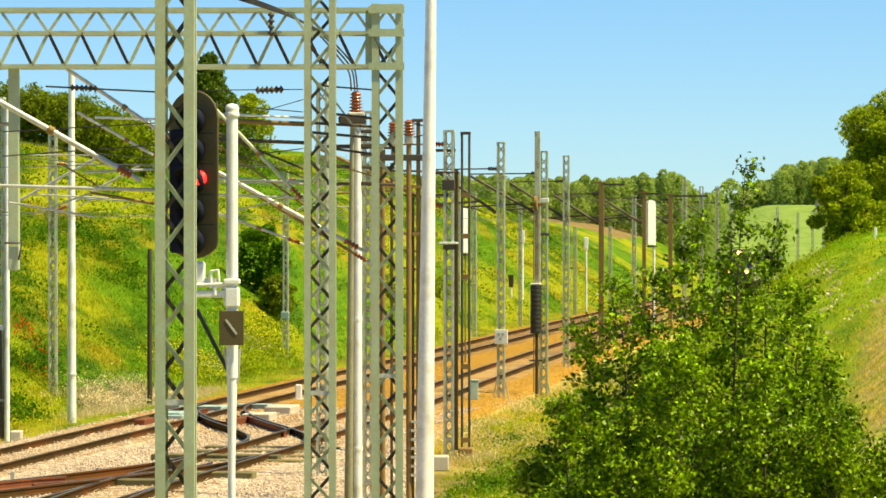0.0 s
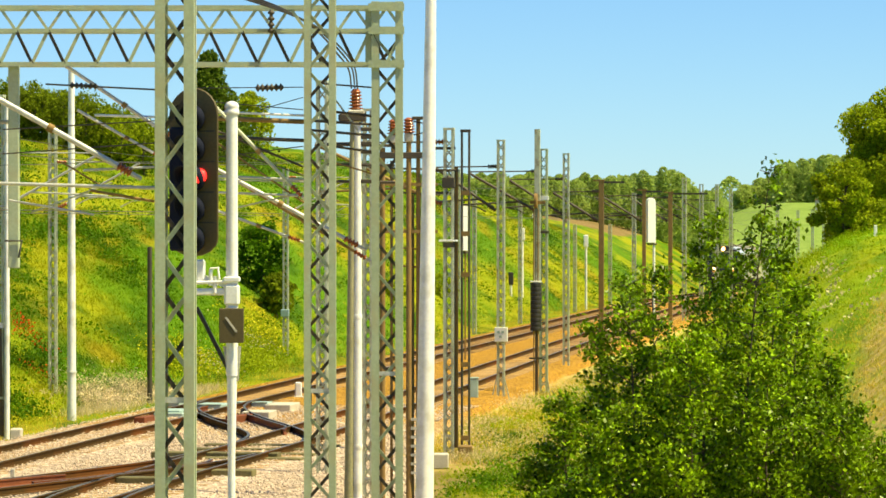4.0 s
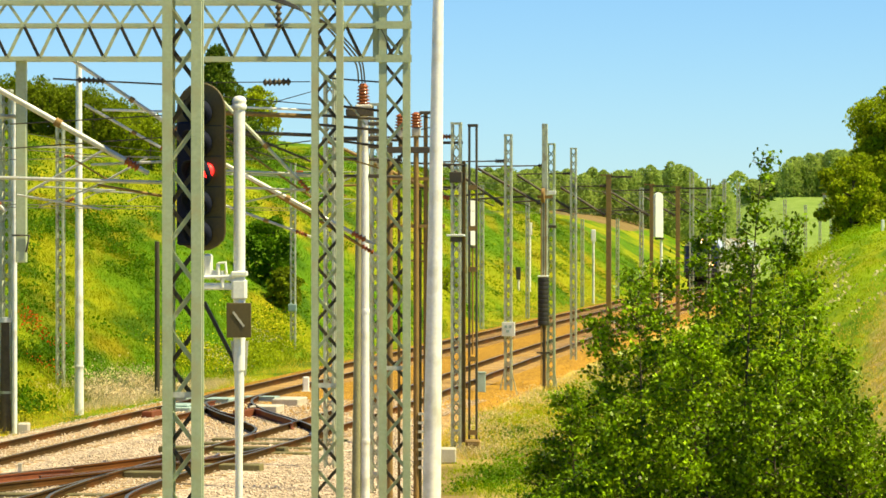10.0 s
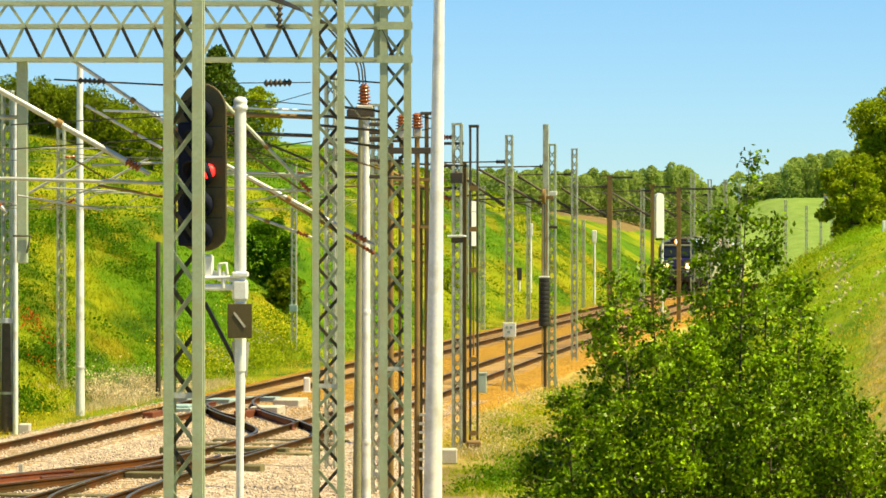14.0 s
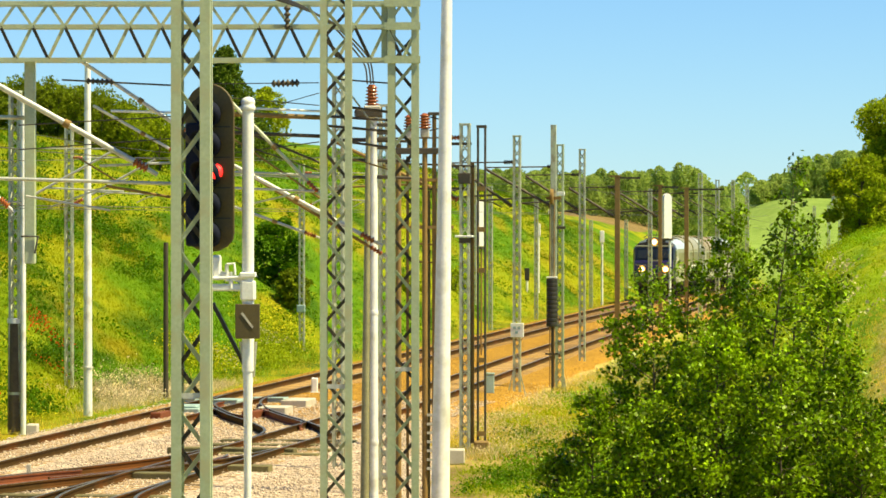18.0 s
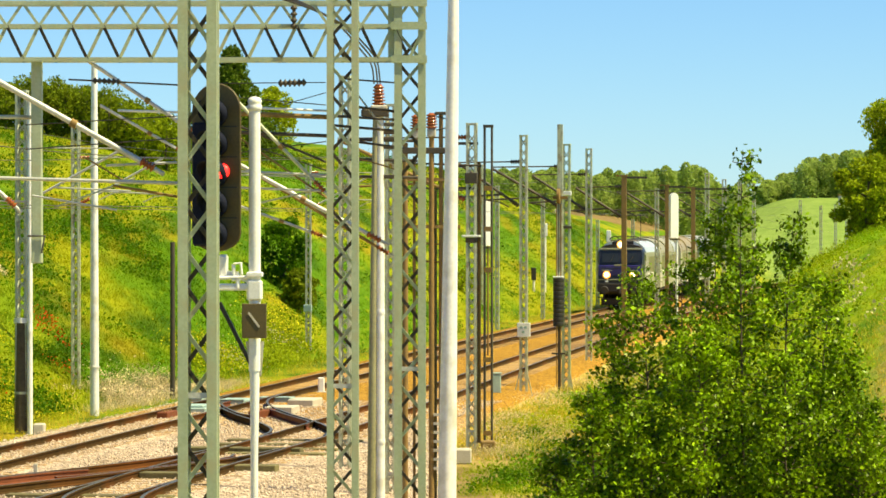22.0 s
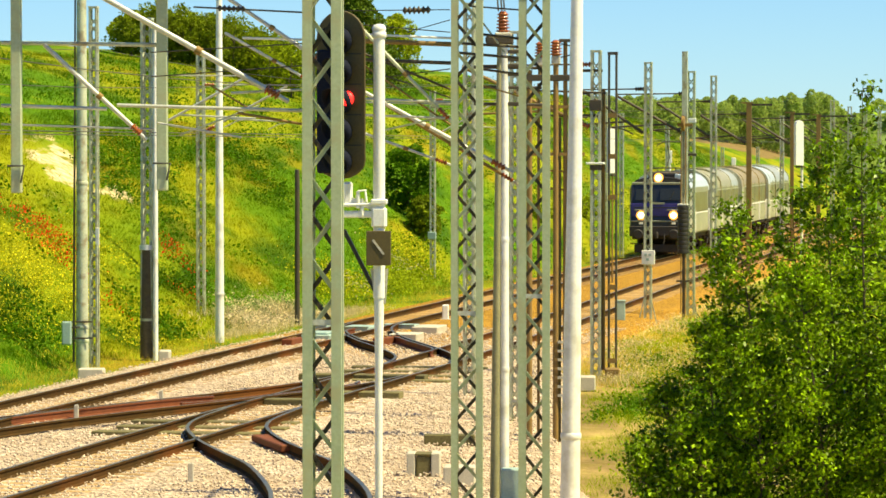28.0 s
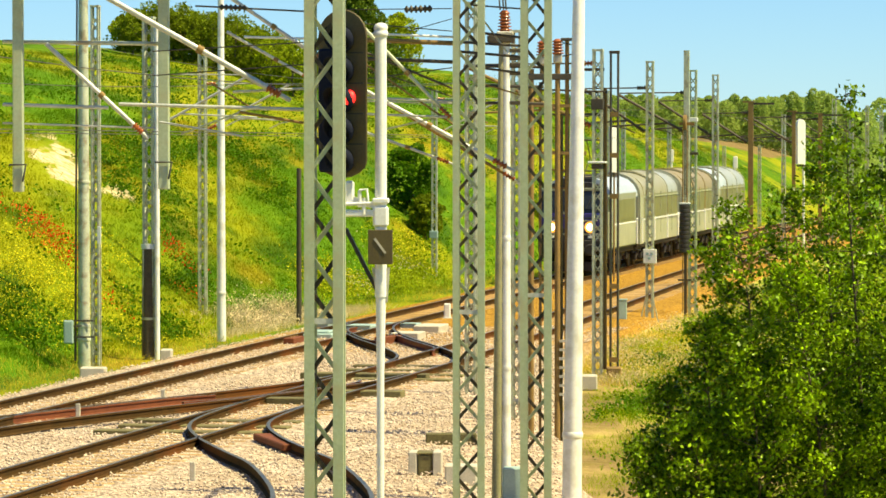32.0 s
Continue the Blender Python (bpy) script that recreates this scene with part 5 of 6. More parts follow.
def make_loco():
    L, W = 10.0, 2.86
    ob = thing("electric_locomotive", "dark blue electric locomotive with lit headlights", "locomotive")
    hull = Solid()
    # body drawn out in rings, the cab ends set back and narrowed towards the top
    rings = []
    for y, k in ((0.0, 0.0), (0.55, 1.0), (L - 0.55, 1.0), (L, 0.0)):
        inset, back = (0.10, 0.0) if k == 0 else (0.0, 0.0)
        sgn = 1 if y < L / 2 else -1
        ring = []
        for x, z in ((1, 1.02), (1, 1.75), (1, 2.55), (0.985, 3.35), (0.90, 3.55), (-0.90, 3.55), (-0.985, 3.35), (-1, 2.55), (-1, 1.75), (-1, 1.02)):
            yy = y + (sgn * 0.32 * max(0, (z - 2.4) / 1.1) if k == 0 else 0)
            ring.append((x * (W / 2 - inset), yy, z))
        rings.append(ring)
    n = 10
    v = [p for r in rings for p in r]
    f = [(j * n + i, (j + 1) * n + i, (j + 1) * n + (i + 1) % n, j * n + (i + 1) % n) for j in range(3) for i in range(n)]
    f += [tuple(range(n)), tuple(range(3 * n, 4 * n))[::-1]]
    hull.add(v, f)
    body = part("body", hull, LOCO_NAVY, ob)
    roof = Solid()
    roof.prism([(1.29, 3.45), (1.12, 3.70), (0.7, 3.80), (0, 3.84), (-0.7, 3.80), (-1.12, 3.70), (-1.29, 3.45)], 0.42, 1.9)
    part("cab_roof", roof, UNDER, ob, "sooty dark cab roof")
    arch = [(1.445, 3.12), (1.42, 3.34), (1.28, 3.62), (1.02, 3.86), (0.66, 4.0), (0.62, 3.6), (1.0, 3.3), (1.3, 3.08)]
    for sx in (1, -1):
        part("roof_slope", Solid().prism([(sx * x, z) for x, z in (arch if sx > 0 else arch[::-1])], 1.7, L - 0.12), LOCO_ROOF, ob, "sloping roof side whitened with painted sky glare")
    part("roof_deck", Solid().prism([(0.68, 3.5), (0.66, 3.97), (-0.66, 3.97), (-0.68, 3.5)], 1.7, L - 0.2), UNDER, ob, "sooty roof deck")
    part("brow", Solid().block((0, 0.33, 3.53), (2.60, 0.14, 0.12), 0.02), LOCO_GREY, ob, "pale strip above the windscreens")
    # front: coloured apron, windscreens, trim, lamps
    apron = part("apron", Solid().block((0, -0.012, 2.24), (2.62, 0.05, 0.62), 0.02), LOCO_BLUE, ob, "bright blue front panel")
    part("trim_strip", Solid().block((0, -0.05, 1.69), (2.68, 0.05, 0.07), 0.01), LOCO_GREY, ob)
    part("trim_strip", Solid().block((0, -0.05, 2.36), (2.3, 0.04, 0.05), 0.01), LOCO_NAVY, ob)
    for sx in (-0.60, 0.60):
        win = Solid()
        y = 0.10
        win.add([(sx - 0.50, y - 0.03, 2.72), (sx + 0.50, y - 0.03, 2.72), (sx + 0.47, y + 0.14, 3.27), (sx - 0.47, y + 0.14, 3.27), (sx - 0.50, y + 0.03, 2.72), (sx + 0.50, y + 0.03, 2.72), (sx + 0.47, y + 0.2, 3.27), (sx - 0.47, y + 0.2, 3.27)],
                [(0, 1, 2, 3), (5, 4, 7, 6), (0, 4, 5, 1), (3, 2, 6, 7), (1, 5, 6, 2), (0, 3, 7, 4)])
        pane = part("windscreen", win, GLASS, ob)
        part("wiper", Solid().bar((sx, y - 0.05, 2.74), (sx + 0.2, y + 0.05, 3.15), 0.025, 0.015), BLACK, pane)
    for x, z, y in ((-0.80, 1.98, -0.06), (0.80, 1.98, -0.06), (0.0, 3.80, 0.42)):
        lamp = part("headlight", Solid().turned((x, y + 0.10, z), [(0.20, 0), (0.21, 0.10), (0.19, 0.12)], 18, (0, -1, 0)), LOCO_NAVY, ob)
        # Added glowing ring imitates the glare around the lens.
        part("reflector", Solid().turned((x, y - 0.005, z), [(0.235, 0), (0.235, 0.02), (0.15, 0.03)], 18, (0, -1, 0)), LAMP_RING, lamp, "orange glowing ring standing in for lamp glare")
        part("lens", Solid().turned((x, y - 0.035, z), [(0.15, 0), (0.14, 0.03), (0.07, 0.05)], 18, (0, -1, 0)), HEADLIGHT, lamp, "glowing warm lens")
    part("lamp_mount", Solid().block((0, 0.75, 3.78), (0.46, 0.5, 0.34), 0.05), UNDER, ob)
    part("trim_lamp_shade", Solid().block((0.80, -0.10, 2.24), (0.6, 0.08, 0.05), 0.01), LOCO_GREY, ob)
    part("trim_lamp_shade", Solid().block((-0.80, -0.10, 2.24), (0.6, 0.08, 0.05), 0.01), LOCO_GREY, ob)
    for sx in (-0.80, 0.80):
        part("tail_lamp", Solid().block((sx, -0.06, 1.58), (0.2, 0.06, 0.10), 0.01), WHITE, ob)
    part("buffer_beam", Solid().block((0, 0.02, 1.20), (2.72, 0.30, 0.50), 0.03), UNDER, ob)
    for sx in (-0.875, 0.875):
        part("buffer", Solid().turned((sx, -0.12, 1.06), [(0.11, 0), (0.10, 0.38), (0.24, 0.40), (0.25, 0.44), (0.2, 0.47)], 18, (0, -1, 0)), UNDER, ob)
        part("handrail", Solid().rod((sx * 1.52, -0.02, 1.5), (sx * 1.52, 0.02, 2.6), 0.02, None, 6), LOCO_GREY, ob)
        part("step", Solid().block((sx * 1.3, 0.12, 0.6), (0.4, 0.25, 0.05), 0.01), UNDER, ob)
    part("coupling", Solid().block((0, -0.25, 1.0), (0.12, 0.4, 0.3), 0.03), UNDER, ob)
    part("hose", Solid().path([(0.35, -0.1, 1.1), (0.37, -0.2, 0.8), (0.32, -0.22, 0.55)], 0.03), UNDER, ob)
    part("rail_guard", Solid().block((0, 0.15, 0.36), (2.3, 0.08, 0.40), 0.03), UNDER, ob)
    part("cab_plate", Solid().block((0, -0.045, 2.56), (0.7, 0.02, 0.10), 0.005), LOCO_GREY, ob)
    # sides
    for sx in (-1, 1):
        x = sx * (W / 2 + 0.006)
        part("side_panel", Solid().block((x, L / 2, 2.2), (0.02, L - 1.3, 2.2), 0.006), LOCO_GREY, ob, "light grey body side")
        part("side_stripe", Solid().block((x * 1.006, L / 2 + 0.9, 1.54), (0.02, L - 3.2, 0.92), 0.006), COACH_LOW, ob)
        part("side_window", Solid().block((x * 1.006, 0.98, 2.9), (0.03, 0.55, 0.62), 0.02), GLASS, ob)
        part("side_band", Solid().block((x * 1.006, L / 2 + 1.1, 2.55), (0.02, L - 4.4, 1.0), 0.006), COACH, ob, "olive upper side")
        part("division_strip", Solid().block((x * 1.01, L / 2 + 0.9, 2.03), (0.03, L - 3.2, 0.07), 0.006), WHITE, ob, "white division strip")
        for y in (3.5, L - 0.4):
            part("side_post", Solid().block((x * 1.015, y, 1.6), (0.05, 0.14, 1.1), 0.01), WHITE, ob, "white side post")
        door = part("cab_door", Solid().block((x * 1.006, 1.75, 2.2), (0.03, 0.62, 1.9), 0.01), LOCO_GREY, ob)
        for dy in (-0.42, 0.42):
            part("door_handrail", Solid().rod((x * 1.03, 1.75 + dy, 1.3), (x * 1.03, 1.75 + dy, 2.8), 0.022, None, 6), WHITE, door)
    part("underframe", Solid().block((0, L / 2, 0.92), (2.6, L - 0.8, 0.26), 0.03), UNDER, ob)
    part("battery_box", Solid().block((0, L / 2, 0.62), (2.5, 1.2, 0.6), 0.04), UNDER, ob)
    for y in (2.5, L - 2.5):
        bogie(ob, y, 2.4, 0.58)
    # roof gear
    for y in (3.1, L - 2.2):
        pan = part("pantograph", Solid().path([(-0.8, y - 0.8, 4.02), (0.8, y - 0.8, 4.02), (0.8, y + 0.8, 4.02), (-0.8, y + 0.8, 4.02), (-0.8, y - 0.8, 4.02)], 0.035), DARK, ob)
        up = 5.55 if y > L / 2 else 4.25
        for sx in (-0.55, 0.55):
            part("arm", Solid().path([(sx, y - 0.6, 4.03), (sx * 0.8, y + 0.75, (4.03 + up) / 2), (sx * 0.9, y, up)], 0.022), DARK, pan)
        part("contact_strip", Solid().path([(-0.98, y, up - 0.15), (-0.7, y, up + 0.02), (0.7, y, up + 0.02), (0.98, y, up - 0.15)], 0.03), DARK, pan)
        for sx in (-0.7, 0.7):
            for dy in (-0.7, 0.7):
                insulator(ob, (sx, y + dy, 3.72), (sx, y + dy, 4.0), 0.07, 3)
    part("resistor_cover", Solid().block((0, L / 2, 3.98), (1.2, 1.6, 0.24), 0.05), UNDER, ob)
    return ob


def hood_section(w, z0, z1, zt, n=14):
    """Upright sides and an arched top."""
    s = [(w / 2, z0), (w / 2, z1)]
    for i in range(1, n):
        a = math.pi * i / n
        s.append((w / 2 * math.cos(a), z1 + (zt - z1) * math.sin(a) ** 0.85))
    return s + [(-w / 2, z1), (-w / 2, z0)]


def hood(ob, y0, y1, w, zt, top):
    """One telescoping hood: a shell with ribs, pale below."""
    sec = hood_section(w, 2.02, 3.16, zt)
    s = Solid()
    n = len(sec)
    v = [(x, y0, z) for x, z in sec] + [(x, y1, z) for x, z in sec]
    s.add(v, [(n + i, n + i + 1, i + 1, i) for i in (0, n - 2)], False, 0)
    s.add(v, [(n + i, n + i + 1, i + 1, i) for i in range(1, n - 2)], True, 1)
    s.add(v, [tuple(range(n)), tuple(range(n, 2 * n))[::-1]], False, 0)
    shell = part("hood", s, (COACH, top), ob, "olive hood with a pale arched top" if top in (LOCO_ROOF, HOOD_GREY) else "olive hood with a brown arched top")
    low = part("hood_skirt", Solid().block((0, (y0 + y1) / 2, 1.53), (w + 0.01, y1 - y0, 1.0), 0.01), COACH_LOW, ob, "pale grey hood skirt")
    for y in (y0 + 0.03, y1 - 0.03):
        rib = Solid()
        out = [(x * 1.018, z + (0.03 if z > 3.1 else 0)) for x, z in sec]
        rib.path([(x, y, z) for x, z in out], 0.02, 6)
        part("rim", rib, top, shell)
    k = int((y1 - y0) / 1.9)
    for i in range(1, k):
        y = y0 + (y1 - y0) * i / k
        for sx in (-1, 1):
            part("rib", Solid().box((sx * (w / 2 + 0.012), y, 2.3), (0.03, 0.05, 1.9)), COACH_LOW, shell)
    for sx in (-1, 1):
        part("rail_strip", Solid().box((sx * (w / 2 + 0.015), (y0 + y1) / 2, 3.06), (0.03, y1 - y0, 0.07)), COACH_LOW, shell)
        part("division_strip", Solid().box((sx * (w / 2 + 0.02), (y0 + y1) / 2, 2.06), (0.04, y1 - y0, 0.07)), WHITE, shell, "white division strip")


def make_wagon(colour, tops):
    L = 14.8
    ob = thing("hood_wagon", f"olive-grey freight wagon with {colour} arched sliding hoods", "freight wagon", group="wagons")
    hood(ob, 1.6, 5.4, 2.78, 4.12, tops[1])
    hood(ob, 5.2, 10.2, 2.84, 4.18, tops[2])
    hood(ob, 10.0, L - 0.45, 2.78, 4.12, tops[3])
    sec = hood_section(2.86, 1.0, 3.06, 4.18)
    n = len(sec)
    v = [(x, y, z) for y in (0.44, 1.7) for x, z in sec]
    front = Solid().add(v, [(n + i, n + i + 1, i + 1, i) for i in (0, n - 2)], False, 0)
    front.add(v, [(n + i, n + i + 1, i + 1, i) for i in range(1, n - 2)], True, 1)
    front.add(v, [tuple(range(n)), tuple(range(n, 2 * n))[::-1]], False, 0)
    part("end_hood", front, (COACH_LOW, tops[0]), ob, "arched end hood with pale sides")
    for y, s in ((0.38, -1), (L - 0.40, 1)):
        end = part("end_wall", Solid().prism(hood_section(2.70, 1.0, 3.05, 4.12), y - 0.03, y + 0.03), COACH_LOW, ob, "pale arched end wall")
        for sx in (-0.8, 0.0, 0.8):
            part("stiffener", Solid().box((sx, y + s * 0.06, 2.2), (0.08, 0.08, 2.3)), COACH_LOW, end)
        for sx in (-1.32, 1.32):
            part("handrail", Solid().path([(sx, y + s * 0.1, 1.15), (sx, y + s * 0.3, 1.2), (sx, y + s * 0.3, 2.1), (sx, y + s * 0.1, 2.15)], 0.025), WHITE, ob, "white handrail")
            part("step", Solid().block((sx, y + s * 0.2, 0.75), (0.3, 0.3, 0.05), 0.01), UNDER, ob)
    for y, s in ((0, -1), (L, 1)):
        part("head_stock", Solid().block((0, y, 1.06), (2.7, 0.16, 0.34), 0.02), UNDER, ob)
        for sx in (-0.875, 0.875):
            part("buffer", Solid().turned((sx, y, 1.06), [(0.10, 0), (0.10, 0.30), (0.22, 0.32), (0.22, 0.38)], 14, (0, s, 0)), UNDER, ob)
    for y in (1.0, 5.3, 10.1, L - 0.6):
        for sx in (-1, 1):
            part("side_post", Solid().block((sx * 1.45, y, 1.6), (0.06, 0.14, 1.1), 0.01), WHITE, ob, "white side post")
    part("underframe", Solid().block((0, L / 2, 0.94), (2.5, L - 0.2, 0.26), 0.03), UNDER, ob)
    part("sole_bar", Solid().box((1.28, L / 2, 0.96), (0.08, L - 0.1, 0.2)), UNDER, ob)
    part("sole_bar", Solid().box((-1.28, L / 2, 0.96), (0.08, L - 0.1, 0.2)), UNDER, ob)
    part("brake_cylinder", Solid().turned((0.6, L / 2 - 0.6, 0.66), [(0.16, 0), (0.18, 0.05), (0.18, 0.8), (0.12, 0.9)], 14, (0, 1, 0)), UNDER, ob)
    for y in (2.2, L - 2.2):
        bogie(ob, y, 1.8, 0.46)
    return ob


loco = make_loco()
# The pale hood tops stand in for sky reflected on the arched roofs.
coaches = [make_wagon("tan", (HOOD_TAN, HOOD_TAN, HOOD_TAN, HOOD_GREY)), make_wagon("brown", (ROOF, ROOF, ROOF, ROOF)), make_wagon("pale grey", (LOCO_ROOF, LOCO_ROOF, HOOD_GREY, HOOD_GREY))]
# where the locomotive's front stands, in metres of y, second by second
TRAIN = [(0, 355.5), (3, 338.8), (6, 321.6), (9, 304.2), (11, 292.2), (13, 279.8), (15.5, 264.2), (18, 248.2), (21, 228.3), (23, 214.5), (25, 200.7), (28, 179.7), (29, 172.6), (30, 165.5), (31, 158.3), (32, 151.0)]


def train_rows(back):
    rows = []
    for t, y in TRAIN:
        yy = y + back * math.cos(TURN)
        rows.append((t, pose(far_x(yy), yy, dip(yy), 0, 0, -math.degrees(TURN))))
    return rows


# ---- plants ----
rng = np.random.default_rng(7)


def leaf_mesh(name, centres, sizes, mat, narrow=0.62, rng=rng):
    """Many small kite-shaped leaves, one loose face each."""
    c = np.asarray(centres, float)
    n = len(c)
    s = np.asarray(sizes, float).reshape(-1, 1)
    a = rng.normal(size=(n, 3))
    a /= np.linalg.norm(a, axis=1, keepdims=True)
    b = rng.normal(size=(n, 3))
    b[:, 2] *= 0.6
    b -= a * (a * b).sum(1, keepdims=True)
    b /= np.linalg.norm(b, axis=1, keepdims=True)
    v = np.stack([c - a * s, c + b * s * narrow - a * s * 0.1, c + a * s, c - b * s * narrow - a * s * 0.1], 1).reshape(-1, 3)
    f = np.arange(4 * n).reshape(n, 4)
    me = bpy.data.meshes.new(name)
    me.vertices.add(4 * n)
    me.vertices.foreach_set("co", v.ravel())
    me.loops.add(4 * n)
    me.loops.foreach_set("vertex_index", f.ravel())
    me.polygons.add(n)
    me.polygons.foreach_set("loop_start", np.arange(0, 4 * n, 4))
    me.polygons.foreach_set("loop_total", np.full(n, 4))
    me.materials.append(mat)
    me.update(calc_edges=True)
    return me


def slim_blades(name, roots, heights, widths, mat, lean=0.55):
    """Fine leaning blades, each a single narrow face."""
    r = np.asarray(roots, float)
    n = len(r)
    h = np.asarray(heights, float).reshape(-1, 1)
    w = np.asarray(widths, float).reshape(-1, 1)
    ang = rng.uniform(0, math.pi, n)
    side = np.stack([np.cos(ang), np.sin(ang), np.zeros(n)], 1)
    tip = r + np.concatenate([rng.normal(size=(n, 2)) * lean * h, h], 1)
    v = np.stack([r - side * w, r + side * w, tip], 1).reshape(-1, 3)
    me = bpy.data.meshes.new(name)
    me.vertices.add(3 * n)
    me.vertices.foreach_set("co", v.ravel())
    me.loops.add(3 * n)
    me.loops.foreach_set("vertex_index", np.arange(3 * n))
    me.polygons.add(n)
    me.polygons.foreach_set("loop_start", np.arange(0, 3 * n, 3))
    me.polygons.foreach_set("loop_total", np.full(n, 3))
    me.materials.append(mat)
    me.update(calc_edges=True)
    return me


def scatter(n, u0, u1, y0, y1, keep=None):
    """Points on the ground in a strip beside the line."""
    out = []
    for _ in range(n):
        y = y0 + (y1 - y0) * rng.random() ** 1.25
        u = rng.uniform(u0, u1)
        x = far_x(y) + u
        if keep and not keep(x, y, u):
            continue
        out.append((x, y, ground_z(x, y)))
    return np.array(out)


def tufts(name, label, pts, blades, h, w, mat, spread=0.18):
    p = np.repeat(pts, blades, 0)
    p[:, :2] += rng.normal(size=(len(p), 2)) * spread
    k = rng.uniform(0.6, 1.4, len(p))
    p[:, 2] -= 0.04
    ob = new(name, slim_blades(name, p, h * k, w * rng.uniform(0.7, 1.3, len(p)), mat))
    return tagged(ob, label, "grass", kind="stuff")


tufts("bank_grass", "tall green meadow grass on the cutting side", scatter(26000, -26, -4.6, 84, 330, lambda x, y, u: sandy(u, y) < 0.18 + 0.4 * rng.random()), 13, 0.17, 0.009, GRASS, 0.30)
tufts("toe_grass", "dry yellow grass beside the ballast", scatter(1500, -5.4, -2.9, 84, 260), 10, 0.22, 0.007, GRASS_DRY, 0.2)
tufts("verge_grass", "dry golden grass beside the track", scatter(5200, 8.0, 12.5, 88, 200, lambda x, y, u: u > ramp(y, NEAR_OFF) + 2.9), 12, 0.24, 0.007, GRASS_DRY, 0.24)
tufts("verge_green_grass", "green weeds among dry grass", scatter(4200, 8.0, 16.0, 66, 170, lambda x, y, u: u > ramp(y, [(60, 15.5), (75, 12.2), (90, 9.3), (100, 8.4), (200, 7.5)]) and noise.noise((x * .5, y * .25, 2)) > 0.0), 13, 0.26, 0.008, MEADOW, 0.24)
tufts("verge_straw", "pale dry stalks beside the track", scatter(3000, 7.8, 12.5, 88, 150, lambda x, y, u: u > ramp(y, NEAR_OFF) + 2.9 and noise.noise((x * .7, y * .3, 12)) > 0.0), 12, 0.26, 0.008, STRAW, 0.2)
tufts("right_bank_grass", "green meadow grass on the bank", scatter(9000, 9, 42, 88, 300, lambda x, y, u: u > ramp(y, RIGHT_TOE)), 12, 0.09, 0.009, MEADOW, 0.34)

tufts("bank_side_grass", "yellow-green meadow grass on the bank", scatter(13000, 9, 27, 56, 170, lambda x, y, u: u > ramp(y, RIGHT_TOE) and rng.random() > 0.65 * smooth(19.0, 20.4, u) * (1 - smooth(92, 102, y))), 14, 0.08, 0.007, MEADOW, 0.30)
tufts("bank_dry_grass", "dry golden grass high on the bank", scatter(2600, 18.6, 24, 70, 101, lambda x, y, u: rng.random() < smooth(18.8, 20.4, u) * (1 - smooth(92, 102, y))), 12, 0.09, 0.007, GRASS_DRY, 0.26)
tufts("slope_turf", "short green turf on the cutting side", scatter(14000, -15.5, -4.6, 92, 150, lambda x, y, u: sandy(u, y) < 0.18 + 0.4 * rng.random()), 12, 0.13, 0.008, GRASS, 0.26)


def flower_heads(name, label, pts, size, mat, lift, per=6, spread=0.5):
    p = np.repeat(pts, per, 0)
    p += rng.normal(size=p.shape) * np.array([spread, spread, 0.10])
    p[:, 2] = [ground_z(x, y) for x, y in p[:, :2]] + rng.uniform(0.6, 1.2, len(p)) * lift
    return tagged(new(name, leaf_mesh(name, p, size * rng.uniform(0.7, 1.3, len(p)), mat, narrow=0.9)), label, "flowers", kind="stuff")


tufts("yard_grass", "green weeds at the edge of the gravel", scatter(6000, 10.0, 19.0, 54, 92, lambda x, y, u: u > ramp(y, [(50, 15.0), (62, 13.6), (75, 11.6), (90, 9.3)]) and noise.noise((x * .6, y * .25, 4)) > 0.02), 13, 0.12, 0.006, MEADOW, 0.22)


def near_spot(*spots):
    """Keep what falls inside soft patches given as (u, y, half width, half length)."""
    return lambda x, y, u: max(math.exp(-((u - a) / c) ** 2 - ((y - b) / d) ** 2) for a, b, c, d in spots) > rng.random()


flower_heads("poppies", "red poppies scattered on the green bank", scatter(9000, -13, -5.2, 90, 128, near_spot((-9.3, 107.8, 0.45, 1.3), (-8.7, 107.4, 0.45, 1.6), (-7.9, 105.7, 0.4, 1.2), (-7.9, 117.8, 0.35, 1.0), (-7.3, 117.4, 0.25, 0.8), (-6.3, 113.5, 0.2, 0.7), (-6.4, 104.7, 0.25, 0.8))), 0.034, POPPY, 0.30, 5, 0.26)
flower_heads("yellow_flowers", "yellow flowering weeds on the bank", scatter(9000, -14, -4.4, 86, 124, near_spot((-7.4, 101.2, 1.1, 3.5), (-8.2, 103, 0.8, 3.0), (-8.2, 112, 0.4, 1.6), (-6.4, 97, 0.7, 2.6), (-4.8, 103, 0.3, 1.6))), 0.026, FLOWER, 0.28, 8, 0.45)
flower_heads("yellow_weeds", "yellow-green flowering weeds by the ballast", scatter(2400, -8.0, -4.2, 118, 158, near_spot((-5.7, 132, 0.6, 3.0), (-6.4, 149, 0.7, 3.0))), 0.030, FLOWER, 0.55, 8, 0.35)
flower_heads("cream_flowers", "cream flowering weeds on the bank", scatter(2400, -8, -4.4, 110, 160, near_spot((-5.2, 119.5, 0.45, 1.8), (-6.0, 146, 0.5, 2.0), (-5.4, 134, 0.4, 2.0))), 0.030, FLOWER_PALE, 0.45, 6, 0.3)
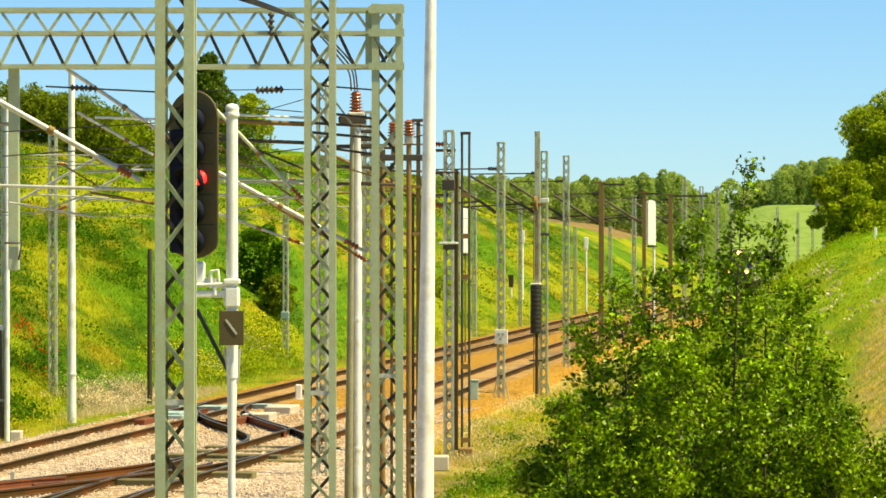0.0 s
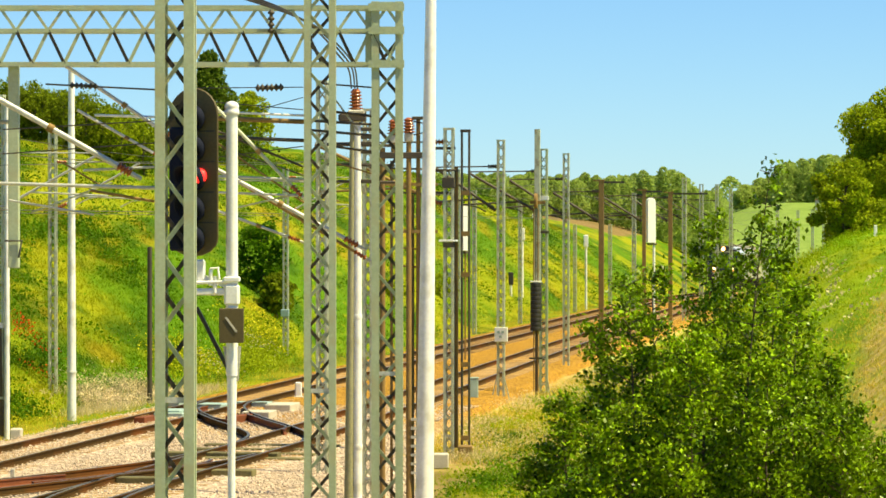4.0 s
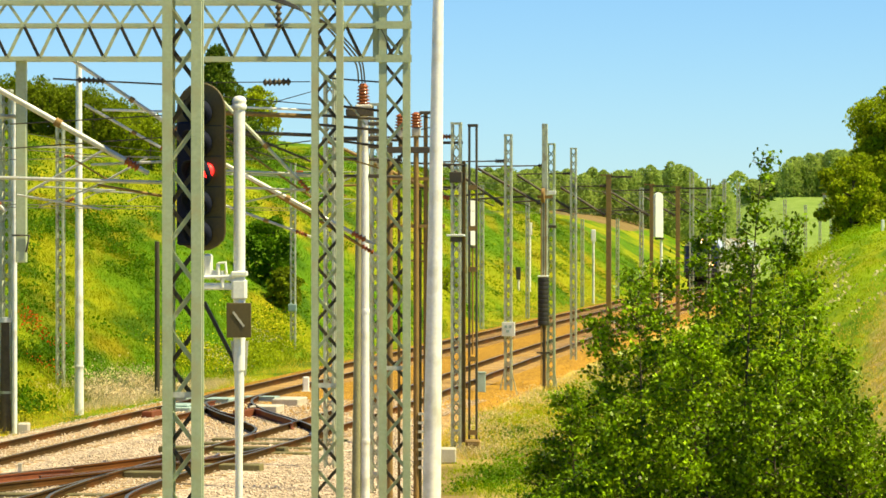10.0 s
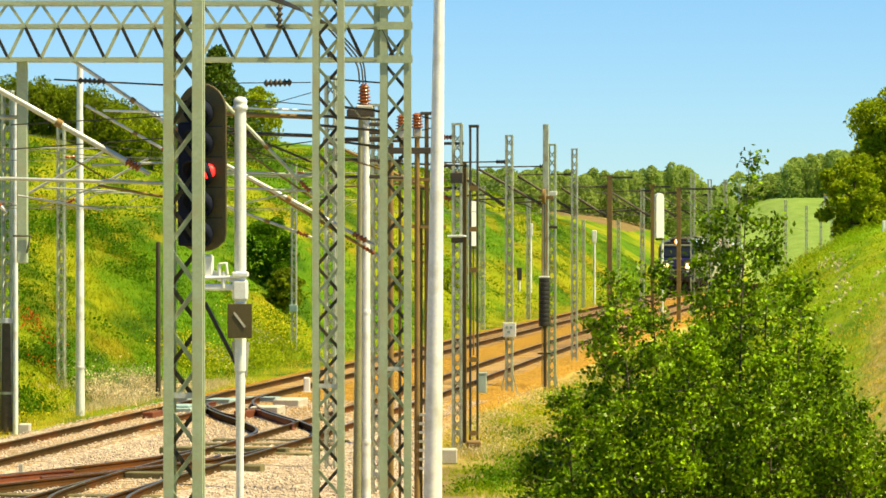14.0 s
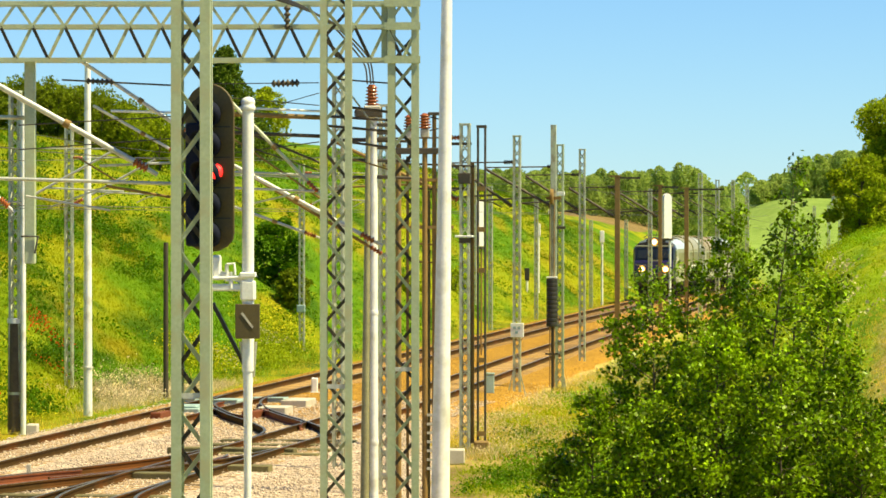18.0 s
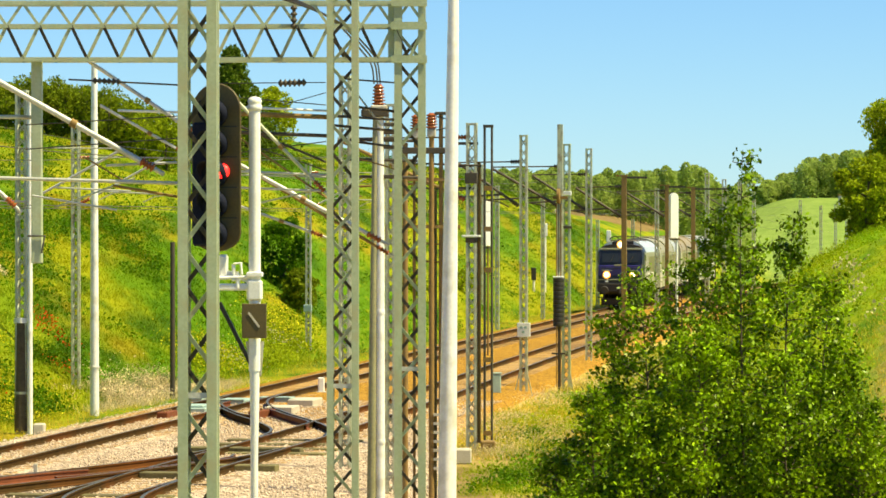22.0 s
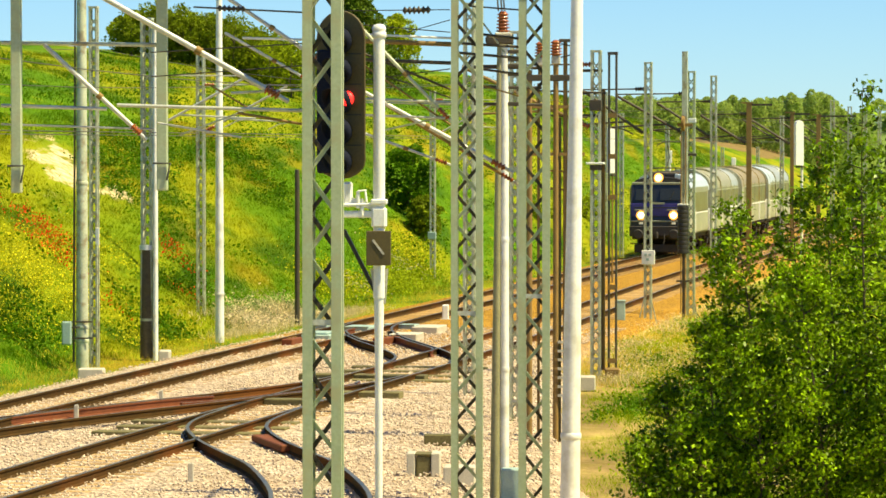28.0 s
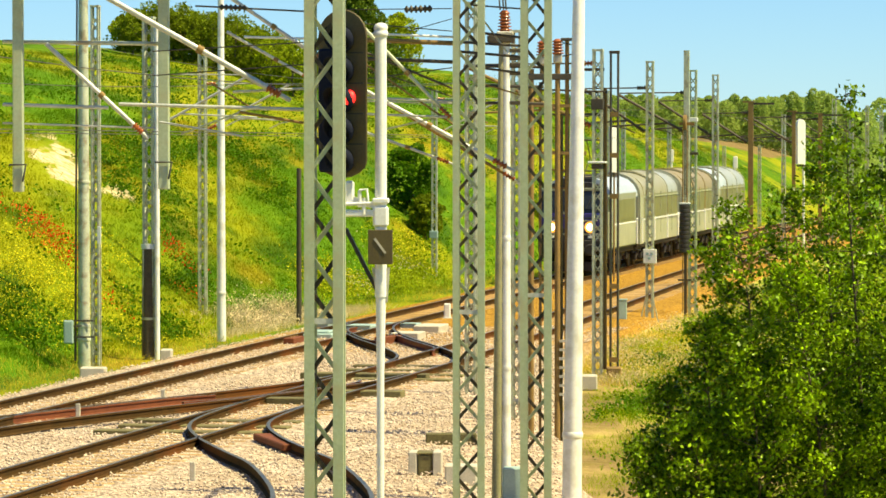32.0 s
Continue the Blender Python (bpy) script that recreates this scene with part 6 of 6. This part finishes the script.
flower_heads("cream_flowers_bank", "cream flowering weeds on the far bank", scatter(3200, 15, 24, 84, 135, near_spot((19.0, 100.2, 0.35, 0.9), (19.8, 93.5, 0.35, 0.9), (17.7, 117, 0.35, 1.0), (18.6, 106, 0.3, 0.8), (20.0, 99, 0.3, 0.9), (18.2, 111, 0.3, 0.8))), 0.050, FLOWER_PALE, 0.36, 6, 0.10)


def weeds(name, label, pts, per, r, size, mat):
    """Broad-leaved clumps on the ground."""
    c = np.repeat(pts, per, 0)
    d = rng.normal(size=c.shape) * np.array([r, r, r * 0.45])
    d[:, 2] = np.abs(d[:, 2]) + 0.05
    return tagged(new(name, leaf_mesh(name, c + d, size * rng.uniform(0.6, 1.4, len(c)), mat)), label, "weeds", kind="stuff")


weeds("bank_weeds", "broad-leaved green weeds on the bank", scatter(1500, -24, -5, 86, 300, lambda x, y, u: sandy(u, y) < 0.3 and noise.noise((x * .22, y * .1, 31)) > -0.05), 46, 0.42, 0.055, LEAF_WEED)
weeds("bank_dark_weeds", "dark green nettles on the bank", scatter(700, -22, -5, 88, 300, lambda x, y, u: sandy(u, y) < 0.3 and noise.noise((x * .18, y * .09, 41)) > 0.12), 46, 0.42, 0.06, LEAF_WEED)
weeds("leafy_scrub", "low dark green scrub on the slope", scatter(3200, -15, -4.5, 92, 152, near_spot((-13.0, 130.5, 1.0, 2.6), (-11.9, 128, 1.0, 3.0), (-10.5, 121.5, 0.6, 1.6), (-12.8, 147, 1.1, 2.6), (-10.7, 143, 0.8, 2.4), (-12.3, 136.5, 0.9, 2.6), (-11.4, 145, 0.7, 2.4), (-9.6, 140, 0.6, 2.4), (-6.8, 115, 0.7, 2.0), (-5.2, 107, 0.6, 2.4), (-6.6, 96, 0.9, 2.6))), 70, 0.30, 0.05, LEAF_WEED)
tufts("pale_dry_grass", "pale dry grass at the foot of the slope", scatter(5200, -6.6, -3.2, 106, 132, near_spot((-5.0, 116.5, 0.5, 2.6), (-5.1, 120.5, 0.4, 2.6), (-4.4, 115.0, 0.5, 3.0), (-4.2, 124.0, 0.5, 4.0))), 22, 0.20, 0.010, STRAW, 0.25)
flower_heads("pale_seed_heads", "pale cream seed heads at the foot of the slope", scatter(5200, -6.6, -3.2, 106, 132, near_spot((-5.0, 116.0, 0.45, 2.2), (-5.0, 120.5, 0.35, 2.4), (-4.4, 119.0, 0.4, 3.0))), 0.030, STRAW, 0.26, 9, 0.25)
flower_heads("verge_seed_heads", "pale seed heads in the dry verge", scatter(5000, 7.8, 12.5, 84, 132, near_spot((10.3, 90.5, 0.5, 2.2), (8.9, 103, 0.5, 3.0), (9.4, 97, 0.5, 2.5), (8.8, 114, 0.6, 3.0), (7.9, 119, 0.4, 4.0), (7.6, 126, 0.3, 4.0))), 0.020, STRAW, 0.24, 5, 0.30)
weeds("light_weeds", "bright yellow-green weeds by the ballast", scatter(2600, -8.0, -4.4, 122, 160, near_spot((-5.8, 133, 0.7, 3.5), (-6.4, 149, 0.8, 3.5), (-5.4, 141, 0.5, 2.5))), 46, 0.26, 0.045, LEAF_BRIGHT)
weeds("bush_foot_weeds", "dark green weeds at the foot of the bush", scatter(2200, 9.5, 17, 66, 100, near_spot((12.0, 90.5, 0.9, 3.0), (13.2, 84, 1.0, 4.0), (10.4, 97, 0.5, 2.0), (14.6, 76, 1.0, 5.0), (12.0, 80, 0.4, 3.0))), 46, 0.20, 0.036, LEAF_WEED)
weeds("golden_weeds", "golden green tufts beside the track", scatter(2600, 8.2, 13.5, 92, 132, near_spot((9.6, 104, 0.8, 3.0), (10.4, 112, 0.9, 4.0), (9.2, 117, 0.5, 3.0), (11.4, 100, 0.7, 4.0))), 30, 0.20, 0.032, MEADOW)
weeds("verge_weeds", "green weeds beside the dry verge", scatter(1100, 8, 18, 60, 180, lambda x, y, u: u > ramp(y, [(50, 15.2), (62, 14.0), (75, 12.2), (90, 9.8), (110, 8.6), (200, 7.6)]) and noise.noise((x * .5, y * .2, 51)) > 0.05), 40, 0.24, 0.036, MEADOW)
weeds("right_bank_weeds", "broad-leaved green weeds on the bank", scatter(900, 10, 40, 95, 280, lambda x, y, u: u > ramp(y, RIGHT_TOE) + 0.5), 30, 0.26, 0.04, MEADOW)


def tree(label, at, h, r, mat, n, size, trunk=0.16, low=0.25, name="tree", category="tree", cone=False, group="", flat=1.0):
    """Tapered trunk, limbs and a crown of leaf clumps with gaps and an uneven outline."""
    ob = thing(name, label, category, at, group)
    local = np.random.default_rng(int(abs(at[0] * 131 + at[1] * 17)) + 5)
    s = Solid()
    pts = [Vector((0.04 * h * math.sin(i * 1.7) * 0.25, 0.03 * h * math.cos(i * 2.1) * 0.25, h * 0.85 * i / 6)) for i in range(7)]
    pts[0].z = -0.3
    for i in range(6):
        s.rod(pts[i], pts[i + 1], trunk * (1 - i / 7.5), trunk * (1 - (i + 1) / 7.5), 8)
    part("trunk", s, BARK, ob)
    clumps = []
    m = 80 if cone else 26
    for k in range(m):
        if cone:
            z = low * h + (1 - low) * h * (k + 0.5) / m
            rr = r * (1 - (z / h - low) / (1 - low)) * local.uniform(0.55, 1.0)
            a = k * 2.399
            clumps.append((Vector((rr * math.cos(a), rr * math.sin(a), z - 0.1 * r)), max(0.16 * r, 0.45 * r * (1 - z / h))))
        else:
            a = k * 2.399 + local.uniform(-0.4, 0.4)
            q = 1 - 2 * (k + 0.5) / m
            ring = math.sqrt(1 - q * q)
            rr = r * local.uniform(0.45, 0.95)
            zc = low * h + (h - low * h) * 0.5
            clumps.append((Vector((rr * ring * math.cos(a), rr * ring * math.sin(a) * flat, zc + q * (h - low * h) * 0.46 * local.uniform(0.75, 1.05))), r * local.uniform(0.22, 0.42)))
    for c, cr in clumps[::4]:
        a = pts[min(5, 1 + int(5 * max(0, c.z - 0.15 * h) / h))]
        mid = (a + c) / 2 + Vector((0, 0, -0.04 * h))
        part("limb", Solid().rod(a, mid, trunk * 0.42, trunk * 0.28, 6).rod(mid, c, trunk * 0.28, trunk * 0.1, 6), BARK, ob)
    per = n // m
    cs = []
    for c, cr in clumps:
        d = local.normal(size=(per, 3))
        d /= np.linalg.norm(d, axis=1, keepdims=True)
        d *= (cr * local.uniform(0.35, 1.12, per) ** 0.6)[:, None]
        d[:, 2] *= 0.75
        cs.append(np.array(c) + d)
    cs = np.concatenate(cs)
    part("crown", leaf_mesh("crown", cs, size * local.uniform(0.6, 1.35, len(cs)), mat, rng=local), None, ob)
    return ob


def on(x, y):
    return (x, y, ground_z(x, y))


# trees and shrubs along the cuttings
tree("large leafy tree on top of the bank", on(28.1, 220), 9.0, 4.7, LEAF_TREE, 46000, 0.115, 0.26, 0.04, flat=0.8)
tree("spreading leafy tree below a larger one", on(23.3, 213), 5.4, 2.2, LEAF_TREE, 10000, 0.11, 0.16, 0.04)
tree("leafy tree beside a larger one", on(29.0, 232), 8.4, 3.4, LEAF_TREE, 14000, 0.12, 0.22, 0.05)
tree("low leafy tree on the bank top", on(24.2, 214), 2.9, 2.0, LEAF_BRIGHT, 3600, 0.13, 0.12, 0.05)
tree("dark conifer above the cutting", on(-13.67, 215), 15.5 - ground_z(-13.67, 215), 3.2, LEAF_DARK, 15000, 0.10, 0.14, 0.06, cone=True)
tree("light green tree above the cutting", on(-12.0, 222), 13.5 - ground_z(-12.0, 222), 1.8, LEAF_BRIGHT, 9000, 0.09, 0.1, 0.03)
tree("round dark green shrub on the slope", on(-7.9, 160), 3.2, 1.25, LEAF_WEED, 5200, 0.085, 0.08, 0.02, "shrub", "shrub")
tree("round green shrub on the slope", on(-7.1, 157), 2.0, 0.8, LEAF_CREST, 2600, 0.10, 0.06, 0.02, "shrub", "shrub")
CREST = [(-23.5, 12.0), (-21.6, 12.5), (-20.4, 12.4), (-18.9, 12.0), (-17.4, 11.7), (-16.5, 11.3), (-15.7, 10.8), (-14.6, 10.4)]
for i in range(26):
    x, y = -23.4 + 0.36 * i, 184 + 3.0 * math.sin(i * 2.3)
    z = ground_z(x, y)
    h = max(0.9, ramp(x, CREST) + 0.22 * math.sin(i * 1.7) - z - 0.1)
    tree("dark green shrub along the top of the cutting", (x, y, z), h, 0.55 + 0.22 * h, LEAF_CREST if i % 3 else LEAF_TREE, 2600, 0.075, 0.06, 0.02, "shrub", "shrub", group="crest shrubs")
for x, y, h, r in ((-2.4, 190, 1.2, 0.8), (-0.2, 205, 1.3, 0.9)):
    tree("low leafy shrub on the grassy slope", on(x, y), h, r, LEAF_BRIGHT, 1300, 0.07, 0.04, 0.0, "shrub", "shrub", group="slope shrubs")


def wood(name, label, spots, mat, size, n):
    """A far wood: many uneven crowns in one object."""
    cs, sz = [], []
    for x, y, h, r in spots:
        z = ground_z(x, y)
        if y > 480:
            z += 0.006 * (min(y, 1500) - 480) * smooth(480, 800, y)
        up = rng.uniform(0, 1, n) ** 0.85
        way = rng.uniform(0, 2 * math.pi, n)
        lump = 0.84 + 0.12 * np.sin(11 * up + x * 3.1) + 0.14 * np.sin(4 * way + 7 * up + x)
        out = r * (1 - up ** 3) ** 0.5 * lump * rng.uniform(0, 1, n) ** 0.35
        cs.append(np.stack([x + out * np.cos(way), y + out * np.sin(way), z + h * up], 1))
    cs = np.concatenate(cs)
    return tagged(new(name, leaf_mesh(name, cs, size * rng.uniform(0.6, 1.4, len(cs)), mat)), label, "wood", kind="stuff")


FAR_TOP = [(-4, 11.2), (8, 11.3), (16, 11.0), (20.7, 11.0), (23.4, 11.3), (25, 11.9), (26.5, 11.5), (27.8, 11.9), (28.9, 11.5), (29.5, 10.3), (31.5, 9.5), (35, 9.2)]
far_spots = []
for i in range(64):
    x, y, r = -4 + 0.6 * i + rng.normal() * 0.3, 425 + rng.uniform(0, 22), rng.uniform(1.5, 2.6)
    far_spots.append((x, y, ramp(x, FAR_TOP) - ground_z(x, y) + 0.15 + rng.uniform(-0.9, 0.15), r))
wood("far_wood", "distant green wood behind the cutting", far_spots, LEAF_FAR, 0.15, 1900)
HILL_TOP = [(41.2, 9.6), (42.4, 10.2), (46.4, 12.0), (48, 13.4), (49.3, 14.1), (52.5, 14.6), (57, 15.1), (68, 15.6)]
hill_spots = []
for i in range(46):
    x, y, r = 42.6 + 0.55 * i + rng.normal() * 0.4, 514 + rng.uniform(0, 22), rng.uniform(1.7, 2.7)
    hill_spots.append((x, y, ramp(x, HILL_TOP) - ground_z(x, y) + 0.25 + rng.uniform(-1.0, 0.15), r))
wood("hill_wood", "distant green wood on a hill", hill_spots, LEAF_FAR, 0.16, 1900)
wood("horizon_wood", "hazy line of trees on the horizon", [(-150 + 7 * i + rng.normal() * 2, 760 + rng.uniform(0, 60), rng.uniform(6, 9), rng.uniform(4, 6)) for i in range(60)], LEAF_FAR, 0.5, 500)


hut = thing("field_post", "small sand-coloured post on the far hill", "post", (50.7, 498, ground_z(50.7, 498)))
part("shaft", Solid().block((0, 0, 0.55), (0.42, 0.42, 1.3), 0.04), CONCRETE, hut)
part("cap", Solid().block((0, 0, 1.26), (0.56, 0.56, 0.14), 0.04), RUST, hut)
peg = thing("marker_peg", "short white peg on the grassy bank", "peg", (14.6, 124.0, ground_z(14.6, 124.0)), "pegs")
part("peg", Solid().block((0, 0, 0.2), (0.10, 0.10, 0.60), 0.012), WHITE, peg)


def stones(name, label, n, y0, y1):
    """Loose broken stones lying on the ballast."""
    y = y0 + (y1 - y0) * rng.random(n) ** 1.1
    right = np.interp(y, [50, 56, 62, 75, 90, 100], [14.6, 14.4, 13.1, 11.1, 8.8, 7.6])
    x = np.array([far_x(v) for v in y]) + rng.uniform(0, 1, n) * (right + 2.2) - 2.2
    u = x - np.array([far_x(v) for v in y])
    near = np.interp(y, [a for a, b in NEAR_OFF], [b for a, b in NEAR_OFF])
    bed = np.minimum(np.abs(u), np.abs(u - near)) < 1.25
    c = np.stack([x, y, np.where(bed, -0.172, -0.2) + 0.02 * rng.random(n)], 1)
    r = rng.uniform(0.014, 0.034, (n, 1))
    base = np.array([(1, 0, 0), (0, 1, 0), (-1, 0, 0), (0, -1, 0), (0, 0, 0.8), (0, 0, -0.8)])
    v = base[None] + rng.normal(size=(n, 6, 3)) * 0.22
    a = rng.uniform(0, 6.28, n)
    rot = np.stack([np.stack([np.cos(a), -np.sin(a)], 1), np.stack([np.sin(a), np.cos(a)], 1)], 1)
    v[:, :, :2] = np.einsum("nij,nkj->nki", rot, v[:, :, :2])
    v = (v * r[:, None] + c[:, None]).reshape(-1, 3)
    tri = np.array([(0, 1, 4), (1, 2, 4), (2, 3, 4), (3, 0, 4), (1, 0, 5), (2, 1, 5), (3, 2, 5), (0, 3, 5)])
    f = (np.arange(n)[:, None, None] * 6 + tri[None]).reshape(-1)
    me = bpy.data.meshes.new(name)
    me.vertices.add(len(v))
    me.vertices.foreach_set("co", v.ravel())
    me.loops.add(len(f))
    me.loops.foreach_set("vertex_index", f)
    me.polygons.add(len(f) // 3)
    me.polygons.foreach_set("loop_start", np.arange(0, len(f), 3))
    me.polygons.foreach_set("loop_total", np.full(len(f) // 3, 3))
    me.materials.append(STONE)
    me.update(calc_edges=True)
    return tagged(new(name, me), label, "gravel", kind="stuff")


stones("ballast_stones", "loose pale broken stones on the ballast", 42000, 52, 112)

cap = thing("marker_stone", "white rounded marker stone beside the rails", "marker", (8.45, 192, -0.30))
part("body", Solid().turned((0, 0, -0.1), [(0.26, 0), (0.27, 0.15), (0.22, 0.28), (0.12, 0.35), (0.03, 0.37)], 16), WHITE, cap)


# ---- the bush in the foreground: stems that sway one by one ----
bush = thing("foreground_bush", "leafy green birch bush swaying in the wind", "bush", (3.4, 48, 0.0))
STEMS = []


def stem(bx, by, tx, ty, tz, spread, n, size=0.035, bare=0.0):
    """One stem of the bush with its twigs and leaves; its own base is its pivot."""
    x0, y0 = 3.4 + bx, 48 + by
    z0 = ground_z(x0, y0)
    local = np.random.default_rng(int(abs(bx * 91 + tz * 37 + by * 13) * 10) + 3)
    tip = Vector((tx - x0, ty - y0, tz - z0))
    pts = [Vector((tip.x * t ** 1.3, tip.y * t ** 1.3, tip.z * t)) + Vector((0.05 * math.sin(5 * t + bx), 0.05 * math.cos(4 * t), 0)) * (t > 0) for t in [i / 8 for i in range(9)]]
    s = Solid()
    for i in range(8):
        s.rod(pts[i], pts[i + 1], 0.032 * (1 - i / 9), 0.032 * (1 - (i + 1) / 9), 6)
    cs = []
    twigs = Solid()
    m = 48
    for k in range(m):
        t = 0.12 + 0.88 * (k + local.random()) / m
        i = min(7, int(t * 8))
        p = pts[i].lerp(pts[i + 1], t * 8 - i)
        a = k * 2.399 + local.uniform(-0.5, 0.5)
        reach = spread * (1.08 - t ** 1.5) * local.uniform(0.45, 1.15) + 0.10
        q = p + Vector((math.cos(a) * reach, math.sin(a) * reach, reach * local.uniform(0.05, 0.7)))
        twigs.rod(p, q, 0.010, 0.004, 5, 0, False)
        per = max(6, int(1.40 * n / m * (0.72 + 0.6 * (1 - t)) * local.uniform(0.35, 1.65)))
        f = (1.08 - 0.75 * local.uniform(0, 1, per) ** 1.7)[:, None]
        w = 0.035 + 0.10 * spread * (1 - t * 0.6)
        cs.append(np.array(p) * (1 - f) + np.array(q) * f + local.normal(size=(per, 3)) * w)
    ob = part("stem", s, BARK, bush)
    ob.matrix_basis = pose(bx, by, z0)
    tagged(part("twig_spray", twigs, BARK, ob), kind="stuff")
    cs = np.concatenate(cs)
    part("foliage", leaf_mesh("foliage", cs, size * local.uniform(0.6, 1.3, len(cs)), LEAF, rng=local), None, ob)
    STEMS.append((ob, bx, by, z0, tip.z))
    return ob


stem(0.20, 0.2, 3.88, 48.0, 6.25, 0.52, 2300, 0.037)
stem(0.70, 0.5, 4.30, 48.6, 5.35, 0.66, 4600)
stem(-0.15, 0.0, 3.40, 48.0, 5.40, 0.66, 4600)
stem(-0.60, 0.6, 2.80, 48.5, 4.70, 0.80, 5000)
stem(-1.00, -0.1, 2.25, 47.9, 4.62, 0.72, 4400)
stem(-1.35, 0.3, 1.95, 48.3, 4.05, 0.70, 4400)
stem(-1.75, -0.3, 1.52, 47.6, 3.05, 0.66, 4000)
stem(-2.15, 0.0, 1.10, 48.0, 2.25, 0.58, 3400)
stem(-2.50, -0.4, 0.75, 47.5, 1.50, 0.48, 2600)
stem(1.10, -0.2, 4.70, 47.9, 4.55, 0.85, 5000)
stem(1.55, 0.2, 4.95, 48.2, 3.55, 0.75, 4400)
stem(2.30, -0.3, 5.75, 47.6, 2.45, 0.85, 4200)
stem(2.95, 0.2, 6.40, 48.1, 2.75, 0.85, 4000)
stem(0.15, 0.9, 3.75, 48.9, 4.85, 1.00, 5200)
stem(-0.30, -0.9, 3.05, 46.8, 3.85, 1.00, 5600)
stem(-1.20, -1.0, 2.15, 46.8, 2.85, 0.95, 5000)
stem(0.70, -1.0, 4.10, 46.8, 3.65, 1.00, 5400)
stem(1.70, -1.1, 5.05, 46.7, 2.95, 0.95, 4600)
stem(-1.90, -1.2, 1.40, 46.7, 1.85, 0.80, 4000)


# ---- what moves ----
# the tall leader: seconds, lean to the side, nod forwards
LEADER = [(0, 1.1, 0), (1, 1.1, 1), (2, 1.2, 0), (3, 4.2, 3), (4.5, 3.4, 5), (6, 3.6, 6), (7, 2.4, 2), (8, 3.5, 2), (9, 3.4, 1), (10, 2.2, 0), (11, 1.3, 0), (12, 1.5, 2), (13, 1.8, 0), (14, 0.6, 0),
          (15.5, 0.3, 1), (16.5, 0.5, 0), (17, 2.4, 2), (18, 4.9, 4), (19, 1.6, 1), (20, 2.9, 1), (20.5, 0.8, 0), (21, -2.0, 0), (21.5, -3.3, 0), (22, -2.0, 1), (22.5, 0.0, 0), (23, 0.4, 1),
          (24, -2.2, 0), (24.5, -2.7, 1), (25, -2.5, 0), (25.5, -3.0, 2), (26.5, -2.4, 1), (27.5, -2.0, 3), (28, -3.0, 6), (28.5, -4.5, 10), (29, -4.0, 12), (29.5, -5.0, 16), (30, -5.0, 17), (30.5, -5.5, 17),
          (31, -7.0, 20), (31.5, -6.0, 18), (32, -5.5, 10)]
# the wind's push on the other stems
SWAY = [(0, 0.0), (1, 0.2), (2, 0.2), (3, 4.2), (4.5, 1.5), (6, 4.6), (7, 3.0), (8, 4.4), (9, 3.8), (10, 1.8), (11, 1.0), (12, 1.5), (13, 0.0), (14, -0.8), (15.5, 2.0), (17, 3.2),
        (18, 5.4), (19, 1.2), (20, 3.0), (21, 0.0), (22, 0.6), (23, -0.4), (24, -2.2), (25, 0.0), (26.5, -2.5), (28, -5.0), (29, -3.0), (30, -4.6), (31, -5.6), (32, -6.6)]


def motions():
    walk(loco, train_rows(0.0))
    for i, c in enumerate(coaches):
        walk(c, train_rows(10.5 + 15.6 * i))
    for i, (ob, bx, by, z0, h) in enumerate(STEMS):
        if i == 0:
            rows = [(t, pose(bx, by, z0, nod, lean, 0)) for t, lean, nod in LEADER]
        else:
            k = 0.55 + 0.25 * math.sin(i * 1.9)
            rows = [(t, pose(bx, by, z0, 0.9 * math.sin(1.7 * j + i), a * k + 1.1 * math.sin(1.3 * j + 2.1 * i), 0)) for j, (t, a) in enumerate(SWAY)]
        walk(ob, rows)


motions()
